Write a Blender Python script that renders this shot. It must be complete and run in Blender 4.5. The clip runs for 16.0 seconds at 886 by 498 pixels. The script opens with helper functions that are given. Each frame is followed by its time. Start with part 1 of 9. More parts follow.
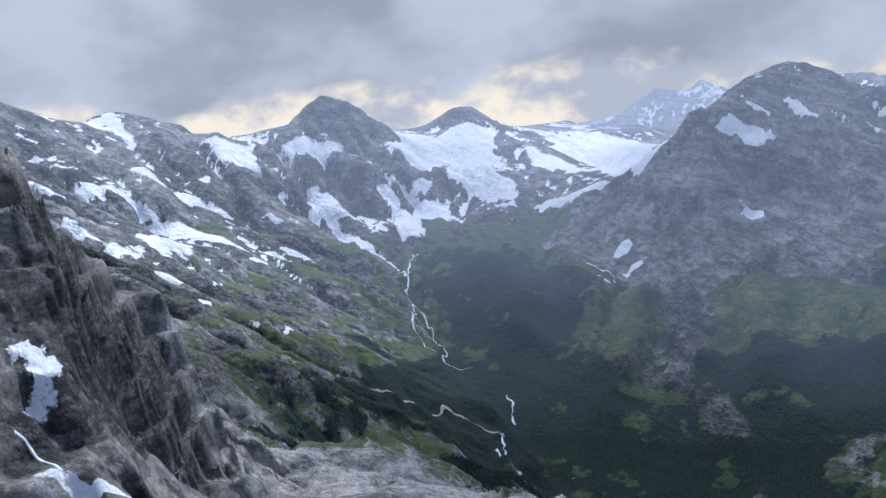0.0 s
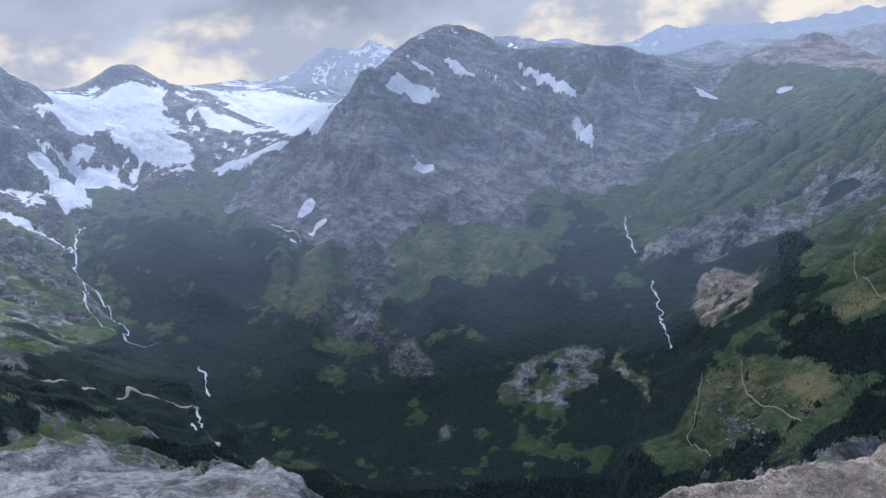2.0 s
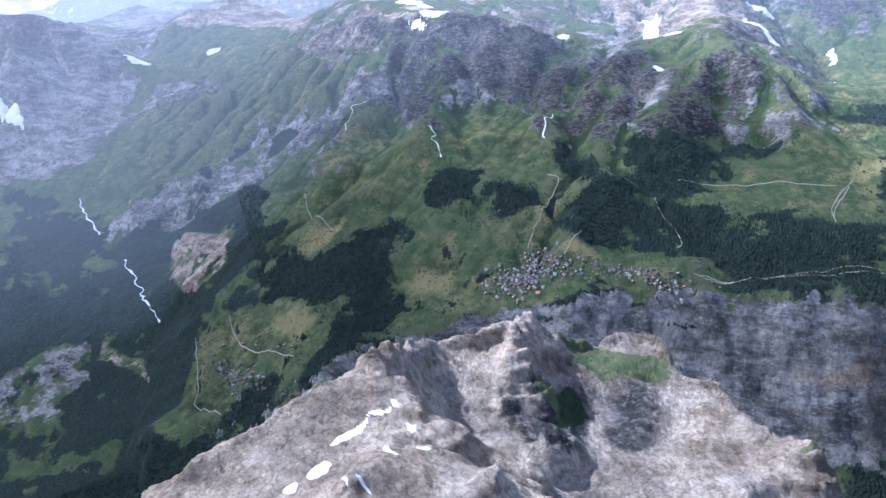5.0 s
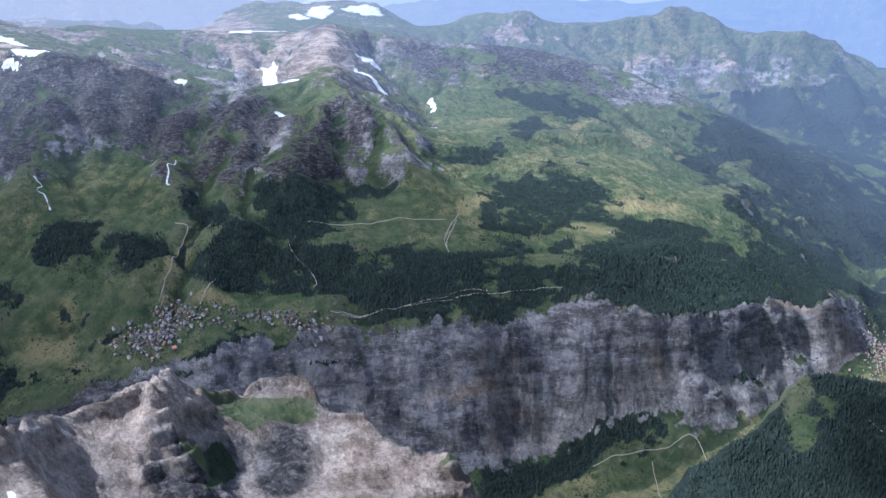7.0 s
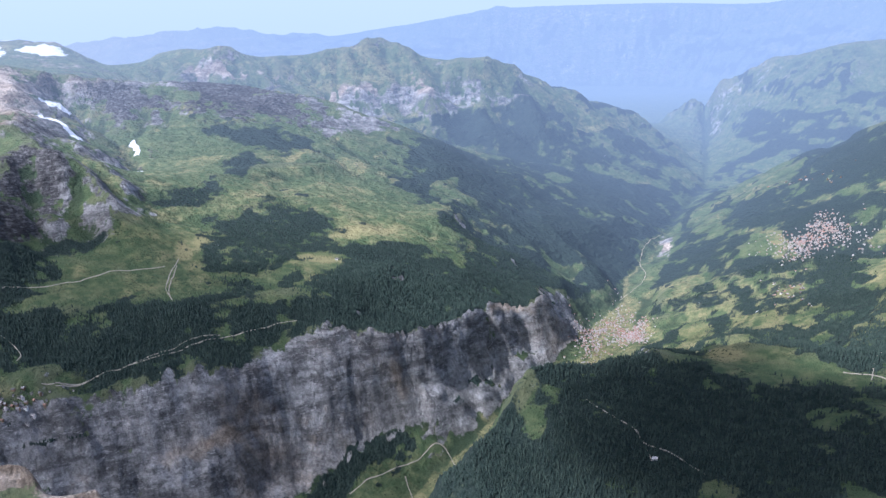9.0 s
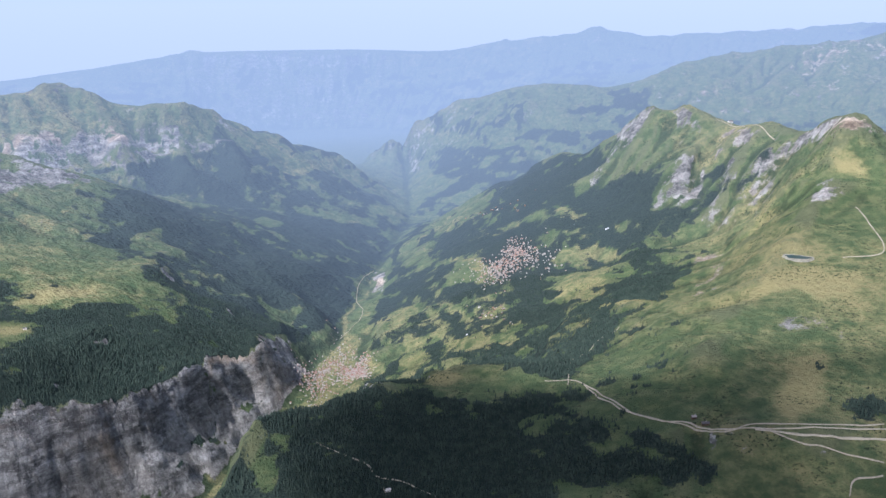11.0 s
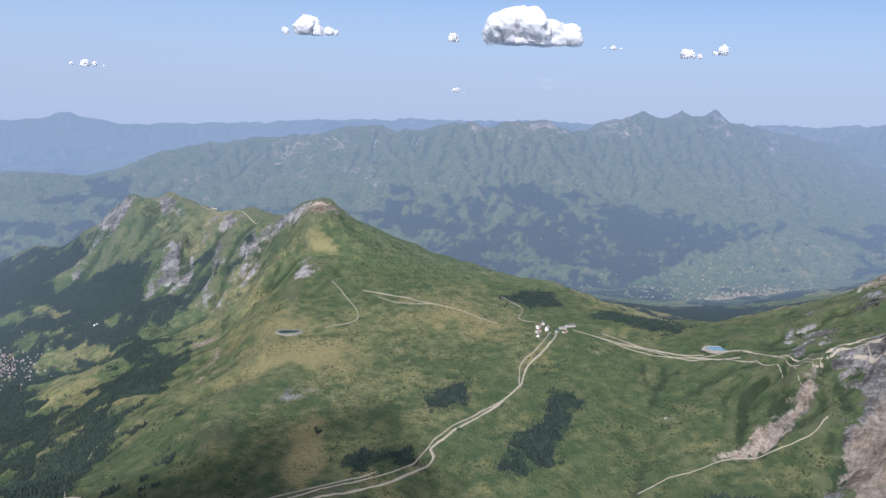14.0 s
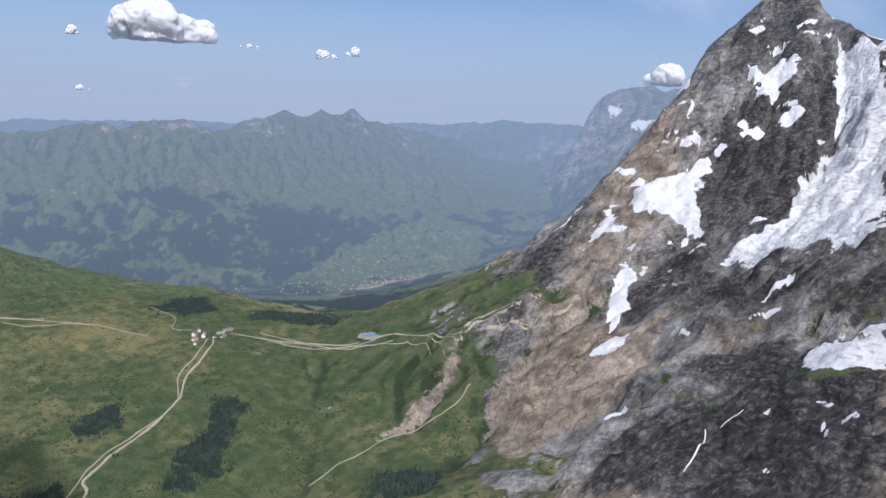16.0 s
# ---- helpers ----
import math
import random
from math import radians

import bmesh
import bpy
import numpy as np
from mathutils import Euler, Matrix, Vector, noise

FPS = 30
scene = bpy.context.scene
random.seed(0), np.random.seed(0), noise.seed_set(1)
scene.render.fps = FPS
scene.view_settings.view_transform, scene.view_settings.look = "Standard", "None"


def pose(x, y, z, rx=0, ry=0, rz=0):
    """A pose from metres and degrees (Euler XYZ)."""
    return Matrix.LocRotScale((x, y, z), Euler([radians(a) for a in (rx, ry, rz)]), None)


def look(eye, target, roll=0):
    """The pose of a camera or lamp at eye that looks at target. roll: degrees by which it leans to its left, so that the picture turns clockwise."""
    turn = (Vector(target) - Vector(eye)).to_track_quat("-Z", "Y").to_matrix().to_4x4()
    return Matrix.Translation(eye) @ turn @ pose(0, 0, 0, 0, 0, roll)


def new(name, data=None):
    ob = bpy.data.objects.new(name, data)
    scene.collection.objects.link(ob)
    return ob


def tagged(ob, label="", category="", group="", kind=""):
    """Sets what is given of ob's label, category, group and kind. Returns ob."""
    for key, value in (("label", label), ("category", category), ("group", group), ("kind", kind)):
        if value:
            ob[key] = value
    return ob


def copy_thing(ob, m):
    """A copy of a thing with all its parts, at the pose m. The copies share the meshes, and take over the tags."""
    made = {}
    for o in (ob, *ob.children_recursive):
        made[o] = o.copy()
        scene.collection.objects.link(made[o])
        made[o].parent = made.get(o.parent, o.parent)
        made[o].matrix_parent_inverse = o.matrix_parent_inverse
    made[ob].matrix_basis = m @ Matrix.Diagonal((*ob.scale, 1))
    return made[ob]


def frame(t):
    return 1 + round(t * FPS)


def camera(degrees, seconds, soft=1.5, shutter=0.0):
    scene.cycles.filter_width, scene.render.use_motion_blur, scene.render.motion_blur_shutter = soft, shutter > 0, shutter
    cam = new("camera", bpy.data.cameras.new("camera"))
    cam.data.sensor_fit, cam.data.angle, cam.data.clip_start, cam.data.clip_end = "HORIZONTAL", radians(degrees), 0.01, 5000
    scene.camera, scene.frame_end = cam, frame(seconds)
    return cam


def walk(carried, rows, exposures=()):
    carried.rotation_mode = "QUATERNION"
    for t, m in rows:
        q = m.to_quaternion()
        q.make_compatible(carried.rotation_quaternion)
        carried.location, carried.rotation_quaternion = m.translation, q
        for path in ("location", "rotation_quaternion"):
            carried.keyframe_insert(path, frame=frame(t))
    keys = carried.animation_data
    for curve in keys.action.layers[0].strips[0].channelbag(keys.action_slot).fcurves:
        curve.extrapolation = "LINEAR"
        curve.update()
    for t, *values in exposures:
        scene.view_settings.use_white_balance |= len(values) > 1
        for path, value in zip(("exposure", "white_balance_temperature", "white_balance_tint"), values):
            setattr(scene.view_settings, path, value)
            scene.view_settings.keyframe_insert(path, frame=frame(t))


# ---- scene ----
# ---- the camera: it hangs over the valley and turns from south-west to north-east ----
FOV = 58.03
cam = camera(FOV, 16.0, soft=1.5)
DRIFT = 0.55  # metres a second, west
PATH = [
    (0.0, 82.21, 7.30, 144.55),
    (0.5, 81.14, 7.37, 138.25),
    (1.0, 79.14, 8.25, 133.80),
    (1.5, 76.81, 8.67, 128.36),
    (2.0, 76.45, 7.24, 121.73),
    (2.5, 76.58, 5.95, 116.82),
    (3.0, 76.92, 5.04, 111.18),
    (3.5, 77.42, 5.70, 105.05),
    (4.0, 76.18, 7.23, 98.42),
    (4.5, 72.40, 8.42, 90.99),
    (5.0, 68.75, 7.89, 82.87),
    (5.2, 68.07, 7.19, 79.65),
    (7.3, 69.90, 2.46, 53.89),
    (7.5, 70.15, 2.13, 51.79),
    (8.0, 70.35, 2.52, 46.46),
    (8.5, 70.30, 2.76, 41.25),
    (8.7, 70.40, 2.82, 39.32),
    (10.8, 72.09, 1.88, 17.92),
    (11.0, 72.79, 1.24, 15.66),
    (11.5, 74.63, 0.08, 10.06),
    (12.0, 76.16, -1.17, 5.28),
    (12.5, 77.63, -1.47, -0.55),
    (13.0, 78.61, -1.37, -6.85),
    (13.5, 78.87, -1.89, -13.46),
    (14.0, 79.31, -2.31, -19.79),
    (14.5, 79.84, -1.84, -25.31),
    (15.0, 79.86, -1.13, -30.89),
    (15.5, 79.77, -1.46, -37.70),
    (16.0, 80.25, -2.33, -44.78),
]
EXPOSURES = [(0.0, 0.45, 4950.0, 14.0), (2.5, 0.45, 4850.0, 16.0), (3.5, 0.4, 4850.0, 17.0), (4.5, 0.6, 4800.0, 18.0), (5.0, 1.25, 4750.0, 19.0), (7.3, 0.75, 4900.0, 19.0), (8.5, 0.95, 5000.0, 19.0), (11.0, 0.8, 5350.0, 17.0), (12.0, 0.7, 5400.0, 17.0), (13.5, 0.45, 5400.0, 17.0), (16.0, 0.1, 5450.0, 17.0)]
walk(cam, [(t, pose(-72.5 - DRIFT * (t - 8), -37.5, 795.5, rx, ry, rz)) for t, rx, ry, rz in PATH], EXPOSURES)

# ---- sky and sun ----
SUN_AZ, SUN_EL = -148.0, 54.0  # degrees from north (west is negative), and above the horizon
world = bpy.data.worlds.new("sky")
scene.world = world
world.use_nodes = True
wn, wl = world.node_tree.nodes, world.node_tree.links


def sky_node(kind, *inputs, op=""):
    n = wn.new(kind)
    if op:
        n.operation = op
    for k, value in enumerate(inputs):
        if isinstance(value, bpy.types.NodeSocket):
            wl.new(value, n.inputs[k])
        elif value is not None:
            n.inputs[k].default_value = value
    return n


def sky_ramp(fac, lo, hi, out_lo=0.0, out_hi=1.0):
    n = sky_node("ShaderNodeMapRange", fac, lo, hi, out_lo, out_hi)
    n.interpolation_type = "SMOOTHSTEP"
    return n.outputs[0]


def sky_mix(fac, a, b):
    n = wn.new("ShaderNodeMix")
    n.data_type = "RGBA"
    for k, value in ((0, fac), (6, a), (7, b)):
        if isinstance(value, bpy.types.NodeSocket):
            wl.new(value, n.inputs[k])
        else:
            n.inputs[k].default_value = (*value, 1) if k else value
    return n.outputs[2]


clear = wn.new("ShaderNodeTexSky")
clear.sky_type, clear.sun_disc = "NISHITA", False
clear.sun_elevation, clear.sun_rotation = radians(SUN_EL), radians(SUN_AZ)
clear.altitude, clear.air_density, clear.dust_density, clear.ozone_density = 2500, 1.2, 0.35, 2.0
blue = sky_node("ShaderNodeVectorMath", clear.outputs[0], (0.075, 0.075, 0.075), op="MULTIPLY").outputs[0]
way = wn.new("ShaderNodeTexCoord").outputs["Generated"]
part_xyz = sky_node("ShaderNodeSeparateXYZ", way).outputs
up = sky_node("ShaderNodeMath", part_xyz[2], 0.0, op="MAXIMUM").outputs[0]
# the cloud sheet lies flat overhead, so it narrows towards the horizon
over = sky_node("ShaderNodeMath", up, 0.34, op="ADD").outputs[0]
plane = sky_node("ShaderNodeVectorMath", way, sky_node("ShaderNodeCombineXYZ", over, over, over).outputs[0], op="DIVIDE").outputs[0]


def sky_noise(where, scale, detail, rough):
    n = sky_node("ShaderNodeTexNoise", where)
    n.inputs["Scale"].default_value, n.inputs["Detail"].default_value, n.inputs["Roughness"].default_value = scale, detail, rough
    return n.outputs[0]


def sky_sum(a, b):
    return sky_node("ShaderNodeMath", a, b, op="ADD").outputs[0]


puff, billow = sky_noise(plane, 1.25, 9, 0.52), sky_noise(plane, 4.6, 9, 0.56)
# thick towards the south-west and overhead, breaking up to the north
side = sky_node("ShaderNodeVectorMath", way, (-0.62, -0.78, 0.0), op="DOT_PRODUCT").outputs["Value"]
cover = sky_sum(puff, sky_ramp(side, 0.15, 0.85, -0.22, 0.27))
cover = sky_sum(cover, sky_ramp(up, 0.06, 0.5, 0.0, 0.10))
cover = sky_sum(cover, sky_ramp(billow, 0.3, 0.7, -0.04, 0.04))
thick = sky_ramp(cover, 0.46, 0.58)
dense = sky_ramp(sky_sum(cover, sky_ramp(up, 0.03, 0.13, -0.16, 0.0)), 0.58, 0.74)
lit = sky_mix(sky_ramp(billow, 0.35, 0.65), (0.52, 0.50, 0.49), (0.88, 0.78, 0.62))
cloud_colour = sky_mix(dense, lit, sky_mix(sky_ramp(billow, 0.3, 0.75), (0.24, 0.26, 0.30), (0.40, 0.41, 0.44)))
haze_low = sky_ramp(up, 0.0, 0.20, 0.9, 0.0)
air = sky_mix(haze_low, blue, (0.365, 0.42, 0.50))
# thin high streaks
streak = sky_noise(sky_node("ShaderNodeVectorMath", plane, (0.35, 1.3, 1.0), op="MULTIPLY").outputs[0], 0.9, 7, 0.6)
air = sky_mix(sky_ramp(sky_sum(streak, sky_ramp(up, 0.05, 0.2, -0.12, 0.06)), 0.52, 0.78, 0.0, 0.6), air, (0.80, 0.78, 0.78))
# an overcast sky is about three times as bright overhead as at the horizon
gain = sky_ramp(up, 0.1, 1.0, 1.0, 1.7)
cloud_colour = sky_node("ShaderNodeVectorMath", cloud_colour, sky_node("ShaderNodeCombineXYZ", gain, gain, gain).outputs[0], op="MULTIPLY").outputs[0]
# to the south-west a grey deck, torn open low down where warm light comes through
round_way = sky_node("ShaderNodeVectorMath", way, (1.0, 1.0, 1.6), op="MULTIPLY").outputs[0]
rags, lumps = sky_noise(round_way, 3.2, 10, 0.52), sky_noise(round_way, 8.5, 8, 0.55)
deck = sky_mix(sky_ramp(sky_noise(round_way, 4.5, 7, 0.48), 0.36, 0.64), (0.28, 0.265, 0.245), (0.45, 0.42, 0.38))
warm = sky_mix(sky_ramp(lumps, 0.42, 0.60), (0.40, 0.365, 0.325), (0.80, 0.63, 0.40))
south_west = sky_mix(sky_ramp(sky_sum(rags, sky_ramp(up, 0.02, 0.20, 0.10, -0.14)), 0.48, 0.57), deck, warm)
south_west = sky_node("ShaderNodeVectorMath", south_west, sky_node("ShaderNodeCombineXYZ", gain, gain, gain).outputs[0], op="MULTIPLY").outputs[0]
whole = sky_mix(sky_ramp(side, 0.34, 0.66), sky_mix(thick, air, cloud_colour), south_west)
wl.new(whole, wn["Background"].inputs["Color"])
wn["Background"].inputs["Strength"].default_value = 1.0
sun = new("sun", bpy.data.lights.new("sun", "SUN"))
sun.data.energy, sun.data.angle, sun.data.color = 4.8, radians(0.53), (1.0, 0.92, 0.80)
sun.matrix_world = look((0, 0, 0), (-math.sin(radians(SUN_AZ)) * math.cos(radians(SUN_EL)), -math.cos(radians(SUN_AZ)) * math.cos(radians(SUN_EL)), -math.sin(radians(SUN_EL))))

# ---- materials ----


class Nodes:
    """A small builder for node materials."""

    def __init__(self, name):
        self.mat = bpy.data.materials.new(name)
        self.mat.use_nodes = True
        self.tree = self.mat.node_tree
        self.bsdf = self.tree.nodes["Principled BSDF"]
        self.pos = self.add("ShaderNodeNewGeometry").outputs["Position"]

    def add(self, kind, operation="", clamp=False):
        n = self.tree.nodes.new(kind)
        if operation:
            n.operation = operation
        if clamp:
            n.use_clamp = True
        return n

    def put(self, socket, value):
        if isinstance(value, bpy.types.NodeSocket):
            self.tree.links.new(value, socket)
        else:
            socket.default_value = value

    def noise(self, scale, detail=4.0, rough=0.55, where=None, lacunarity=2.0):
        n = self.add("ShaderNodeTexNoise")
        self.put(n.inputs["Vector"], where or self.pos)
        n.inputs["Scale"].default_value, n.inputs["Detail"].default_value, n.inputs["Roughness"].default_value = scale, detail, rough
        n.inputs["Lacunarity"].default_value = lacunarity
        return n.outputs["Fac"]

    def squash(self, x, y, z):
        n = self.add("ShaderNodeVectorMath", operation="MULTIPLY")
        self.put(n.inputs[0], self.pos)
        n.inputs[1].default_value = (x, y, z)
        return n.outputs[0]

    def math(self, op, a, b=0.0, clamp=False):
        n = self.add("ShaderNodeMath", op, clamp)
        self.put(n.inputs[0], a)
        self.put(n.inputs[1], b)
        return n.outputs[0]

    def ramp(self, fac, lo, hi, out_lo=0.0, out_hi=1.0):
        n = self.add("ShaderNodeMapRange")
        n.interpolation_type = "SMOOTHSTEP"
        self.put(n.inputs["Value"], fac)
        for key, value in (("From Min", lo), ("From Max", hi), ("To Min", out_lo), ("To Max", out_hi)):
            n.inputs[key].default_value = value
        return n.outputs["Result"]

    def mix(self, fac, a, b):
        n = self.add("ShaderNodeMix")
        n.data_type = "RGBA"
        self.put(n.inputs[0], fac)
        for socket, value in ((n.inputs[6], a), (n.inputs[7], b)):
            self.put(socket, value if isinstance(value, bpy.types.NodeSocket) else (*value, 1.0))
        return n.outputs[2]

    def attr(self, name):
        n = self.add("ShaderNodeAttribute")
        n.attribute_name = name
        return n.outputs["Fac"]

    def edge(self, mask, wobble, width=0.08, centre=0.5):
        """A mask with a ragged edge."""
        return self.ramp(self.math("ADD", mask, wobble), centre - width, centre + width)

    def centred(self, fac, gain):
        return self.math("MULTIPLY", self.math("SUBTRACT", fac, 0.5), gain)

    def bump(self, height_value, strength, distance):
        n = self.add("ShaderNodeBump")
        n.inputs["Strength"].default_value, n.inputs["Distance"].default_value = strength, distance
        self.put(n.inputs["Height"], height_value)
        self.put(self.bsdf.inputs["Normal"], n.outputs["Normal"])

    def finish(self, colour, rough=0.9, spec=0.2):
        self.put(self.bsdf.inputs["Base Color"], colour if isinstance(colour, bpy.types.NodeSocket) else (*colour, 1.0))
        self.put(self.bsdf.inputs["Roughness"], rough)
        self.bsdf.inputs["Specular IOR Level"].default_value = spec
        return self.mat


def land_material(name, haze=False):
    """Alpine ground: meadow, dry pasture, conifer forest, banded rock, scree, snow, each where its mask says."""
    k = Nodes(name)
    broad, mid, fine = k.noise(0.022, 5, 0.6), k.noise(0.07, 6, 0.62), k.noise(0.45, 5, 0.65)
    ragged = k.math("ADD", k.centred(broad, 1.3), k.math("ADD", k.centred(mid, 1.0), k.centred(fine, 0.5)))
    grass = k.mix(k.ramp(mid, 0.25, 0.75), (0.058, 0.090, 0.040), (0.112, 0.138, 0.062))
    grass = k.mix(k.ramp(k.noise(0.9, 5, 0.7), 0.52, 0.72, 0, 0.3), grass, (0.046, 0.062, 0.032))
    grass = k.mix(k.ramp(k.noise(0.035, 6, 0.7), 0.48, 0.66, 0, 0.55), grass, (0.150, 0.155, 0.075))
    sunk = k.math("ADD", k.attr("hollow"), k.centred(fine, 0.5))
    # grass colour goes darker in hollows and paler on ribs
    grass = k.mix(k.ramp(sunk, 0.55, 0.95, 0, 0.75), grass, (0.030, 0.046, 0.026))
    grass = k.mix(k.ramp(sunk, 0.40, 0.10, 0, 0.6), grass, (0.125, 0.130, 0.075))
    shrub = k.math("MULTIPLY", k.ramp(k.noise(0.30, 6, 0.72), 0.54, 0.60), k.ramp(broad, 0.46, 0.58))
    grass = k.mix(k.edge(k.attr("dry"), ragged, 0.35), grass, (0.25, 0.225, 0.105))
    grass = k.mix(shrub, grass, (0.024, 0.038, 0.020))
    # beds dip gently; gullies and cracks run down the fall line
    xyz = k.add("ShaderNodeSeparateXYZ")
    k.put(xyz.inputs[0], k.pos)
    lean = k.math("ADD", k.math("MULTIPLY", xyz.outputs[0], -0.22), k.math("MULTIPLY", xyz.outputs[1], 0.20))
    level = k.math("ADD", k.math("ADD", xyz.outputs[2], lean), k.centred(broad, 14.0))
    bed = k.add("ShaderNodeCombineXYZ")
    for axis, value in enumerate((k.math("MULTIPLY", xyz.outputs[0], 0.55), k.math("MULTIPLY", xyz.outputs[1], 0.55), k.math("MULTIPLY", level, 1.5))):
        k.put(bed.inputs[axis], value)
    crack = k.add("ShaderNodeTexVoronoi")
    crack.feature = "F1"
    skew = k.add("ShaderNodeVectorMath", "ADD")
    k.put(skew.inputs[0], k.squash(1.0, 1.0, 0.6))
    swirl = k.add("ShaderNodeTexNoise")
    k.put(swirl.inputs["Vector"], k.pos)
    swirl.inputs["Scale"].default_value, swirl.inputs["Detail"].default_value = 0.12, 4
    push = k.add("ShaderNodeVectorMath", "SCALE")
    k.put(push.inputs[0], swirl.outputs["Color"])
    push.inputs["Scale"].default_value = 5.0
    k.put(skew.inputs[1], push.outputs[0])
    k.put(crack.inputs["Vector"], skew.outputs[0])
    crack.inputs["Scale"].default_value = 0.30
    facet = k.add("ShaderNodeSeparateColor")
    k.put(facet.inputs[0], crack.outputs["Color"])
    block = facet.outputs[0]
    few = 3 if haze else 7
    strata = k.noise(0.045 if haze else 0.055, few, 0.62, bed.outputs[0])
    ledges = k.add("ShaderNodeVectorMath", "MULTIPLY")
    k.put(ledges.inputs[0], bed.outputs[0])
    ledges.inputs[1].default_value = (0.75, 0.75, 1.35)
    thin = k.noise(0.22, 2 if haze else 5, 0.7, ledges.outputs[0])
    gully = k.noise(0.05 if haze else 0.085, few + 1, 0.62, k.squash(1.4, 1.4, 0.45))
    band = k.noise(0.016, 4, 0.6, bed.outputs[0])
    grit = k.noise(1.6, 4, 0.7)
    rock = k.mix(k.ramp(strata, 0.42, 0.58), (0.120, 0.117, 0.112), (0.275, 0.266, 0.252))
    rock = k.mix(k.ramp(thin, 0.52, 0.64, 0, 0.65), rock, (0.36, 0.347, 0.325))
    rock = k.mix(k.ramp(broad, 0.52, 0.72, 0, 0.4), rock, k.mix(fine, (0.27, 0.26, 0.245), (0.42, 0.405, 0.38)))
    rock = k.mix(k.edge(k.attr("tan"), ragged, 0.4), rock, k.mix(k.ramp(strata, 0.38, 0.62), (0.200, 0.158, 0.118), (0.39, 0.325, 0.255)))
    rock = k.mix(k.edge(k.attr("dark"), ragged, 0.22), rock, k.mix(k.math("MULTIPLY", k.ramp(thin, 0.4, 0.65), k.ramp(block, 0.1, 0.9, 0.4, 1.0)), (0.042, 0.040, 0.039), (0.16, 0.152, 0.145)))
    # clefts, blocks, thin dark beds and grit over every kind of rock
    hair = k.noise(0.95, 5, 0.72, bed.outputs[0])
    cleft = k.noise(0.15 if haze else 0.26, 3 if haze else 6, 0.7, k.squash(1.5, 1.5, 0.5))
    shade = k.math("MULTIPLY", k.ramp(gully, 0.50, 0.64, 1.05, 0.70), k.ramp(cleft, 0.52, 0.66, 1.04, 0.78))
    shade = k.math("MULTIPLY", shade, k.math("MULTIPLY", k.ramp(hair, 0.48, 0.64, 1.06, 0.82), k.ramp(grit, 0.5, 0.75, 1.02, 0.84)) if not haze else k.ramp(thin, 0.46, 0.62, 1.05, 0.85))
    shade = k.math("MULTIPLY", shade, k.ramp(band, 0.42, 0.58, 0.78, 1.12))
    shade = k.math("MULTIPLY", shade, k.ramp(block, 0.0, 1.0, 0.86, 1.14))
    # pale scree lies in the gullies
    scree = k.math("MULTIPLY", k.ramp(k.math("ADD", k.attr("hollow"), k.centred(mid, 0.8)), 0.60, 0.90, 0, 0.35), k.ramp(k.attr("dark"), 0.3, 0.9, 1.0, 0.3))
    rock = k.mix(scree, rock, k.mix(fine, (0.27, 0.245, 0.212), (0.36, 0.33, 0.29)))
    if not haze:
        # cracks between the blocks, at two sizes
        for size, deep in ((0.16, 0.82), (0.55, 0.86)):
            joint = k.add("ShaderNodeTexVoronoi")
            joint.feature = "DISTANCE_TO_EDGE"
            k.put(joint.inputs["Vector"], skew.outputs[0])
            joint.inputs["Scale"].default_value = size
            shade = k.math("MULTIPLY", shade, k.ramp(joint.outputs["Distance"], 0.0, 0.09, deep, 1.04))
    worn = k.add("ShaderNodeVectorMath", operation="SCALE")
    k.put(worn.inputs[0], rock)
    k.put(worn.inputs["Scale"], shade)
    rock = worn.outputs[0]
    wood = k.mix(k.ramp(fine, 0.35, 0.7), (0.017, 0.028, 0.025), (0.044, 0.060, 0.046))
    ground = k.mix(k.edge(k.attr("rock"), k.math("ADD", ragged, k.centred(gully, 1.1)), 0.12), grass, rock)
    ground = k.mix(k.edge(k.attr("forest"), ragged, 0.10), ground, wood)
    white = k.mix(k.ramp(mid, 0.3, 0.75), (0.90, 0.90, 0.91), (0.76, 0.76, 0.77))
    snow = k.edge(k.attr("snow"), k.math("ADD", ragged, k.centred(gully, 0.6)), 0.06, 0.52)
    crevasse = k.noise(0.16, 6, 0.75, k.squash(0.7, 0.7, 2.0))
    white = k.mix(k.math("MULTIPLY", k.attr("ice"), k.ramp(crevasse, 0.46, 0.66), clamp=True), white, (0.42, 0.42, 0.42))
    ground = k.mix(snow, ground, white)
    rough = k.math("ADD", k.centred(gully, 2.8), k.math("ADD", k.centred(strata, 2.6), k.centred(cleft, 1.5)))
    if not haze:
        rough = k.math("ADD", rough, k.math("ADD", k.math("ADD", k.centred(fine, 0.6), k.centred(grit, 0.25)), k.math("ADD", k.centred(mid, 0.9), k.math("ADD", k.centred(block, 0.4), k.centred(hair, 0.45)))))
    k.bump(rough, 0.7 if haze else 0.75, 6.0 if haze else 4.0)
    k.finish(ground, 0.9, 0.12)
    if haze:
        # haze painted on as a blue glow that grows with distance from a fixed point
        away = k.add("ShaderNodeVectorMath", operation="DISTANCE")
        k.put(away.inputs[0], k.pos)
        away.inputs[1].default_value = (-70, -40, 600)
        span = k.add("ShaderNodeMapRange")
        # the painted haze is stronger over the low country to the north-west
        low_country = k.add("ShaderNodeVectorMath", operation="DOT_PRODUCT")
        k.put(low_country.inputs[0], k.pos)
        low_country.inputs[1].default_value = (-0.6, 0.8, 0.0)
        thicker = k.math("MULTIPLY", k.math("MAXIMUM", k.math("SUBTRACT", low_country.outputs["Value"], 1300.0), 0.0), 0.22)
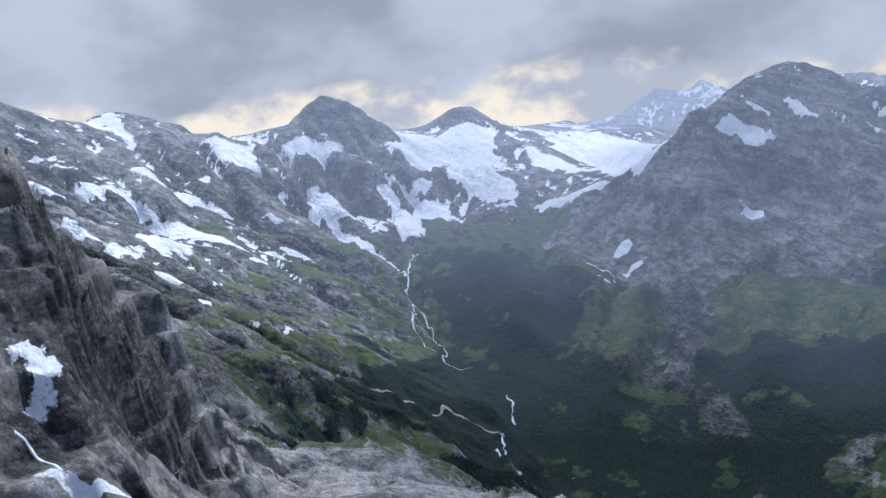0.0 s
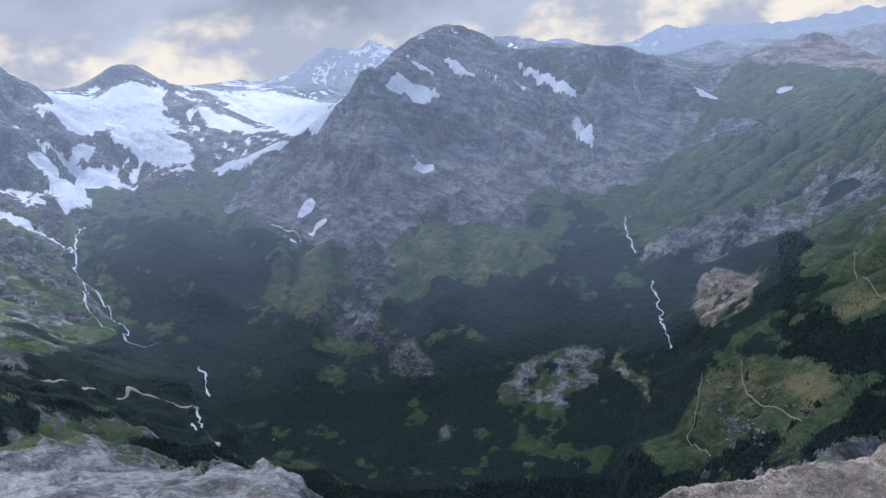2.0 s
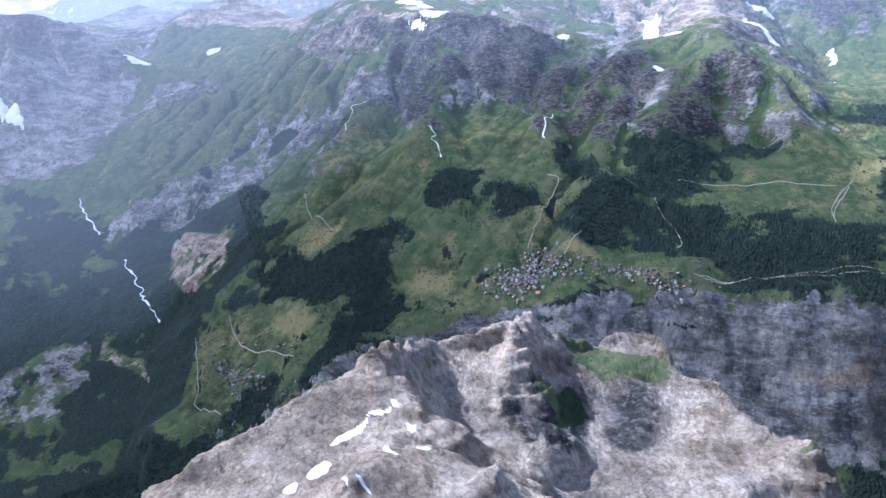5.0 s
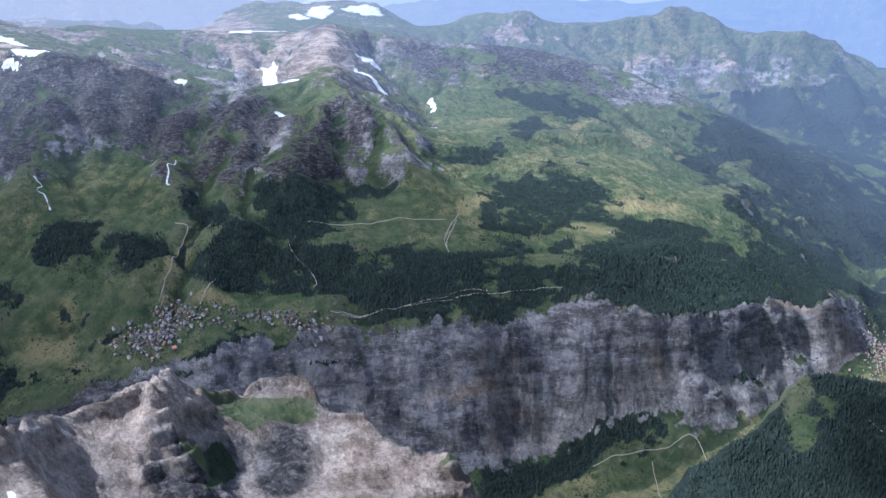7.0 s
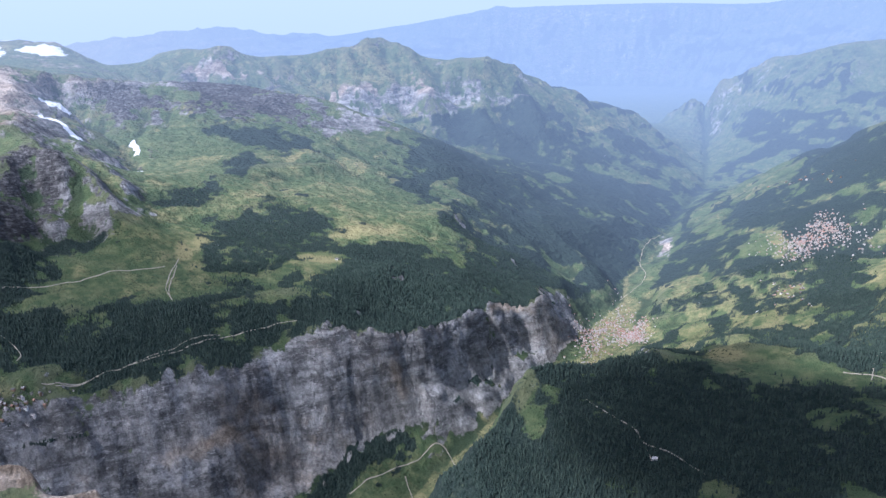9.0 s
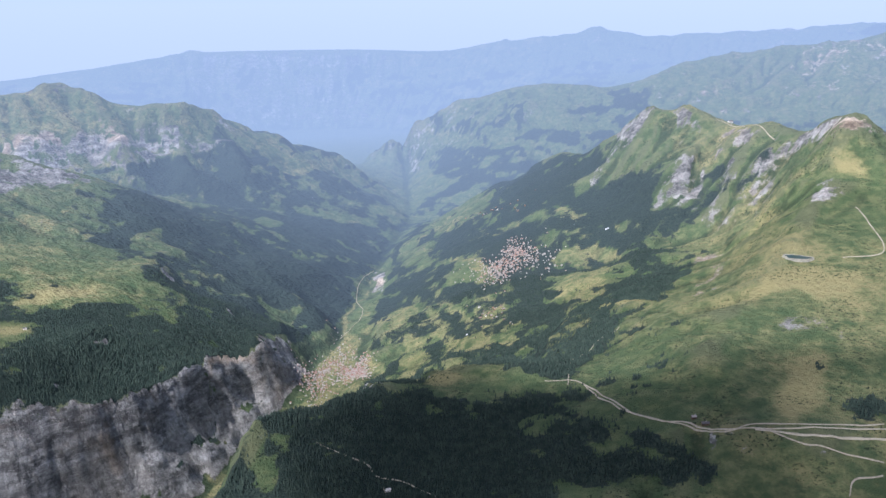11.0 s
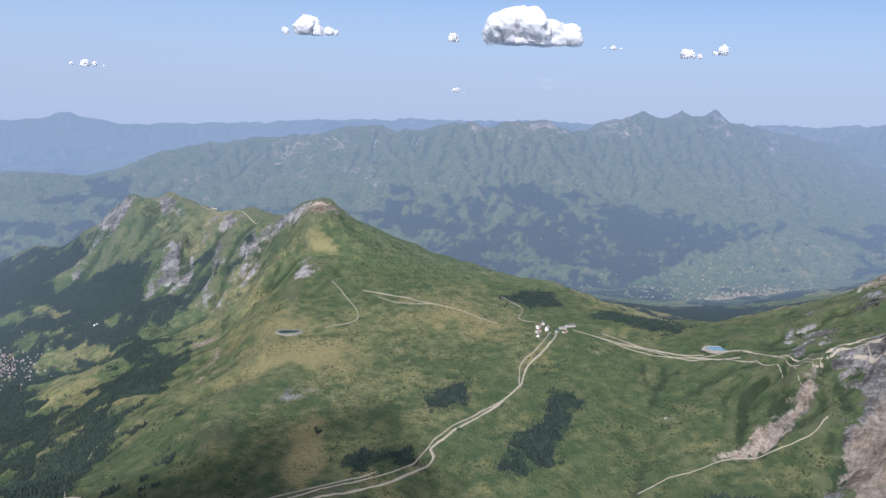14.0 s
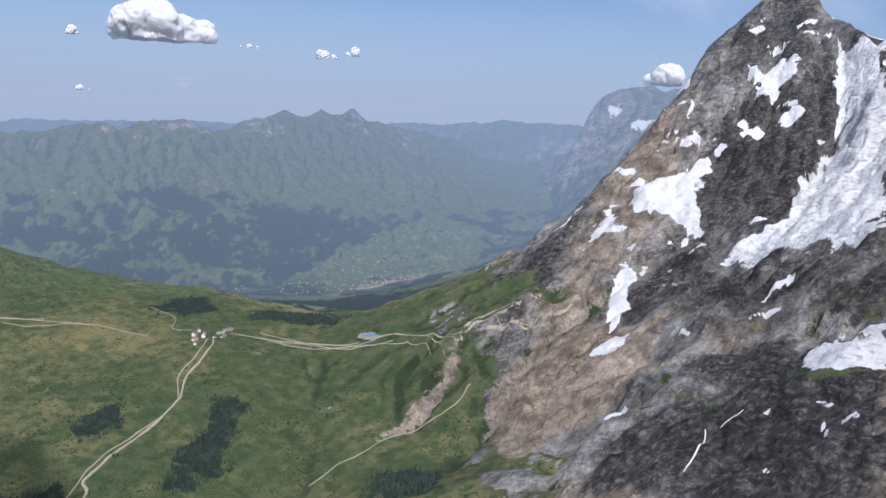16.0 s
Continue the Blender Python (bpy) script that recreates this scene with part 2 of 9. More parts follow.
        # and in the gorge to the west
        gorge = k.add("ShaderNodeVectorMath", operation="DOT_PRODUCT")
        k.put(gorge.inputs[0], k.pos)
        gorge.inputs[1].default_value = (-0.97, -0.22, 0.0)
        gorge_haze = k.math("MINIMUM", k.math("MAXIMUM", k.math("SUBTRACT", gorge.outputs["Value"], 1230.0), 0.0), 220.0)
        k.put(span.inputs["Value"], k.math("ADD", away.outputs["Value"], k.math("ADD", thicker, gorge_haze)))
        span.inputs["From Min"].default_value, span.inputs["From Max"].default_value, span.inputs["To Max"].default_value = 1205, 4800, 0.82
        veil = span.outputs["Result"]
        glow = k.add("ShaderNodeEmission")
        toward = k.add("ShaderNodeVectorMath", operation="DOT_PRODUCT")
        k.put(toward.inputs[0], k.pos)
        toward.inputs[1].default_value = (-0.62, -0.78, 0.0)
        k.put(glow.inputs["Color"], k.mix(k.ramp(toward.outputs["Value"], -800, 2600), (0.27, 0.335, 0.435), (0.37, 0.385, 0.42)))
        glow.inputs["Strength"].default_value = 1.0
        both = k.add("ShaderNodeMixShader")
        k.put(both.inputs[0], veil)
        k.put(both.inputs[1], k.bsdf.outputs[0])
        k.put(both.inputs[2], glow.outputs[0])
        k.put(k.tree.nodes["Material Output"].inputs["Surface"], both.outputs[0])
    return k.mat


LAND = land_material("alpine_land")
DISTANCE = land_material("distant_land_painted_haze", haze=True)

# ---- the land: a plan in kilometres (east, north, height), drawn at a quarter of true size ----
KM = 250.0
EYE_KM = (-0.29, -0.15, 3.182)


def spot(e, n, z):
    return Vector((e * KM, n * KM, z * KM))


def hash01(i, j, seed):
    h = (i.astype(np.int64) * 374761393 + j.astype(np.int64) * 668265263 + seed * 974711) & 0xFFFFFFFF
    h = ((h ^ (h >> 13)) * 1274126177) & 0xFFFFFFFF
    return ((h ^ (h >> 16)) & 0xFFFFFF) / float(0xFFFFFF)


def value_noise(x, y, seed):
    i, j = np.floor(x), np.floor(y)
    u, v = x - i, y - j
    u, v = u * u * u * (u * (u * 6 - 15) + 10), v * v * v * (v * (v * 6 - 15) + 10)
    i, j = i.astype(np.int64), j.astype(np.int64)
    a, b = hash01(i, j, seed), hash01(i + 1, j, seed)
    c, d = hash01(i, j + 1, seed), hash01(i + 1, j + 1, seed)
    return ((a + (b - a) * u) * (1 - v) + (c + (d - c) * u) * v) * 2 - 1


def fractal(x, y, size, octaves, seed, ridged=False, gain=0.5):
    total, amp, norm = np.zeros_like(x), 1.0, 0.0
    turn, cs, sn = 0.6, math.cos(0.6), math.sin(0.6)
    for k in range(octaves):
        s = value_noise(x / size + 17.3 * k, y / size - 9.1 * k, seed + k)
        total += amp * ((1 - 2 * np.abs(s)) if ridged else s)
        norm += amp
        x, y = cs * x - sn * y, sn * x + cs * y
        size, amp = size * 0.5, amp * gain
    return total / norm


# valley floors
VALLEYS = [
    [(-7.4, 14.8, .565), (-5.6, 13.4, .58), (-4.2, 11.5, .62), (-3.28, 8.69, .67), (-2.9, 6.67, .73), (-2.7, 5.4, .78), (-2.5, 4.2, .81),
     (-2.45, 3.0, .86), (-2.36, 2.2, .88), (-2.48, 1.2, .90), (-2.72, 0, .905), (-2.95, -1.2, .93), (-3.05, -2.2, 1.03), (-3.02, -3.3, 1.2)],
    [(-3.02, -3.3, 1.2), (-3.25, -4.1, 1.36), (-3.47, -5.0, 1.6), (-3.8, -6.0, 2.0), (-4.21, -6.66, 2.2)],
    [(-3.25, -4.1, 1.36), (-4.0, -4.6, 1.55), (-4.89, -4.7, 1.85), (-5.6, -5.6, 2.1), (-5.98, -6.6, 2.27)],
    [(-7.0, 15.6, .565), (-6.2, 14.6, .565), (-5.0, 14.2, .57), (-4.6, 12.9, .59)],
    [(-8.4, 15.2, .565), (-7.0, 13.6, .57), (-5.8, 12.6, .58), (-4.8, 11.6, .62)],
    [(-3.0, 8.69, .67), (0, 9.5, .75), (3, 8.9, .85), (5.9, 8.2, .95), (8.35, 7.64, 1.05), (11, 8.2, 1.5), (12.4, 9.8, 1.9)],
    [(5.2, 7.6, .96), (6.3, 7.2, 1.0), (8.2, 7.1, 1.1)],
    [(-3.0, -1.3, .93), (-3.73, -1.6, 1.0), (-4.27, -1.58, 1.15), (-4.84, -1.61, 1.3), (-5.36, -1.83, 1.45), (-6.1, -2.2, 1.65), (-6.9, -2.25, 1.9), (-7.8, -2.3, 2.2)],
    [(-2.3, 1.5, .9), (-1.9, 1.35, 1.05), (-1.2, 1.2, 1.3), (-.4, 1.1, 1.5), (.3, 1.3, 1.55), (.9, 1.65, 1.65), (1.35, 2.15, 1.8), (1.9, 2.75, 1.98)],
    [(-7.5, 4.6, 2.0), (-6.3, 5.9, 1.7), (-5, 6.8, 1.3), (-3.7, 7.5, .95), (-3.1, 7.7, .7)],
    [(-12, -9.3, 2.3), (-10.5, -7, 2.4), (-9.8, -6.0, 2.4)],
    [(-11.5, -1.5, 1.9), (-10.8, .8, 1.8), (-11, 2.4, 1.7), (-12, 5, 1.3), (-12, 9, .9)],
    [(-15.5, -6, 1.5), (-14.5, -1, 1.4), (-14, 5, 1.0)],
    [(-10.2, 6.5, 1.6), (-9, 8.5, 1.3), (-7.8, 11, .9), (-7.2, 13.3, .58)],
]
# crests
RIDGES = [
    [(-1.28, -8.59, 4.06), (-1.74, -9.03, 3.88), (-2.17, -9.15, 3.81), (-2.46, -9.3, 3.98), (-3.11, -9.12, 3.79), (-3.47, -9.21, 3.43), (-4.11, -8.96, 3.57), (-4.32, -8.86, 3.56),
     (-4.6, -8.8, 3.82), (-4.73, -8.77, 3.88), (-4.97, -8.76, 3.81), (-5.28, -8.81, 3.6), (-5.89, -8.8, 3.27), (-6.59, -9.17, 3.29), (-6.9, -9.19, 3.58), (-7.1, -9.18, 3.65), (-7.28, -9.16, 3.66),
     (-7.43, -8.78, 3.33), (-7.74, -8.52, 3.09), (-7.69, -7.74, 2.81), (-7.63, -6.94, 2.56), (-6.86, -6.15, 2.56), (-6.8, -5.46, 2.83), (-6.69, -4.94, 3.13)],
    [(-6.69, -4.94, 3.13), (-7.19, -4.94, 3.27), (-7.8, -5.0, 3.42), (-8.38, -5.12, 3.55), (-8.24, -4.78, 3.45), (-8.42, -4.4, 3.15), (-8.56, -3.71, 3.11), (-8.58, -3.09, 3.06), (-8.47, -2.82, 2.93),
     (-8.46, -2.49, 2.7), (-8.55, -2.2, 2.45), (-8.82, -2.31, 2.45), (-9.62, -1.95, 2.82), (-9.71, -1.41, 2.92), (-9.54, -1.07, 2.75), (-9.27, -.75, 2.6), (-8.6, -.2, 2.7), (-8.08, .17, 2.95)],
    [(-6.69, -4.94, 3.13), (-6.35, -4.75, 2.7), (-5.95, -4.6, 2.24), (-5.34, -4.4, 1.82), (-4.9, -3.99, 1.58), (-4.47, -3.41, 1.32), (-4.1, -3.0, 1.12), (-3.4, -2.5, 1.02)],
    [(-8.08, .17, 2.95), (-8.17, .46, 2.8), (-7.84, .71, 2.74), (-8.2, 1.05, 2.72), (-8.05, 1.8, 2.63), (-7.73, 2.2, 2.59), (-7.38, 2.58, 2.48), (-7.1, 3.0, 2.62), (-6.87, 3.45, 2.47),
     (-6.5, 4.05, 2.36), (-6.24, 4.57, 2.27), (-5.65, 4.95, 2.1), (-5.23, 5.09, 1.97), (-4.6, 5.3, 1.7), (-3.9, 5.8, 1.3), (-3.2, 6.3, .9)],
    [(-8.08, .17, 2.95), (-7.59, -.14, 2.78), (-7.28, -.42, 2.63), (-7.06, -.74, 2.44), (-6.3, -1.0, 2.0), (-5.38, -1.21, 1.62), (-4.6, -1.25, 1.45)],
    [(-7.59, -.1, 2.79), (-7.0, .1, 2.76), (-6.37, .36, 2.715), (-6.22, .79, 2.6), (-6.08, 1.21, 2.49), (-5.92, 1.56, 2.36), (-5.7, 1.9, 2.34), (-5.47, 2.22, 2.41), (-5.05, 2.14, 2.2), (-4.7, 2.15, 2.0)],
    [(-6.37, .36, 2.715), (-6.1, .1, 2.42), (-5.75, -.2, 2.12), (-5.2, -.3, 2.0)],
    [(-5.92, 1.56, 2.36), (-5.6, 1.45, 2.22), (-5.3, 1.35, 2.12)],
    [(-5.05, 2.14, 2.2), (-4.9, 1.9, 2.05), (-4.45, 1.5, 1.96)],
    [(-7.1, 3.0, 2.62), (-6.3, 2.6, 2.42), (-5.47, 2.22, 2.41)],
    [(-9.3, 1.8, 2.4), (-9.88, 2.69, 2.5), (-10.18, 3.37, 2.69), (-9.94, 3.99, 2.65), (-9.65, 4.61, 2.68), (-8.89, 4.95, 2.32), (-8.72, 5.24, 2.3), (-8.54, 5.5, 2.44), (-7.88, 5.56, 2.48), (-7.52, 6.01, 2.32),
     (-7.16, 6.56, 2.32), (-6.69, 7.27, 2.41), (-6.16, 7.32, 2.15), (-5.59, 7.74, 2.17), (-5.39, 8.22, 1.93), (-4.99, 8.68, 1.66), (-4.46, 9.49, 1.24), (-4.2, 9.6, .93), (-3.6, 9.6, .66)],
    [(-5.12, 11.92, .67), (-4.42, 11.65, 1.2), (-3.51, 11.72, 1.68), (-2.53, 11.64, 1.99), (-1.88, 11.74, 2.02), (-.99, 11.83, 1.9), (-.51, 11.85, 2.11), (-.04, 12.35, 2.28), (2.01, 12.65, 2.51),
     (2.97, 12.44, 2.64), (3.84, 12.18, 2.63), (4.43, 11.96, 2.79), (4.8, 11.8, 2.72), (5.26, 11.61, 2.85), (5.67, 11.63, 2.86), (6.23, 11.67, 2.66), (7.61, 12.01, 2.99), (8.68, 11.87, 3.06),
     (9.0, 11.63, 3.12), (9.68, 11.72, 2.9), (11.7, 11.9, 2.6), (12.66, 10.87, 2.1), (14.19, 10.54, 2.16)],
    [(-2.4, 8.3, .9), (-1.9, 7.95, 1.35), (-1.42, 7.57, 1.72), (-.94, 7.12, 1.8), (-.61, 6.74, 2.12), (-.41, 6.55, 2.32), (-.13, 6.45, 2.38), (.14, 6.24, 2.24), (.41, 5.81, 2.31), (.62, 5.37, 2.36), (.71, 5.06, 2.5)],
    [(.71, 5.06, 2.5), (.62, 4.7, 2.25), (.5, 4.35, 2.1), (.31, 3.72, 2.0), (.05, 3.25, 1.94), (-.05, 2.7, 1.89)],
    [(.71, 5.06, 2.5), (.83, 4.98, 2.39), (1.13, 5.2, 2.27), (1.51, 5.0, 2.13), (1.8, 4.65, 2.08), (2.09, 4.2, 2.05), (2.1, 3.7, 2.05), (2.2, 3.2, 2.035), (2.58, 3.07, 2.12), (2.93, 2.76, 2.28), (3.08, 2.36, 2.4), (3.28, 2.42, 2.44)],
    [(3.28, 2.42, 2.44), (3.61, 2.47, 2.73), (3.77, 2.4, 2.93), (4.27, 2.35, 3.31), (4.57, 2.42, 3.56), (4.75, 2.3, 3.75), (4.92, 2.1, 4.06), (4.93, 1.88, 3.85), (4.72, 1.59, 3.67), (4.48, 1.34, 3.63), (4.5, .9, 3.7), (4.4, .4, 4.1)],
    [(4.72, 1.59, 3.67), (4.61, 1.55, 3.49), (4.06, 1.35, 3.03), (3.72, 1.41, 2.78), (3.38, 1.67, 2.57), (3.02, 1.91, 2.35), (2.64, 1.95, 2.18), (2.14, 1.94, 2.02), (1.98, 1.82, 1.91), (1.79, 1.73, 1.83)],
    [(4.92, 2.1, 4.06), (6.0, 2.7, 3.6), (7.5, 2.6, 3.1), (9, 3.6, 2.4)],
    [(4.4, .4, 4.1), (3.8, -.1, 3.6), (3.2, -.3, 3.47), (2.3, -1.3, 3.8), (1.7, -2.0, 4.16), (.9, -2.0, 3.7), (.2, -1.85, 3.6), (-.2, -1.85, 3.45)],
    [(-.2, -1.85, 3.45), (-.46, -1.84, 3.25), (-.49, -1.89, 3.22), (-.52, -1.93, 3.18), (-.56, -1.98, 3.15), (-.6, -2.02, 3.13), (-.62, -2.02, 3.08), (-.68, -2.06, 3.01), (-.71, -2.07, 2.97), (-.77, -2.09, 2.93), (-.8, -2.08, 2.89),
     (-.8, -2.07, 2.85), (-.79, -2.05, 2.79), (-.79, -2.03, 2.74), (-.81, -2.01, 2.69), (-.84, -1.99, 2.65), (-.86, -1.98, 2.61), (-.82, -1.97, 2.59)],
    [(1.7, -2.0, 4.16), (.6, -3.2, 3.6), (-.2, -4.6, 3.3), (-.7, -6.5, 3.4), (-1.28, -8.59, 4.06)],
    [(-.87, -2.22, 2.5), (-.94, -2.25, 2.51), (-1.01, -2.28, 2.44), (-1.12, -2.29, 2.35), (-1.23, -2.3, 2.3), (-1.35, -2.3, 2.27), (-1.43, -2.26, 2.17), (-1.5, -2.2, 2.13), (-1.57, -2.06, 2.135), (-1.58, -1.8, 2.15), (-1.56, -1.57, 2.17),
     (-1.56, -1.2, 2.1), (-1.55, -.8, 2.18), (-1.6, -.6, 2.27), (-1.69, -.52, 2.29), (-1.76, -.43, 2.31), (-1.8, -.35, 2.33), (-1.84, -.3, 2.35), (-1.89, -.23, 2.38), (-1.94, -.17, 2.34)],
    [(-1.94, -.17, 2.34), (-2.04, -.12, 2.27), (-2.09, -.09, 2.2), (-2.13, -.01, 2.17), (-2.17, .12, 2.15), (-2.25, .24, 2.1), (-2.28, .26, 2.04), (-2.3, .45, 2.03), (-2.26, .57, 1.99), (-2.2, .59, 1.97), (-2.15, .59, 1.95), (-2.11, .64, 1.96),
     (-2.05, .69, 1.95), (-1.9, .77, 1.91), (-1.81, .81, 1.9), (-1.75, .82, 1.83)],
    [(-2.04, -.12, 2.27), (-1.97, -.13, 2.25), (-1.84, -.1, 2.21), (-1.79, -.05, 2.15), (-1.78, .02, 2.1), (-1.72, .08, 2.07)],
    [(-2.17, .12, 2.15), (-2.05, .08, 2.15), (-1.9, .02, 2.14)],
    [(11.55, 9.06, 1.78), (11.83, 8.69, 2.64), (12.5, 8.61, 3.54), (13.36, 8.2, 3.86), (13.58, 7.83, 3.71), (13.77, 7.48, 3.85), (13.5, 6, 3.5)],
    [(-12.66, -11.81, 3.12), (-13.43, -10.94, 3.65), (-13.9, -10.7, 3.45), (-14.32, -10.61, 3.61), (-14.19, -9.93, 3.28), (-13, -8.6, 3.1), (-12.07, -7.72, 3.61), (-11.06, -5.44, 3.3), (-10.35, -4.61, 3.17), (-9.73, -3.45, 3.02), (-9.2, -2.8, 2.6)],
    [(-11.3, -4.2, 2.6), (-11.77, -3.66, 2.78), (-12.9, -3.32, 2.9), (-13, -2.9, 2.77), (-13.24, -1.31, 2.83), (-13.3, .5, 2.6), (-13, 3, 2.3)],
    [(-7.74, -8.52, 3.15), (-8.48, -9.59, 3.23), (-9.69, -9.84, 3.23), (-10.42, -9.81, 3.01), (-12.0, -11, 3.0)],
    [(-9.1, -7.6, 2.75), (-9.68, -8.4, 3.05), (-10.1, -7.9, 2.83)],
]
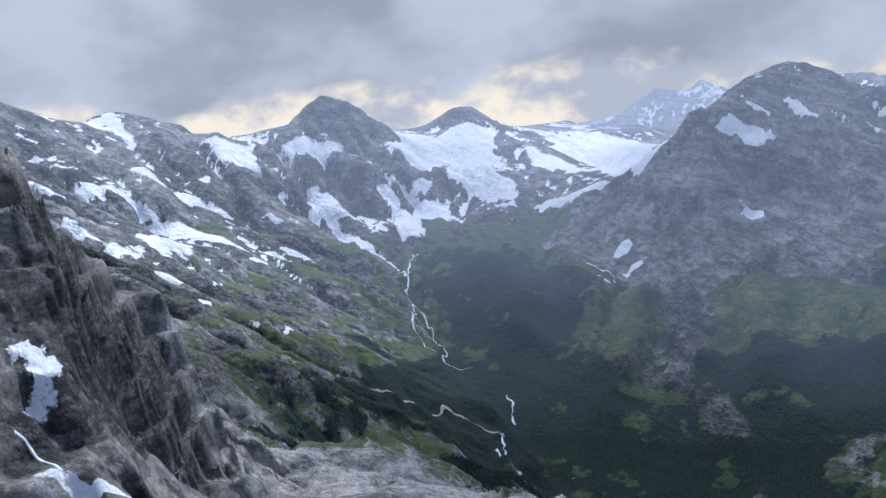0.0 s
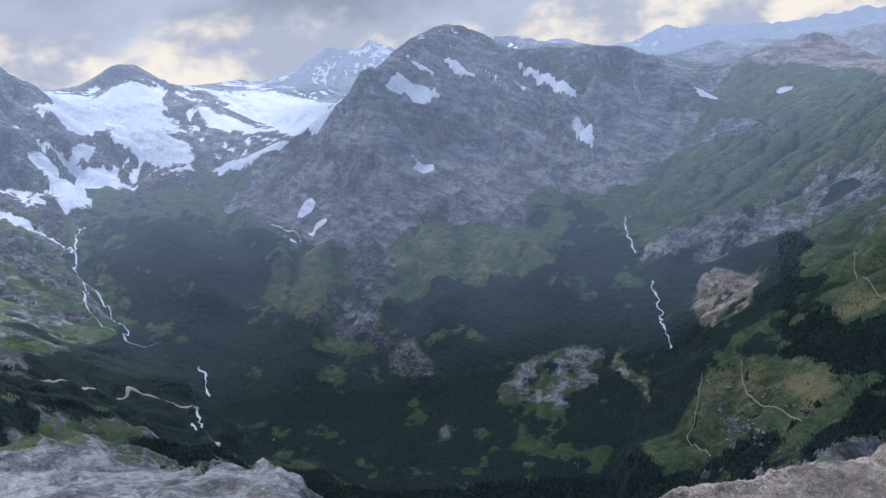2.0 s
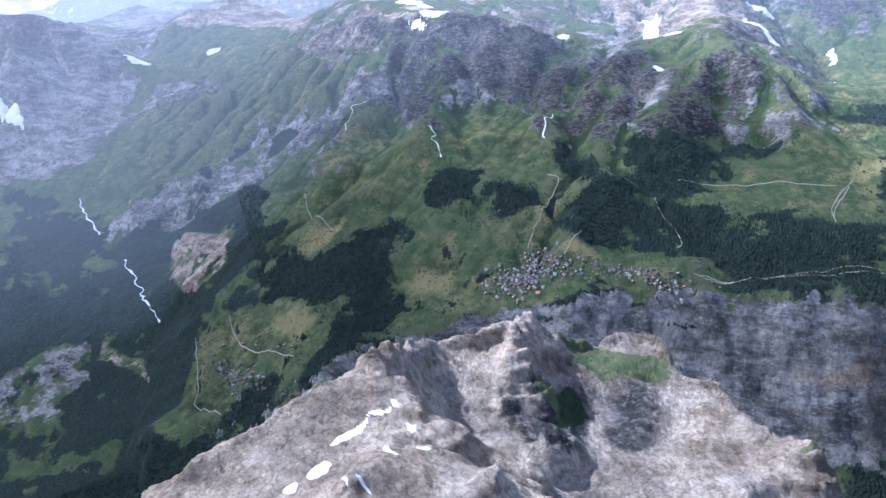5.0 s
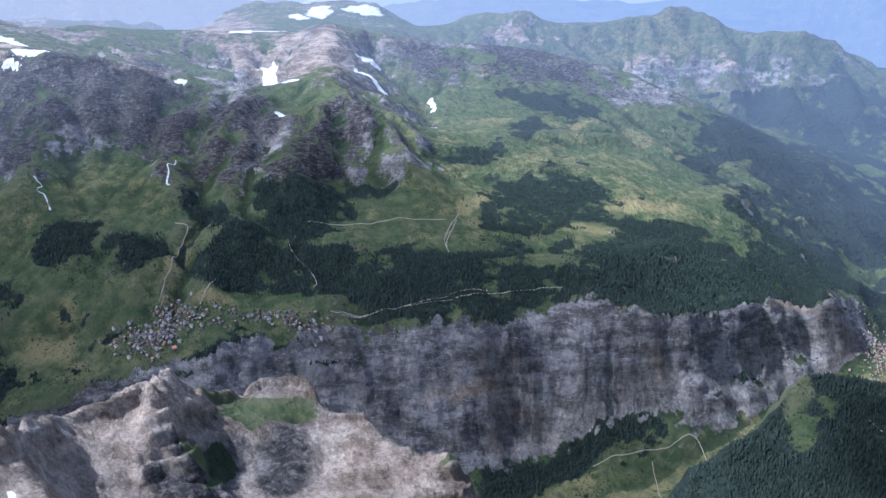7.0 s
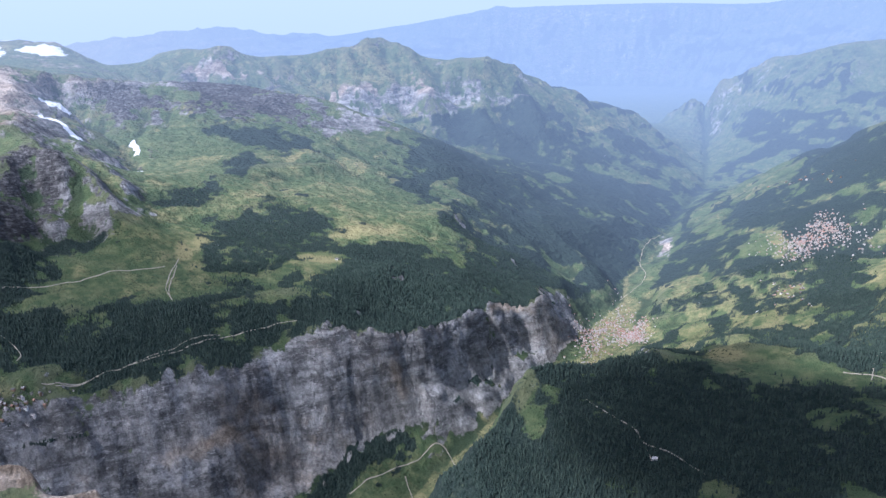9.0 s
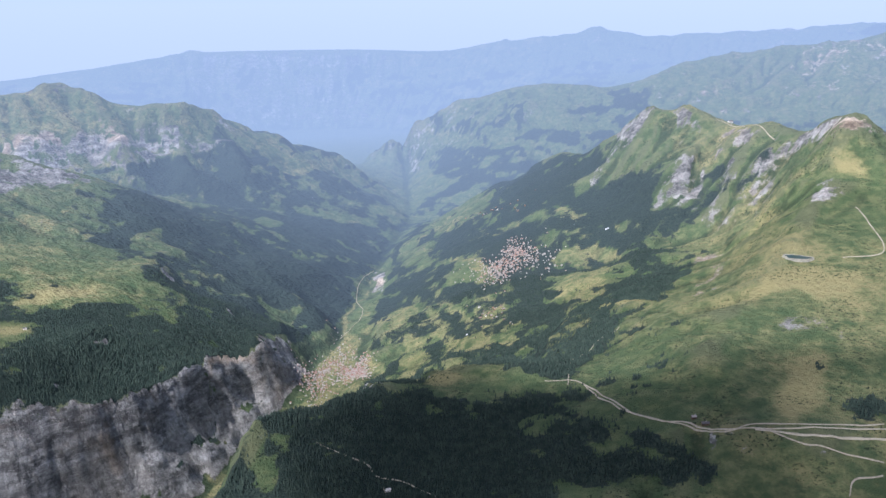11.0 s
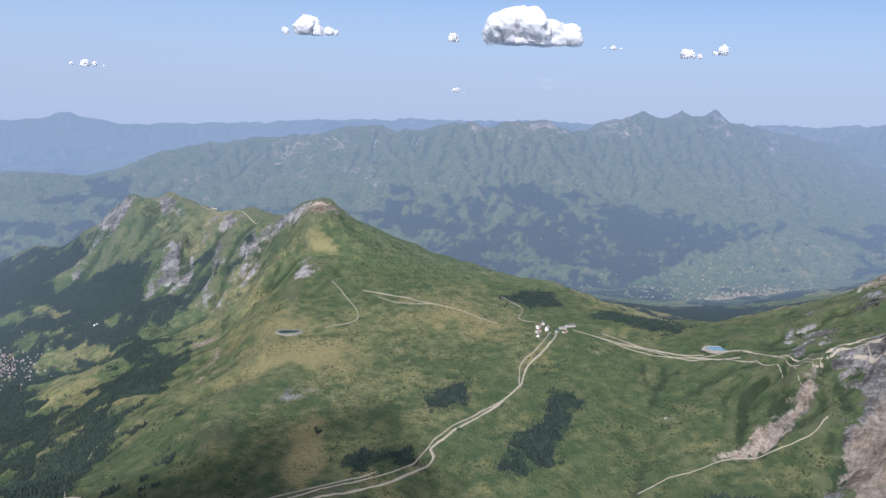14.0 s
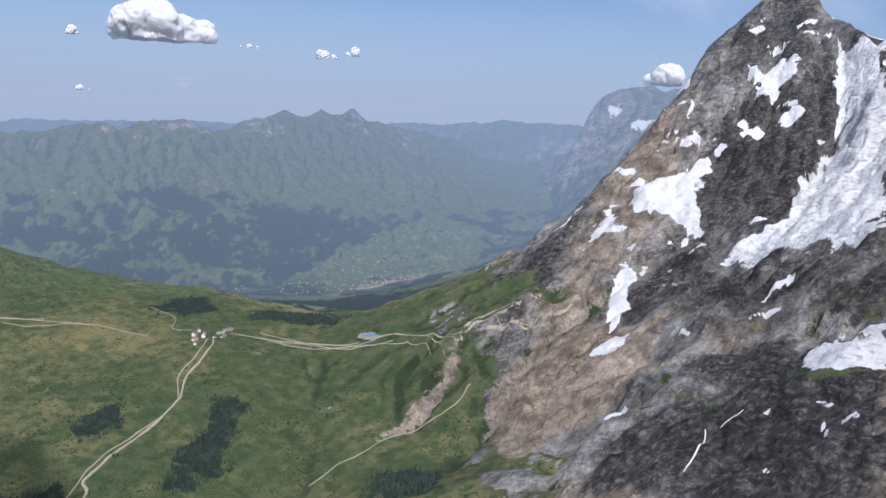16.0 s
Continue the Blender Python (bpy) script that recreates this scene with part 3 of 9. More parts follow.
# shelves, cliffs and slopes
FORMS = [
    [(-3.42, -1.0, 1.28), (-3.48, -.4, 1.5), (-3.48, .3, 1.6), (-3.4, .74, 1.58), (-3.31, 1.25, 1.55), (-3.03, 1.83, 1.5), (-2.97, 2.29, 1.55), (-2.76, 2.53, 1.42), (-2.68, 2.95, 1.31), (-2.72, 3.4, 1.28), (-2.6, 3.78, 1.18), (-2.85, 4.5, 1.08)],
    [(-3.2, -1.0, 1.0), (-3.2, -.4, 1.02), (-3.2, .3, 1.05), (-3.12, .8, 1.03), (-2.95, 1.2, 1.0), (-2.75, 1.55, 1.0), (-2.7, 2.23, 1.0), (-2.58, 2.6, .99), (-2.52, 2.95, .96), (-2.56, 3.5, .92), (-2.46, 3.9, .88), (-2.66, 4.5, .84)],
    [(-2.35, 5.0, .81), (-2.15, 4.3, .83), (-2.15, 3.6, .85), (-2.18, 3.0, .88), (-2.15, 2.4, .9), (-2.25, 1.75, .91)],
    [(-2.58, -.4, 1.0), (-2.5, .2, .98), (-2.42, .7, .96), (-2.2, 1.0, .98), (-1.8, 1.15, 1.1)],
    [(-1.78, 1.45, 1.30), (-1.73, 1.65, 1.455), (-1.71, 1.78, 1.517), (-1.70, 1.91, 1.589), (-1.70, 2.03, 1.634), (-1.70, 2.15, 1.654), (-1.665, 2.29, 1.689), (-1.62, 2.43, 1.688), (-1.52, 2.53, 1.668), (-1.39, 2.64, 1.646)],
    [(-2.06, 1.5, .93), (-2.06, 1.8, .93), (-2.06, 2.1, .94), (-2.04, 2.4, .95), (-1.98, 2.7, .97), (-1.85, 2.95, 1.05)],
    [(-1.39, 2.64, 1.646), (-1.2, 2.5, 1.64), (-1.0, 2.55, 1.66), (-.61, 2.59, 1.7)],
    [(-1.52, 2.0, 1.58), (-1.14, 2.03, 1.63), (-.7, 2.0, 1.68), (-.2, 2.08, 1.75)],
    [(-1.5, 1.6, 1.42), (-1.0, 1.55, 1.44), (-.2, 1.6, 1.6), (.4, 1.8, 1.72)],
    [(-.05, 3.95, 1.8), (-.28, 3.4, 1.75), (-.45, 3.11, 1.69), (-.73, 2.85, 1.68), (-1.25, 2.9, 1.58), (-1.6, 2.95, 1.45)],
    [(-1.95, 3.5, .93), (-1.5, 3.6, 1.06), (-.9, 3.7, 1.3)],
    [(-1.85, 5.9, 1.2), (-1.54, 5.51, 1.27), (-1.1, 5.2, 1.3), (-.55, 5.3, 1.38)],
    [(-2.1, 5.3, .95), (-1.8, 4.7, 1.06), (-1.3, 4.4, 1.18), (-.85, 4.4, 1.3)],
    [(-.9, 6.2, 1.6), (-.35, 5.7, 1.7), (0, 5.1, 1.7), (.15, 4.5, 1.72)],
    [(1.54, 3.27, 2.06), (1.22, 2.92, 1.95), (.95, 2.7, 1.91), (.67, 2.55, 1.87), (.18, 2.3, 1.87), (-.09, 2.28, 1.86)],
    [(1.0, 3.9, 2.08), (1.5, 3.7, 2.07)],
    [(2.2, 2.83, 2.05), (2.26, 2.83, 2.05)],
    [(2.59, 2.13, 2.32), (2.45, 2.2, 2.25), (2.28, 2.36, 2.14), (2.12, 2.26, 1.98), (1.9, 2.12, 1.86)],
    [(3.7, 3.2, 2.1), (4.6, 3.3, 2.2), (5.6, 3.6, 2.2), (7, 4.0, 1.9)],
    [(2.5, 4.1, 1.8), (3.1, 3.8, 1.8), (3.8, 4.2, 1.6)],
    [(2.6, 6.0, 1.5), (4.0, 6.0, 1.3), (5.5, 6.0, 1.2)],
    [(1.0, 7.3, 1.7), (1.6, 6.2, 1.75), (2.4, 5.2, 1.75)],
    [(4.1, 1.22, 3.4), (3.61, 1.13, 2.92), (3.25, 1.35, 2.62), (2.72, 1.25, 2.48), (2.11, 1.3, 2.15), (1.76, 1.28, 1.99)],
    [(3.17, .85, 2.92), (2.85, .86, 2.79), (2.24, .78, 2.44), (1.88, .87, 2.3), (1.53, .69, 2.27)],
    [(3.4, .1, 3.3), (2.4, .1, 2.9), (1.53, .38, 2.48), (.9, .5, 2.2), (.3, .8, 1.85)],
    [(1.2, -.7, 3.1), (.5, -.5, 2.75), (.1, -.1, 2.5), (-.3, .3, 2.2), (-.6, .8, 1.8)],
    [(-.5, -1.74, 3.08), (-.46, -1.59, 2.98), (-.43, -1.49, 2.93), (-.41, -1.39, 2.85), (-.39, -1.3, 2.8), (-.3, -.9, 2.6)],
    [(-.64, -1.86, 2.84), (-.59, -1.72, 2.72), (-.52, -1.53, 2.68)],
    [(-.76, -1.87, 2.56), (-.71, -1.8, 2.54), (-.66, -1.6, 2.45)],
    [(-.9, -2.1, 2.47), (-.86, -1.9, 2.44), (-1.07, -1.99, 2.35), (-1.27, -2.01, 2.24)],
    [(-.7, -2.35, 2.55), (-.95, -2.5, 2.35), (-1.35, -2.6, 2.05), (-1.75, -2.45, 1.8), (-1.9, -2.0, 1.75), (-1.95, -1.4, 1.65)],
    [(-.29, -.15, 2.45), (-.8, -.1, 2.3), (-1.0, -.6, 2.33)],
    [(-1.48, -.31, 2.31), (-1.74, -.2, 2.27), (-1.86, -.17, 2.28)],
    [(-1.54, -.05, 2.2), (-1.6, 0, 2.15)],
    [(-2.19, .27, 2.04), (-2.11, .19, 2.05), (-2.0, .23, 1.98), (-1.74, .24, 1.96), (-1.4, .4, 1.8)],
    [(-1.97, .5, 1.9), (-1.73, .54, 1.9), (-1.3, .65, 1.6)],
    [(-1.22, -3.63, 2.48), (-1.39, -3.37, 2.38), (-1.58, -3.19, 2.21), (-1.65, -3.05, 2.07), (-1.76, -2.65, 1.92)],
    [(-2.2, -1.6, 1.45), (-2.55, -1.3, 1.1)],
    [(-2.4, -3.2, 1.6), (-2.5, -2.4, 1.4)],
    [(-1.4, -6.86, 3.12), (-1.77, -6.79, 2.98), (-2.05, -6.41, 2.67)],
    [(-2.82, -7.21, 2.77), (-2.93, -5.87, 2.26), (-2.26, -4.96, 2.12), (-1.74, -4.93, 2.42)],
    [(-3.88, -7.63, 2.77), (-3.85, -7.09, 2.4), (-4.0, -6.7, 2.25)],
    [(-5.68, -7.36, 2.5), (-4.74, -7.04, 2.34)],
    [(-5.9, -8.2, 2.95), (-6.6, -8.3, 2.95)],
    [(-3.95, -1.2, 1.2), (-3.7, -.91, 1.36), (-4.05, -.56, 1.55), (-3.95, 0, 1.64), (-3.8, .29, 1.65), (-3.7, .65, 1.67), (-3.5, 1.12, 1.65), (-3.6, 1.74, 1.7), (-3.3, 2.4, 1.65), (-3.2, 3.1, 1.55)],
    [(-4.86, -.4, 1.85), (-4.6, .18, 1.93), (-4.2, .75, 1.93), (-4.04, 1.0, 1.95)],
    [(-5.6, -.05, 2.14), (-5.5, .2, 2.14), (-5.4, .45, 2.13), (-5.25, .78, 2.12), (-5.1, 1.1, 2.1)],
    [(-5.1, .9, 2.08), (-4.6, .9, 2.05)],
    [(-7.1, .98, 2.5), (-6.9, 1.6, 2.36), (-6.6, 2.2, 2.33)],
    [(-6.62, -4.36, 2.25), (-6.81, -3.64, 2.05), (-6.86, -3.1, 1.98)],
    [(-5.97, -3.5, 1.76), (-6.15, -3.18, 1.7), (-5.76, -2.84, 1.64)],
    [(-5.4, -4.78, 2.0), (-5.2, -5.14, 1.97)],
    [(-4.9, 3.2, 1.9), (-4.2, 2.8, 1.75), (-3.9, 3.5, 1.65), (-3.6, 4.3, 1.5)],
    [(-7.0, -1.3, 2.1), (-6.2, -1.6, 1.8)],
    [(-6.95, 2.3, 2.28), (-6.45, 2.0, 2.12), (-6.1, 1.95, 2.08)],
    [(-6.75, 3.25, 2.22), (-6.1, 3.2, 2.02), (-5.4, 3.0, 1.86)],
]
FAR = [
    [(-13.6, -13.2, 3.0), (-15.5, -10.4, 3.2), (-16.9, -8.0, 2.9), (-18.0, -6.0, 2.85), (-18.6, -3.6, 2.85), (-18.95, -1.3, 2.75), (-19.0, .8, 2.7), (-18.9, 3.3, 2.6), (-18.4, 5.3, 2.4), (-17.5, 8, 2.0), (-16.5, 9.6, 1.82), (-15.85, 10.58, 1.95), (-14.8, 11.94, 1.7), (-13.6, 13.27, 1.7)],
    [(-13.6, 13.27, 1.7), (-12.73, 14.08, 1.8), (-12.04, 14.66, 1.99), (-10.5, 15.75, 2.25), (-8.81, 16.72, 2.2), (-7.18, 17.45, 2.17), (-5.22, 18.1, 1.97), (-4.58, 18.26, 2.24), (-2.69, 18.6, 2.38),
     (-1.9, 18.69, 2.51), (-.9, 18.74, 2.3), (1.1, 18.7, 2.38), (2.26, 18.58, 2.43), (3.0, 18.46, 2.5), (5.08, 17.97, 2.6), (9, 16.6, 2.7), (12.13, 14.1, 2.82), (13.0, 13.29, 2.83), (13.9, 12.34, 3.0), (14.88, 11.12, 2.95), (15.3, 10.4, 2.9)],
    [(-9.8, 14.6, .58), (-8.3, 15.9, .57), (-6.8, 16.2, .57), (-5.0, 15.6, .6), (-3.6, 14.0, .8)],
    [(-1, 15.5, 1.2), (3, 15.2, 1.4), (7, 14.5, 1.7), (11, 13, 1.9)],
]


# ribs and buttresses on the flanks: rise and half-width in km, then the line down (east, north)
RIBS = {
    "western_front": [
        (0.1, 0.22, [(-6.38, 0.13), (-6.15, -0.05), (-5.89, -0.16), (-5.75, -0.26), (-5.17, -0.36)]),
        (0.12, 0.22, [(-6.06, 0.55), (-5.73, 0.37), (-5.47, 0.24), (-4.76, 0.11)]),
        (0.06, 0.12, [(-6.01, 0.78), (-5.8, 0.69), (-5.61, 0.6)]),
        (0.06, 0.12, [(-5.93, 1.04), (-5.69, 0.93), (-5.45, 0.83)]),
        (0.11, 0.2, [(-5.84, 1.33), (-5.3, 1.07), (-4.79, 0.86), (-4.33, 0.85)]),
        (0.07, 0.14, [(-5.76, 1.51), (-5.24, 1.26), (-4.68, 1.05)]),
        (0.1, 0.18, [(-5.57, 1.64), (-5.02, 1.39), (-4.5, 1.16), (-4.16, 1.01)]),
        (0.16, 0.25, [(-5.44, 2.25), (-5, 1.9), (-4.53, 1.49), (-4.13, 1.19)]),
        (0.1, 0.2, [(-5.41, 2.24), (-4.79, 2.19), (-4.34, 2.18), (-4.06, 2.24)]),
        (0.07, 0.14, [(-4.94, 2.09), (-4.71, 1.98), (-4.39, 1.79)]),
        (0.08, 0.18, [(-5.38, 1.88), (-5.07, 1.67), (-4.76, 1.48)]),
    ],
    "north_western": [
        (0.14, 0.25, [(-5.43, 2.22), (-5.1, 1.86), (-4.68, 1.54), (-4.28, 1.25)]),
        (0.12, 0.22, [(-5.42, 2.23), (-4.84, 2.09), (-4.45, 1.96)]),
        (0.12, 0.22, [(-5.76, 1.7), (-5.19, 1.4), (-4.64, 1.02)]),
        (0.08, 0.16, [(-5.9, 1.47), (-5.3, 1.17), (-4.77, 0.9)]),
        (0.07, 0.16, [(-5.93, 2.64), (-4.88, 2.4), (-4.22, 2.29)]),
        (0.08, 0.14, [(-6.73, 6.04), (-6.41, 6.61), (-6.01, 7.01)]),
        (0.1, 0.16, [(-5.95, 7.03), (-5.73, 6.76), (-5.36, 6.58)]),
        (0.07, 0.16, [(-5.5, 7.47), (-5.22, 7.19), (-4.91, 6.86)]),
        (0.07, 0.16, [(-5.17, 7.87), (-4.64, 7.37)]),
        (0.06, 0.14, [(-4.9, 3.34), (-4.71, 3.82), (-4.51, 4.23)]),
    ],
    "gorge_spurs": [
        (0.1, 0.2, [(-5.89, -4.58), (-5.31, -4.27), (-4.71, -3.72), (-4.1, -3.22)]),
        (0.09, 0.2, [(-6.22, -4.2), (-5.66, -3.78), (-5.1, -3.36), (-4.42, -2.85)]),
        (0.08, 0.2, [(-6.24, -3.44), (-5.39, -2.7), (-4.71, -2.29)]),
        (0.09, 0.2, [(-5.79, -4.64), (-4.85, -4.32), (-4.15, -3.97), (-3.58, -3.55)]),
        (0.06, 0.18, [(-4.74, -3.64), (-4.31, -3.18), (-3.86, -2.74)]),
        (0.09, 0.25, [(-5.83, -6.02), (-4.88, -4.9), (-4.34, -4.34)]),
        (0.08, 0.3, [(-4.89, -6.44), (-4.38, -5.24), (-3.96, -4.51)]),
        (0.08, 0.2, [(-6.31, -1.88), (-5.98, -1.53), (-5.85, -1.07)]),
        (0.07, 0.16, [(-5.53, -1.6), (-5.13, -1.2)]),
    ],
    "western_peak": [
        (0.1, 0.2, [(-6.66, -4.87), (-6.36, -4.61), (-6.09, -4.41)]),
        (0.1, 0.2, [(-7.31, -4.52), (-6.91, -4.21), (-6.7, -4.06)]),
        (0.1, 0.2, [(-7.66, -3.82), (-7.2, -3.7), (-6.69, -3.54)]),
        (0.08, 0.2, [(-8.51, -3.14), (-7.58, -3.02), (-7.03, -3)]),
        (0.08, 0.2, [(-9.61, -3.26), (-8.02, -2.54)]),
    ],
    "southern_wall": [
        (0.1, 0.25, [(-5.44, -8.36), (-5.06, -7.65)]),
        (0.1, 0.25, [(-4.6, -8.22), (-4.51, -7.68)]),
        (0.1, 0.3, [(-2.19, -7.72), (-2.12, -6.57)]),
        (0.1, 0.3, [(-2.74, -9.1), (-2.72, -7.82), (-2.78, -7.1)]),
        (0.1, 0.3, [(-3.4, -9.35), (-3.17, -7.59), (-3.2, -6.88)]),
        (0.08, 0.3, [(-7.11, -9.15), (-6.13, -7.79), (-5.58, -6.95)]),
    ],
    "pyramid": [
        (0.05, 0.12, [(4.49, 2.2), (4.15, 1.99), (3.75, 1.7)]),
        (0.05, 0.12, [(4.22, 2.25), (3.91, 2.03)]),
        (0.06, 0.12, [(4.79, 1.97), (4.38, 1.7), (4.01, 1.48)]),
        (0.05, 0.1, [(3.34, 1.81), (2.69, 1.24), (2.25, 0.9)]),
    ],
    "green_ridge": [
        (0.06, 0.12, [(-0.5, 6.42), (-0.67, 6.24), (-0.8, 6.13)]),
        (0.06, 0.12, [(-0.13, 6.24), (-0.18, 5.82), (-0.3, 5.59)]),
        (0.06, 0.12, [(0.12, 5.81), (0.07, 5.51), (-0.06, 5.29)]),
    ],
}


def land(cell, e0, e1, n0, n1, start=None):
    """Heights on a square grid: the plan's lines hold, the rest spans smoothly between them."""
    lines = VALLEYS + RIDGES + FORMS + FAR
    z, step = None, cell * (16 if start is None else 4)
    while step > cell * 0.99:
        nx, ny = int(round((e1 - e0) / step)) + 1, int(round((n1 - n0) / step)) + 1
        held, total = np.zeros((nx, ny)), np.zeros((nx, ny))
        for line in lines:
            for a, b in zip(line, line[1:]):
                m = int(math.hypot(b[0] - a[0], b[1] - a[1]) / step * 1.5) + 2
                s = np.linspace(0, 1, m)
                i = np.round((a[0] + (b[0] - a[0]) * s - e0) / step).astype(int)
                j = np.round((a[1] + (b[1] - a[1]) * s - n0) / step).astype(int)
                within = (i >= 0) & (i < nx) & (j >= 0) & (j < ny)
                np.add.at(total, (i[within], j[within]), (a[2] + (b[2] - a[2]) * s)[within])
                np.add.at(held, (i[within], j[within]), 1)
        fixed = held > 0
        value = total / np.maximum(held, 1)
        if start is not None:
            ge, gn = np.meshgrid(e0 + step * np.arange(nx), n0 + step * np.arange(ny), indexing="ij")
            around = bilinear(start, ge, gn)
            rim = np.zeros((nx, ny), bool)
            rim[0], rim[-1], rim[:, 0], rim[:, -1] = True, True, True, True
            value = np.where(rim, around, value)
            fixed |= rim
            z = around if z is None else z
        elif z is None:
            z = np.full((nx, ny), 1.8)
        if z.shape != (nx, ny):
            gx, gy = np.linspace(0, z.shape[0] - 1, nx), np.linspace(0, z.shape[1] - 1, ny)
            i, j = np.minimum(gx.astype(int), z.shape[0] - 2), np.minimum(gy.astype(int), z.shape[1] - 2)
            u, v = (gx - i)[:, None], (gy - j)[None, :]
            z = (z[i][:, j] * (1 - u) + z[i + 1][:, j] * u) * (1 - v) + (z[i][:, j + 1] * (1 - u) + z[i + 1][:, j + 1] * u) * v
        for _ in range(260 if step > cell * 1.5 else 90):
            z[fixed] = value[fixed]
            p = np.pad(z, 1, mode="edge")
            z = (p[:-2, 1:-1] + p[2:, 1:-1] + p[1:-1, :-2] + p[1:-1, 2:]) * 0.25
        z[fixed] = value[fixed]
        step *= 0.5
    p = np.pad(z, 1, mode="edge")
    return (z * 0.6 + (p[:-2, 1:-1] + p[2:, 1:-1] + p[1:-1, :-2] + p[1:-1, 2:]) * 0.1, e0, n0, cell)


def bilinear(grid, e, n):
    z, e0, n0, cell = grid
    gx, gy = np.clip((e - e0) / cell, 0, z.shape[0] - 1.001), np.clip((n - n0) / cell, 0, z.shape[1] - 1.001)
    i, j = gx.astype(int), gy.astype(int)
    u, v = gx - i, gy - j
    return (z[i, j] * (1 - u) + z[i + 1, j] * u) * (1 - v) + (z[i, j + 1] * (1 - u) + z[i + 1, j + 1] * u) * v


def raise_ribs(grid):
    """Ribs and buttresses stand out of the smooth flanks, fading in below the crest and out at the foot."""
    z, e0, n0, cell = grid
    e = e0 + cell * np.arange(z.shape[0])[:, None] + 0 * z
    n = n0 + cell * np.arange(z.shape[1])[None, :] + 0 * z
    e, n = e + 0.07 * value_noise(e / 0.4, n / 0.4, 71), n + 0.07 * value_noise(e / 0.4, n / 0.4, 72)
    lift = np.zeros_like(z)
    for rows in RIBS.values():
        for rise, wide, line in rows:
            legs = [math.hypot(b[0] - a[0], b[1] - a[1]) for a, b in zip(line, line[1:])]
            done, whole = 0.0, sum(legs)
            for a, b, leg in zip(line, line[1:], legs):
                s = np.clip(((e - a[0]) * (b[0] - a[0]) + (n - a[1]) * (b[1] - a[1])) / leg ** 2, 0, 1)
                away = np.hypot(e - a[0] - s * (b[0] - a[0]), n - a[1] - s * (b[1] - a[1]))
                along = (done + s * leg) / whole
                fade = np.clip(along / 0.3, 0, 1) * np.clip((1 - along) / 0.35 + 0.1, 0, 1)
                lift = np.maximum(lift, rise * fade * np.clip(1 - away / wide, 0, 1) ** 1.15)
                done += leg
    return z + lift, e0, n0, cell


def carve(grid, rounds, depth):
    """Let water run down the land: gullies and ribs form along the fall lines."""
    z, e0, n0, cell = grid
    e = e0 + cell * np.arange(z.shape[0])[:, None] + 0 * z
    n = n0 + cell * np.arange(z.shape[1])[None, :] + 0 * z
    s = np.hypot(*np.gradient(z, cell))
    rugged = np.clip((s - 0.10) / 0.6, 0, 1)
    z = z + rugged * (0.10 * fractal(e, n, 0.9, 4, 91, ridged=True) + 0.07 * fractal(e, n, 0.33, 4, 95, ridged=True))
    wild = np.clip(0.7 + 1.1 * fractal(e, n, 1.1, 3, 97), 0.05, 1.4)
    wild = wild * np.clip((z - 1.45) / 0.6, 0.2, 1.5)
    nx, ny = z.shape
    flat = np.arange(nx * ny).reshape(nx, ny)
    for _ in range(rounds):
        p, q = np.pad(z, 1, constant_values=99.0), np.pad(flat, 1)
        best, to = np.zeros_like(z), flat.copy()
        for di, dj in ((-1, 0), (1, 0), (0, -1), (0, 1), (-1, -1), (-1, 1), (1, -1), (1, 1)):
            here = (slice(1 + di, 1 + di + nx), slice(1 + dj, 1 + dj + ny))
            drop = (z - p[here]) / (cell * math.hypot(di, dj))
            more = drop > best
            best[more], to[more] = drop[more], q[here][more]
        area, to = [1.0] * (nx * ny), to.ravel().tolist()
        for k in np.argsort(-z, axis=None).tolist():
            if to[k] != k:
                area[to[k]] += area[k]
        area = np.minimum(np.array(area).reshape(nx, ny), 400.0)
        z = z - np.minimum(0.13 * depth * np.sqrt(area) * np.clip(best, 0, 1.4), depth) * np.clip(s / 0.3, 0, 1) * wild
        p = np.pad(z, 1, mode="edge")
        z = z * 0.9 + (p[:-2, 1:-1] + p[2:, 1:-1] + p[1:-1, :-2] + p[1:-1, 2:]) * 0.025
    return z, e0, n0, cell


def steepness(grid):
    z, e0, n0, cell = grid
    return np.hypot(*np.gradient(z, cell)), e0, n0, cell


BASE = land(0.05, -20.0, 20.0, -14.5, 20.0)
WIDE = raise_ribs(BASE)
NEAR = land(0.02, -2.9, 0.9, -2.9, 1.3, BASE)
FLANK = raise_ribs(land(0.025, 1.2, 5.4, 0.2, 3.2, BASE))
SLOPES = [steepness(g) for g in (WIDE, NEAR, FLANK)]
LANDS = [carve(WIDE, 7, 0.026), carve(NEAR, 6, 0.008), carve(FLANK, 6, 0.014)]


def sample(grids, e, n):
    """The wide grid, and the finer ones inside their windows."""
    out = bilinear(grids[0], e, n)
    for g in grids[1:]:
        z, e0, n0, cell = g
        inside_by = np.minimum(np.minimum(e - e0, e0 + cell * (z.shape[0] - 1) - e), np.minimum(n - n0, n0 + cell * (z.shape[1] - 1) - n))
        w = np.clip(inside_by / 0.25, 0, 1)
        if (w > 0).any():
            out = out + w * (bilinear(g, e, n) - out)
    return out


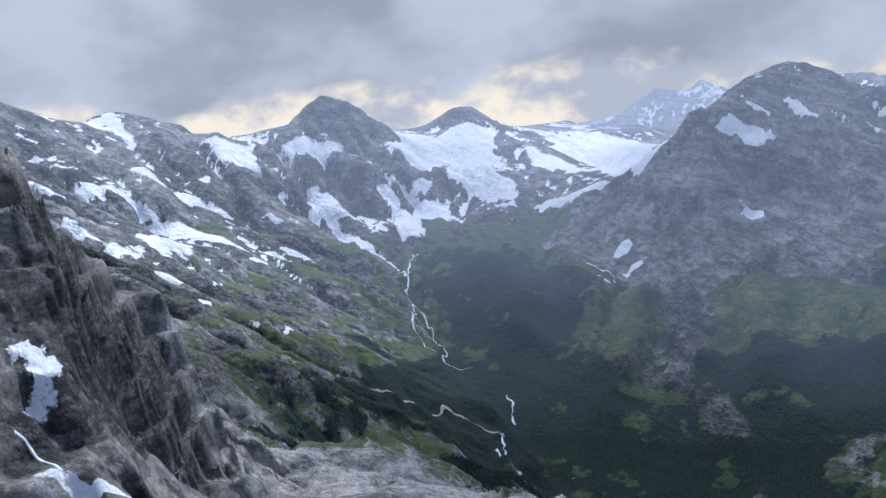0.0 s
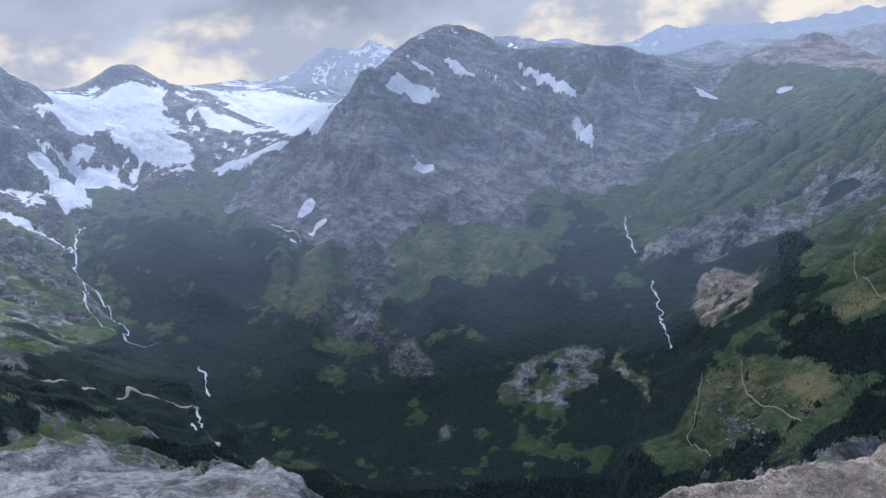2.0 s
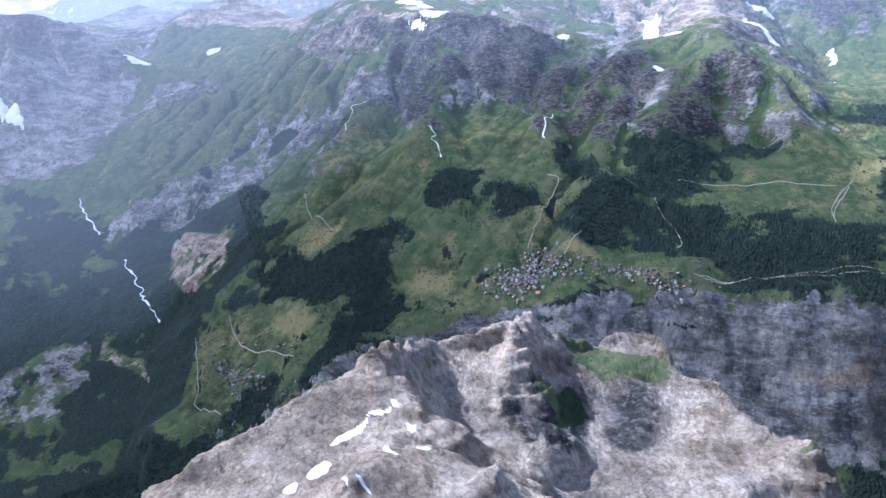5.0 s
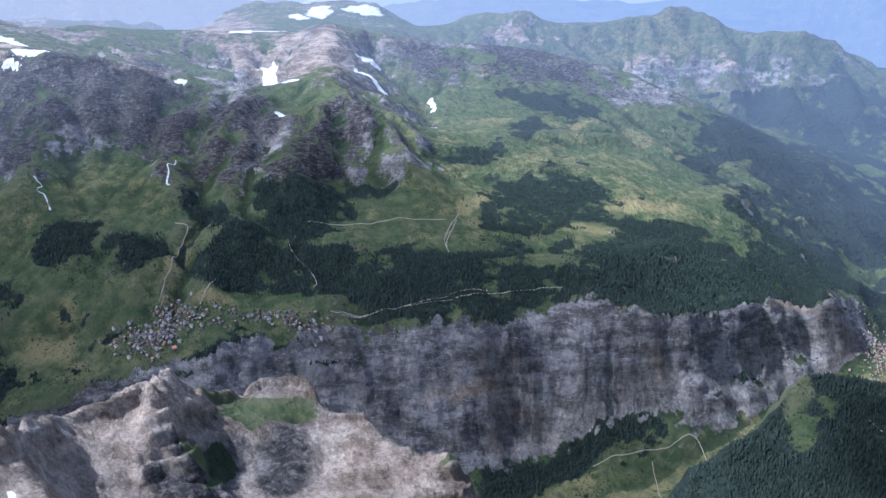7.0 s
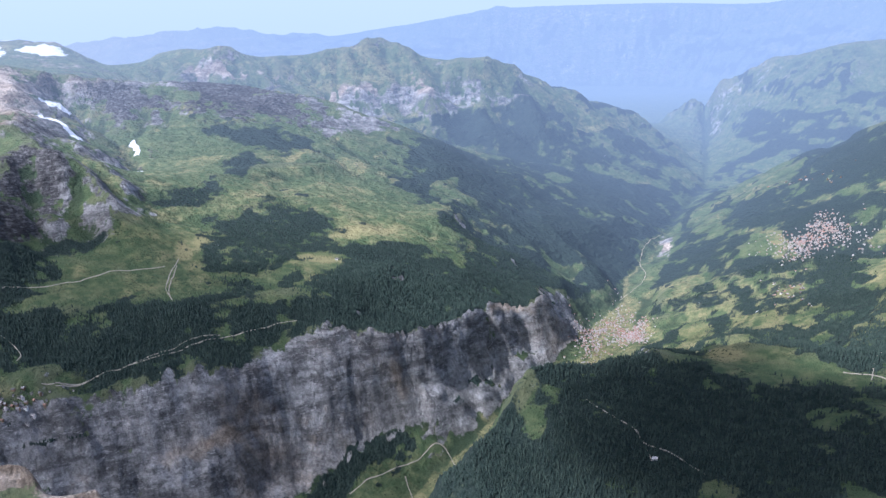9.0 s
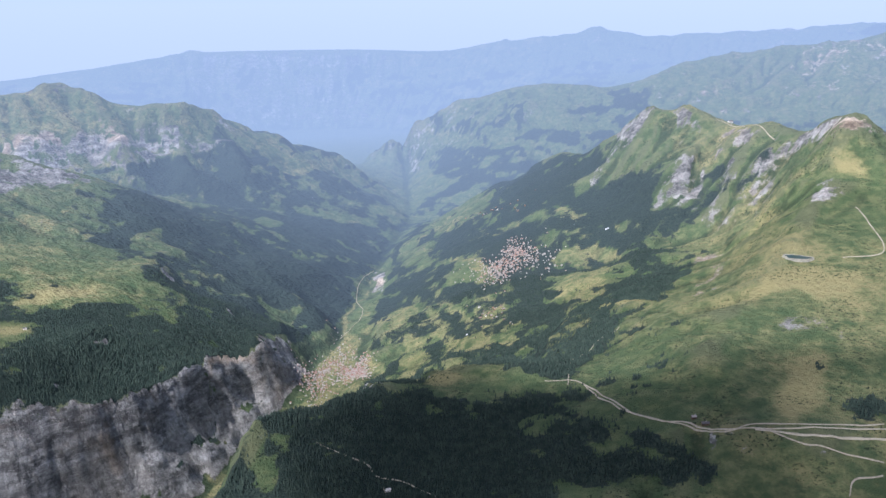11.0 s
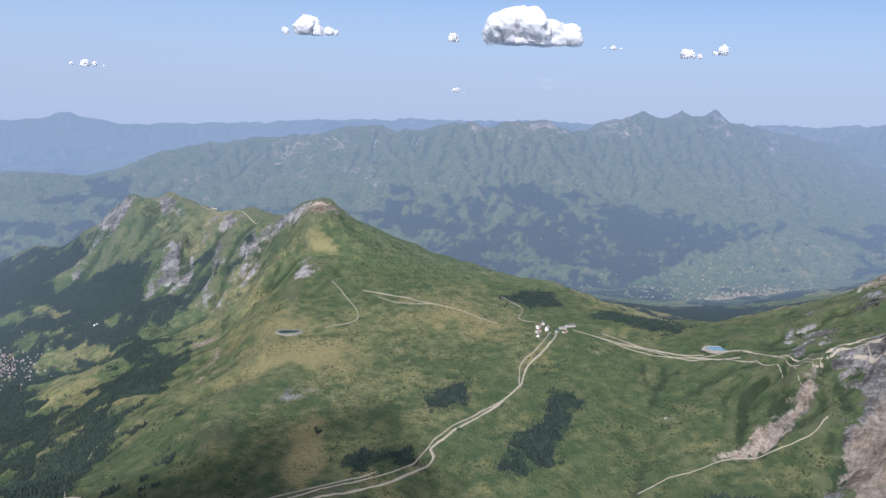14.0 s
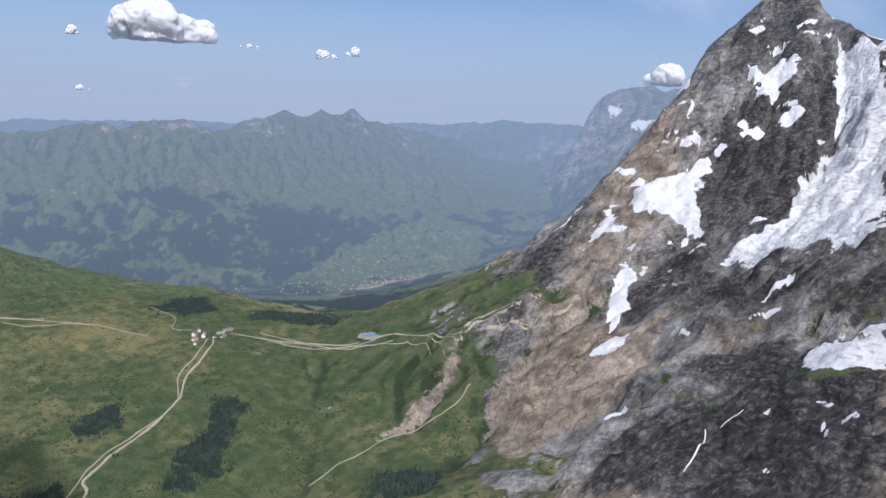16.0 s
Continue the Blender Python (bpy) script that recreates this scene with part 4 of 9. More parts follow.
def height(e, n):
    """The land's height in km, with crags, ledges and hummocks."""
    e, n = np.asarray(e, float), np.asarray(n, float)
    calm = np.clip(np.hypot(e - EYE_KM[0], n - EYE_KM[1]) / 4.0, 0.3, 1.0)
    we = e + calm * 0.020 * value_noise(e / 0.31, n / 0.31, 3) + 0.008 * value_noise(e / 0.1, n / 0.1, 5)
    wn = n + calm * 0.020 * value_noise(e / 0.31, n / 0.31, 4) + 0.008 * value_noise(e / 0.1, n / 0.1, 6)
    z, s = sample(LANDS, we, wn), sample(SLOPES, we, wn)
    steep = np.clip((s - 0.18) / 0.7, 0, 1)
    near_by = np.clip((5.2 - np.hypot(e - EYE_KM[0], n - EYE_KM[1])) / 1.0, 0, 1)
    crag = fractal(e, n, 0.22, 5, 11, ridged=True, gain=0.6) * near_by + (1 - near_by) * (0.6 * fractal(e, n, 0.30, 2, 11, ridged=True) + 0.9 * fractal(e, n, 0.75, 3, 13, ridged=True))
    soft = fractal(e, n, 0.30, 3, 31)
    wall = np.clip((-n - 1.0) / 0.2, 0, 1) * np.clip((2.5 - np.hypot(e - EYE_KM[0], n - EYE_KM[1])) / 0.2, 0, 1)
    z = z + 0.013 * (1 - 0.75 * wall) * fractal(e, n, 0.08, 4, 17, ridged=True, gain=0.55) * np.clip((s - 0.3) / 0.4, 0, 1) * np.clip((3.2 - np.hypot(e - EYE_KM[0], n - EYE_KM[1])) / 0.5, 0, 1)
    z = z + crag * 0.060 * steep * calm * (1 - 0.6 * wall) + soft * 0.008 * np.clip(s / 0.2, 0, 1)
    z = z + 0.30 * (0.35 + fractal(e, n, 1.7, 4, 67, ridged=True)) * np.clip((-12.5 - e) / 3, 0, 1)
    z = z + 0.10 * fractal(e, n, 0.55, 4, 83, ridged=True) * np.clip((z - 2.15) / 0.35, 0, 1) * np.clip((n - 9.5) / 1.0, 0, 1)
    # beds rise to the south-east: cliff steps and ledges, stronger in some places than in others
    level = z - 0.22 * e + 0.20 * n + 0.02 * soft
    ledge = (0.35 + 0.65 * near_by) * (np.abs((level / 0.085) % 1.0 - 0.5) * 2 - 0.5) * (0.6 + 0.8 * value_noise(e / 0.3, n / 0.3, 37)) + 0.45 * near_by * (np.abs((level / 0.034) % 1.0 - 0.5) * 2 - 0.5) * (0.6 + 0.8 * value_noise(e / 0.17, n / 0.17, 38))
    return z + 0.032 * (1 + 0.6 * wall) * ledge * np.clip((s - 0.5) / 0.4, 0, 1)

# ---- what covers the land: patches as centre, long half-axis, short half-axis (km east, north) ----
SNOW_PATCHES = {
    "southern_wall": [(-2.41, -8.91, 0.041, 0.71, 0.063, 0.03), (-1.22, -6.41, -0.11, 0.075, 0.024, 0.044), (-1.66, -6.89, -0.21, -0.04, 0.03, 0.056), (-1.26, -5.45, -0.071, 0.1, 0.025, 0.026), (-1.44, -5.36, -0.13, -0.12, 0.069, 0.2), (-1.97, -6.76, -0.15, 0.21, 0.027, 0.019), (-2.22, -6.44, -0.27, 0.23, 0.041, 0.074), (-1.76, -5.82, -0.034, 0.16, 0.048, 0.043), (-1.95, -5.83, -0.036, 0.062, 0.062, 0.079), (-2.51, -7.16, -0.16, 0.039, 0.069, 0.08), (-2.74, -7.12, -0.073, 0.045, 0.026, 0.018), (-2.21, -7.35, -0.1, 0.046, 0.037, 0.042), (-3.37, -8.28, -0.22, -0.051, 0.15, 0.32), (-3.43, -7.96, -0.023, 0.12, 0.043, 0.0026)],
    "southern_cirque": [(-4.24, -8.36, -0.28, 0.11, 0.07, 0.11), (-4.36, -8.2, 0.0083, 0.11, 0.08, -0.021), (-3.55, -7.65, -0.11, 0.05, 0.053, 0.014), (-3.16, -6.98, -0.083, 0.075, 0.026, 0.03), (-3.92, -7.71, 0.013, 0.061, 0.073, -0.0054), (-3.98, -7.47, -0.029, 0.15, 0.1, 0.036), (-4.05, -7.28, -0.082, 0.06, 0.046, 0.029), (-3.89, -7.03, -0.06, 0.62, 0.042, 0.042), (-3.04, -6.3, -0.086, 0.071, 0.025, 0.033), (-2.57, -6.04, -0.061, -0.02, 0.02, 0.034), (-2.8, -5.99, -0.049, 0.19, 0.01, 0.0068), (-1.6, -5.02, -0.064, -0.0035, 0.041, 0.12), (-1.65, -4.57, -0.02, 0.029, 0.021, 0.05), (-2, -5.38, -0.018, 0.0067, 0.049, 0.092)],
    "southern_cirque_two": [(-2.01, -4.3, -0.057, -0.049, 0.02, 0.041), (-1.8, -4.27, -0.034, 0.028, 0.0093, 0.014), (-4.75, -7.6, -0.041, 0.1, 0.097, 0.01), (-5.2, -7.61, -0.19, -0.03, 0.033, 0.06), (-5.03, -7.44, -0.12, 0.48, 0.04, 0.04), (-4.54, -6.91, -0.065, 0.12, 0.089, 0.09), (-6.11, -8.39, -0.35, 0.57, 0.21, 0.27), (-5.91, -7.41, -0.079, 0.39, 0.14, 0.089), (-6.98, -8.62, -0.061, 0.091, 0.11, 0.074), (-6.16, -7.29, 0.04, 0.15, 0.067, -0.029), (-7.11, -7.55, 0.027, 0.41, 0.16, 0.13), (-6.07, -6.41, -0.071, 0.18, 0.042, 0.057)],
    "high_plateau": [(-8.04, -8.35, -0.13, 0.55, 0.15, 0.071), (-8.33, -7.54, 0.077, 0.92, 0.41, 0.33), (-6.38, -6.2, -0.12, 0.21, 0.046, 0.053), (-6.36, -4.29, -0.0099, 0.07, 0.026, 0.00089), (-5.26, -4.64, -0.094, 0.027, 0.016, 0.031), (-5.4, -4.91, -0.06, 0.028, 0.022, 0.047), (-4.93, -4.65, -0.015, 0.061, 0.019, -0.00022)],
    "near_wall": [(-0.422, -1.44, -0.027, 0.022, 0.015, 0.051), (-0.44, -1.25, -0.058, 0.014, 0.0025, 0.0078), (-0.423, -1.26, -0.0093, 0.0056, 0.0057, 0.0041)],
    "western_tops": [(-7.75, 0.152, 0.13, 0.084, 0.09, -0.028), (-7.2, 0.407, 0.25, 0.12, 0.15, -0.02), (-6.29, 0.35, 0.022, 0.034, 0.012, -0.0058), (-8.28, -2.21, 0.004, 0.056, 0.088, 0.007), (-8.37, -1.49, -0.056, 0.049, 0.027, 0.011)],
    "western_bowls": [(-6.43, 2.15, 0.11, 0.022, 0.19, -0.076), (-5.78, 1.99, 0.096, 0.061, 0.038, -0.014), (-5.15, 1.7, 0.042, 0.014, 0.023, -0.017), (-6, 2.81, 0.26, -0.0078, 0.074, -0.048), (-5.3, 2.91, 0.092, -0.0061, 0.00076, -0.018), (-6.32, 0.319, 0.042, 0.055, 0.015, -0.0052), (-6.35, 0.46, 0.066, 0.091, 0.046, -0.011), (-5.96, 1.33, 0.023, 0.033, 0.014, -0.0088), (-8.26, -2.17, 0.011, 0.089, 0.053, 0.00012), (-8.39, -1.5, -0.052, 0.05, 0.024, 0.0094)],
    "near_ridge": [(-1.68, -0.284, -0.03, 0.028, 0.0069, 0.0029), (-1.74, -0.231, -0.013, 0.024, 0.0041, 0.0017), (-1.56, -0.352, -0.0089, 0.018, 0.012, 0.0039), (-1.53, -0.405, -0.002, 0.0076, 0.0086, 0.0027), (-1.76, -0.196, 0.011, 0.0078, 0.005, -0.0048), (-1.61, -0.149, 0.002, 0.017, 0.0065, -0.0022), (-1.7, -0.167, 0.013, 0.0042, 0.004, -0.0042), (-1.6, -0.218, 0.02, 0.0075, 0.0097, -0.0029), (-1.47, -0.29, 0.0096, 0.0043, 0.002, -0.0043), (-1.47, -0.259, 0.0057, 0.0074, 0.0028, -0.0041)],
    "far_west_top": [(-17.8, 7.78, -0.53, 0.86, 0.66, -0.3), (-9.26, 4.46, 0.094, 0.16, 0.11, -0.062), (-8.15, 2.69, 0.12, 0.18, 0.075, -0.028), (-9.34, 3.94, -0.016, 0.14, 0.18, -0.082)],
    "pyramid": [(4.42, 1.87, -0.0015, -0.11, -0.07, -0.011), (4.25, 1.84, 0.044, -0.049, -0.014, -0.025), (4.27, 1.84, -0.019, 0.011, -0.0035, 0.058), (4.72, 1.75, -0.0024, -0.048, -0.013, 0.018), (4.08, 1.89, 0.0061, -0.026, -0.027, -0.011), (3.57, 2.03, 0.11, -0.1, -0.043, -0.041), (3.41, 1.82, -0.022, -0.092, -0.024, 0.0075), (3.81, 1.94, 0.018, -0.022, -0.015, -0.017), (3.56, 1.9, -0.036, -0.055, -0.04, 0.014), (3.28, 2.1, 0.0037, -0.031, -0.014, -0.011), (3.04, 1.92, 0.029, -0.034, -0.015, -0.023), (2.86, 1.81, -0.091, -0.077, -0.0058, 0.025), (2.46, 1.6, 0.052, -0.03, -0.012, -0.016), (1.89, 1.2, 0.027, -0.024, -0.011, -0.012), (3.33, 1.77, 0.018, -0.0031, -0.0021, -0.012)],
    "pyramid_foot": [(2.6, 0.999, 0.036, -0.032, -0.0033, -0.011), (2.47, 0.98, 0.039, -0.044, -0.003, -0.0095), (2.44, 1.27, -0.028, -0.037, -0.017, -0.01), (3.92, 1.91, 0.014, -0.024, -0.012, -0.015), (4.01, 2.16, 0.059, 0.024, -0.0065, -0.018), (1.81, 0.532, -0.00023, -0.017, -0.0096, -0.0022), (1.72, 0.43, -0.0048, -0.017, -0.0079, -0.002), (1.68, 0.473, -0.036, -0.025, -0.0052, 0.0015), (1.44, 0.523, -0.0068, -0.012, -0.0052, 0.00085), (1.84, 0.433, 0.0067, -0.022, -0.0032, -0.0033), (1.81, 0.684, -0.01, -0.01, -0.003, 0.0027), (12.5, 8.26, 0.057, -0.14, -0.078, -0.027), (12.4, 7.6, 0.1, -0.13, -0.06, -0.048)],
}
ICE_PATCHES = {
    "pyramid": [(3.71, 1.16, -0.11, 0.1, 0.23, 0.18), (4.51, 1.41, -0.04, -0.11, -0.077, -0.036), (4.28, 1.34, -0.15, -0.091, 0.082, 0.14), (3.93, 1.15, -0.078, -0.053, -0.04, 0.088), (3.64, 1.13, 0.18, -0.074, -0.051, -0.01), (3.15, 1.15, 0.086, -0.15, -0.089, -0.071), (2.91, 0.846, 0.14, -0.035, -0.12, -0.064), (2.81, 0.895, -0.091, -0.11, -0.087, -0.041), (3.16, 1.37, 0.0056, -0.071, -0.065, -0.039), (2.01, 0.556, 0.045, -0.075, -0.045, -0.024), (2.24, 0.575, 0.00091, -0.048, -0.011, -0.0093)],
    "south": [(-6.12, -8.41, -0.49, 0.39, 0.17, 0.23), (-5.91, -7.41, -0.079, 0.39, 0.14, 0.089), (-3.84, -7.37, -0.13, 0.094, 0.032, 0.043), (-1.88, -5.8, -0.1, 0.00081, 0.05, 0.064), (-5.77, -7.16, -0.014, 0.17, 0.088, 0.062)],
}
MEADOW_PATCHES = {
    "cirque": [(-1.95, -4.1, -0.24, 0.26, 0.088, 0.031), (-1.86, -3.14, -0.16, 0.18, 0.13, 0.16), (-4.61, -4.29, 0.55, 0.72, 0.095, -0.12), (-5.72, -3.41, -0.1, 0.51, 0.34, 0.16), (-1.35, -3.11, -0.079, 0.17, 0.1, 0.1), (-3.15, -5.45, -0.16, 0.096, 0.14, 0.069)],
    "gorge": [(-4.04, -0.862, 0.072, 0.33, 0.15, 0.024), (-3.83, -1.28, -0.056, 0.11, 0.1, 0.036), (-4.65, -0.556, -0.002, 0.14, 0.14, 0.019), (-5.51, -3.09, -0.09, 0.36, 0.21, 0.062), (-4.37, -3.99, 0.011, 0.21, 0.27, 0.14), (-6.88, -2.13, -0.097, 0.12, 0.22, 0.12), (-7.16, -1.46, -0.57, 0.33, 0.21, 0.034)],
    "terrace": [(-4.58, -0.385, 0.4, 0.32, 0.2, -0.0014), (-4.7, -0.395, -0.035, 0.14, 0.08, 0.027), (-4.13, -0.0596, 0.027, 0.11, 0.05, -0.0097), (-3.87, 0.0136, 0.073, 0.1, 0.12, -0.025), (-3.64, 0.471, -0.071, 0.23, 0.18, -0.025), (-3.5, 0.976, 0.16, 0.22, 0.083, -0.034), (-3.75, 0.754, -0.0041, 0.084, 0.06, -0.0097), (-3.96, 1.73, 0.14, 0.34, 0.1, -0.053), (-3.91, 2.26, 0.077, 0.085, 0.2, -0.18), (-4.01, 0.976, -0.0022, 0.045, 0.027, 0.0028), (-3.96, 0.56, 0.098, 0.029, 0.014, -0.053), (-3.56, -0.109, 0.056, 0.18, 0.061, -0.0047)],
    "north_slope": [(-3.65, 3.68, 0.24, 0.32, 0.14, -0.19), (-4.16, 3.66, 0.033, 0.11, 0.11, -0.12), (-3.47, 2.85, 0.045, 0.14, 0.078, -0.075), (-3.93, 2.28, 0.17, -0.084, 0.011, -0.089), (-4.9, 3.92, 0.046, 0.23, 0.11, -0.091), (-3.99, 4.99, 0.11, -0.0034, 0.02, -0.082), (-2.67, 4.39, 0.041, 0.22, 0.035, -0.04), (-3.04, 3, 0.015, 0.32, 0.032, -0.04), (-3.67, 1.92, 0.16, 0.15, 0.072, -0.057), (-4.59, 2.39, 0.16, 0.21, 0.082, -0.12)],
    "wengen": [(-3.65, 3.73, 0.33, 0.11, 0.079, -0.14), (-0.938, 2.84, 0.3, 0.0041, 0.024, -0.11), (-1.28, 4.18, 0.19, -0.23, 0.022, -0.14), (-1.82, 4.65, 0.19, 0.032, 0.034, -0.085), (-2.36, 5.33, 0.2, -0.034, 0.07, -0.16), (-0.78, 4.99, 0.27, 0.12, 0.027, -0.23), (-0.802, 4.53, 0.17, -0.11, 0.0045, -0.047), (-0.443, 3.73, 0.14, -0.043, 0.0059, -0.046), (-0.696, 2.59, 0.2, -0.032, 0.0049, -0.041), (-2.21, 7.5, 0.25, -0.3, 0.14, -0.42), (-2.5, 3.31, 0.02, 0.21, 0.033, 0.01), (-2.35, 4.38, 0.022, 0.34, 0.22, -0.26)],
    "wengen_two": [(-2.63, 9.43, 0.15, 0.097, 0.1, -0.23), (-1.92, 5.99, 0.12, 0.071, 0.079, -0.11), (-1.87, 5.02, 0.23, -0.11, 0.039, -0.089), (-2.28, 5.08, 0.25, -0.12, 0.042, -0.088), (-0.849, 5.26, 0.41, -0.07, 0.011, -0.082), (-1.32, 4.3, 0.17, -0.02, 0.026, -0.083), (-1, 2.85, 0.27, -0.044, 0.023, -0.092), (-0.575, 4.17, 0.28, -0.85, 0.012, -0.15)],
    "pastures": [(0.35, 3.36, 0.34, -0.13, -0.045, -0.25), (0.951, 3.44, 0.34, -0.32, -0.15, -0.32), (1.84, 2.77, 0.26, -0.24, -0.18, -0.22), (1.46, 2.43, 0.29, 0.045, -0.053, -0.19), (0.673, 2.46, 0.28, -0.028, -0.022, -0.089)],
}
WOOD_PATCHES = {
    "north_west": [(-5.36, 4, 0.38, 0.22, 0.12, -0.13), (-4.95, 7, 0.63, 0.2, 0.093, -0.21), (-4.17, 5.57, 0.27, 0.46, 0.23, -0.44), (-4.22, 1.41, 0.17, 0.11, 0.18, -0.13), (-4.34, 0.896, 0.13, 0.065, 0.061, -0.05)],
    "terrace": [(-3.88, 0.899, 0.0057, 0.1, 0.057, 0.017), (-3.56, 1.45, 0.29, 0.21, 0.13, -0.069), (-4.18, 1.44, -0.088, 0.25, 0.13, -0.025), (-4.03, 0.74, 0.097, 0.082, 0.058, 0.0043), (-4.39, 0.186, 0.16, 0.11, 0.074, -0.055), (-3.99, -0.291, 0.16, 0.13, 0.12, -0.08), (-3.48, 0.193, 0.0014, 0.055, 0.027, 0.019), (-4.81, -1.11, 0.38, 0.39, 0.12, -0.013), (-3.82, -0.728, 0.033, 0.16, 0.095, 0.023)],
    "north_slope": [(-3.99, 2.94, 0.23, 0.33, 0.25, -0.24), (-3.85, 1.09, 0.15, 0.23, 0.077, -0.063), (-4.2, 1.5, 0.064, 0.1, 0.12, -0.11), (-3.42, 1.84, 0.26, 0.32, 0.089, -0.071), (-2.95, 2.61, 0.17, 0.39, 0.086, -0.12), (-3.87, 5.06, 0.6, -0.16, 0.09, -0.49), (-3.24, 5.47, 0.41, -0.025, 0.18, -0.44), (-4.06, 0.748, 0.037, 0.07, 0.08, 0.0054), (-3.82, 1.08, -0.045, 0.081, 0.076, 0.028)],
    "foothill": [(-0.615, 5.97, 0.64, -0.37, 0.12, -0.29), (-0.572, 5.42, 0.41, -0.52, 0.058, -0.18), (-1.67, 7.41, 0.64, -1.1, 0.098, -0.41), (-2.55, 7.23, 0.2, 0.14, 0.074, -0.18), (-0.692, 3.98, 0.24, -0.2, 0.0067, -0.043), (-0.422, 3.33, 0.18, -0.13, 0.014, -0.12), (-1.76, 2.25, 0.026, 0.15, 0.064, -0.022), (-1.68, 2.53, 0.14, 0.053, 0.023, -0.034), (-0.521, 2.36, 0.072, -0.13, -0.023, -0.043), (-1.47, 2.36, 0.23, 0.083, 0.1, -0.17), (-1.22, 2.31, 0.15, 0.031, 0.038, -0.086), (-0.498, 2.15, 0.27, -0.031, 0.0048, -0.068), (-0.309, 2.26, 0.11, -0.055, -0.005, -0.039), (-1.04, 2.38, 0.48, 0.0003, 0.036, -0.13), (-1.66, 2.32, 0.054, 0.16, 0.1, -0.094), (-0.783, 2.99, 0.12, 0.02, 0.029, -0.18), (-1.21, 2.57, 0.056, 0.048, 0.027, -0.051), (-0.409, 2.16, 0.21, -0.015, 0.0042, -0.077), (-0.349, 2.75, 0.14, 0.078, 0.018, -0.15), (-1.42, 3.98, 0.15, 0.028, 0.019, -0.061), (-1.19, 6.72, 0.38, 0.43, 0.084, -0.22), (-0.641, 5.79, 0.45, -0.028, 0.074, -0.19), (-4.08, 5.24, 0.53, 0.029, 0.24, -0.58), (-3.74, 7.14, 0.55, 0.72, 0.22, -0.49), (-2.98, 2.93, 0.23, 0.2, 0.079, -0.12), (-2.55, 2.58, 0.25, 0.22, 0.0026, -0.0081)],
    "pass": [(0.782, 2.89, 0.14, 0.011, -0.02, -0.072), (1.06, 2.41, 0.02, -0.085, -0.053, -0.033), (1.28, 2.68, 0.082, 0.057, 0.0054, -0.034), (0.342, 2.61, 0.056, -0.14, -0.049, -0.07), (1.61, 3.77, 0.12, -0.0022, -0.039, -0.084), (3.45, 4.76, 0.81, -0.29, -0.29, -0.38), (-0.292, 5.57, 0.087, -0.17, -0.13, -0.094), (2.14, 3.37, 0.15, -0.15, -0.078, -0.11), (0.734, 2.63, 0.069, -0.0036, -0.0088, -0.037), (6.49, 8.39, 0.41, -0.16, -0.062, -0.12), (4.74, 10.3, 0.47, -0.45, -0.16, -0.22), (6.03, 9.27, 0.36, -0.54, -0.35, -0.3)],
    "cirque": [(-2.51, -3.99, -0.87, -0.71, 0.42, 0.58), (-4.31, -5.44, -0.08, 0.62, 0.46, 0.27), (-3.26, -4.01, 0.14, 0.68, 0.43, 0.13), (-1.23, -2.15, -0.16, 0.19, 0.033, 0.034), (-4.07, -4.71, -0.15, 0.25, 0.2, 0.041), (-4.31, -2.73, 0.12, 0.42, 0.33, -0.01)],
    "gorge": [(-3.58, -3.52, 0.012, 0.49, 0.32, 0.12), (-4.97, -2.54, -0.13, 0.58, 0.22, 0.08), (-4.11, -2.63, 0.24, 0.41, 0.25, -0.02), (-4.06, -1.77, -0.092, 0.16, 0.17, 0.085), (-4.26, -5.17, 0.15, 0.98, 0.35, 0.19), (-2.83, -4.68, -0.014, 0.16, 0.2, 0.036), (-2.71, -3.66, -0.14, 0.055, 0.041, 0.055), (-4.23, -1.37, 0.27, 0.14, -0.022, -0.066)],
}
GREEN_PATCHES = {
    "near_ridge": [(-2.21, 0.416, 0.046, 0.11, 0.025, -0.0097), (-2.18, 0.454, 0.0083, 0.086, 0.024, -0.0056), (-2.04, 0.233, -0.0051, 0.036, 0.05, -0.025), (-3.48, -0.834, 0.052, 0.1, 0.031, 0.0097), (-1.83, 0.79, -0.0092, 0.032, 0.018, -0.016), (-1.82, -0.336, -0.015, 0.018, 0.0069, 0.0023), (-1.96, 0.22, -0.076, 0.033, 0.0091, 0.0068), (-2.9, 1.58, 0.014, 0.016, 0.0038, -0.01)],
}
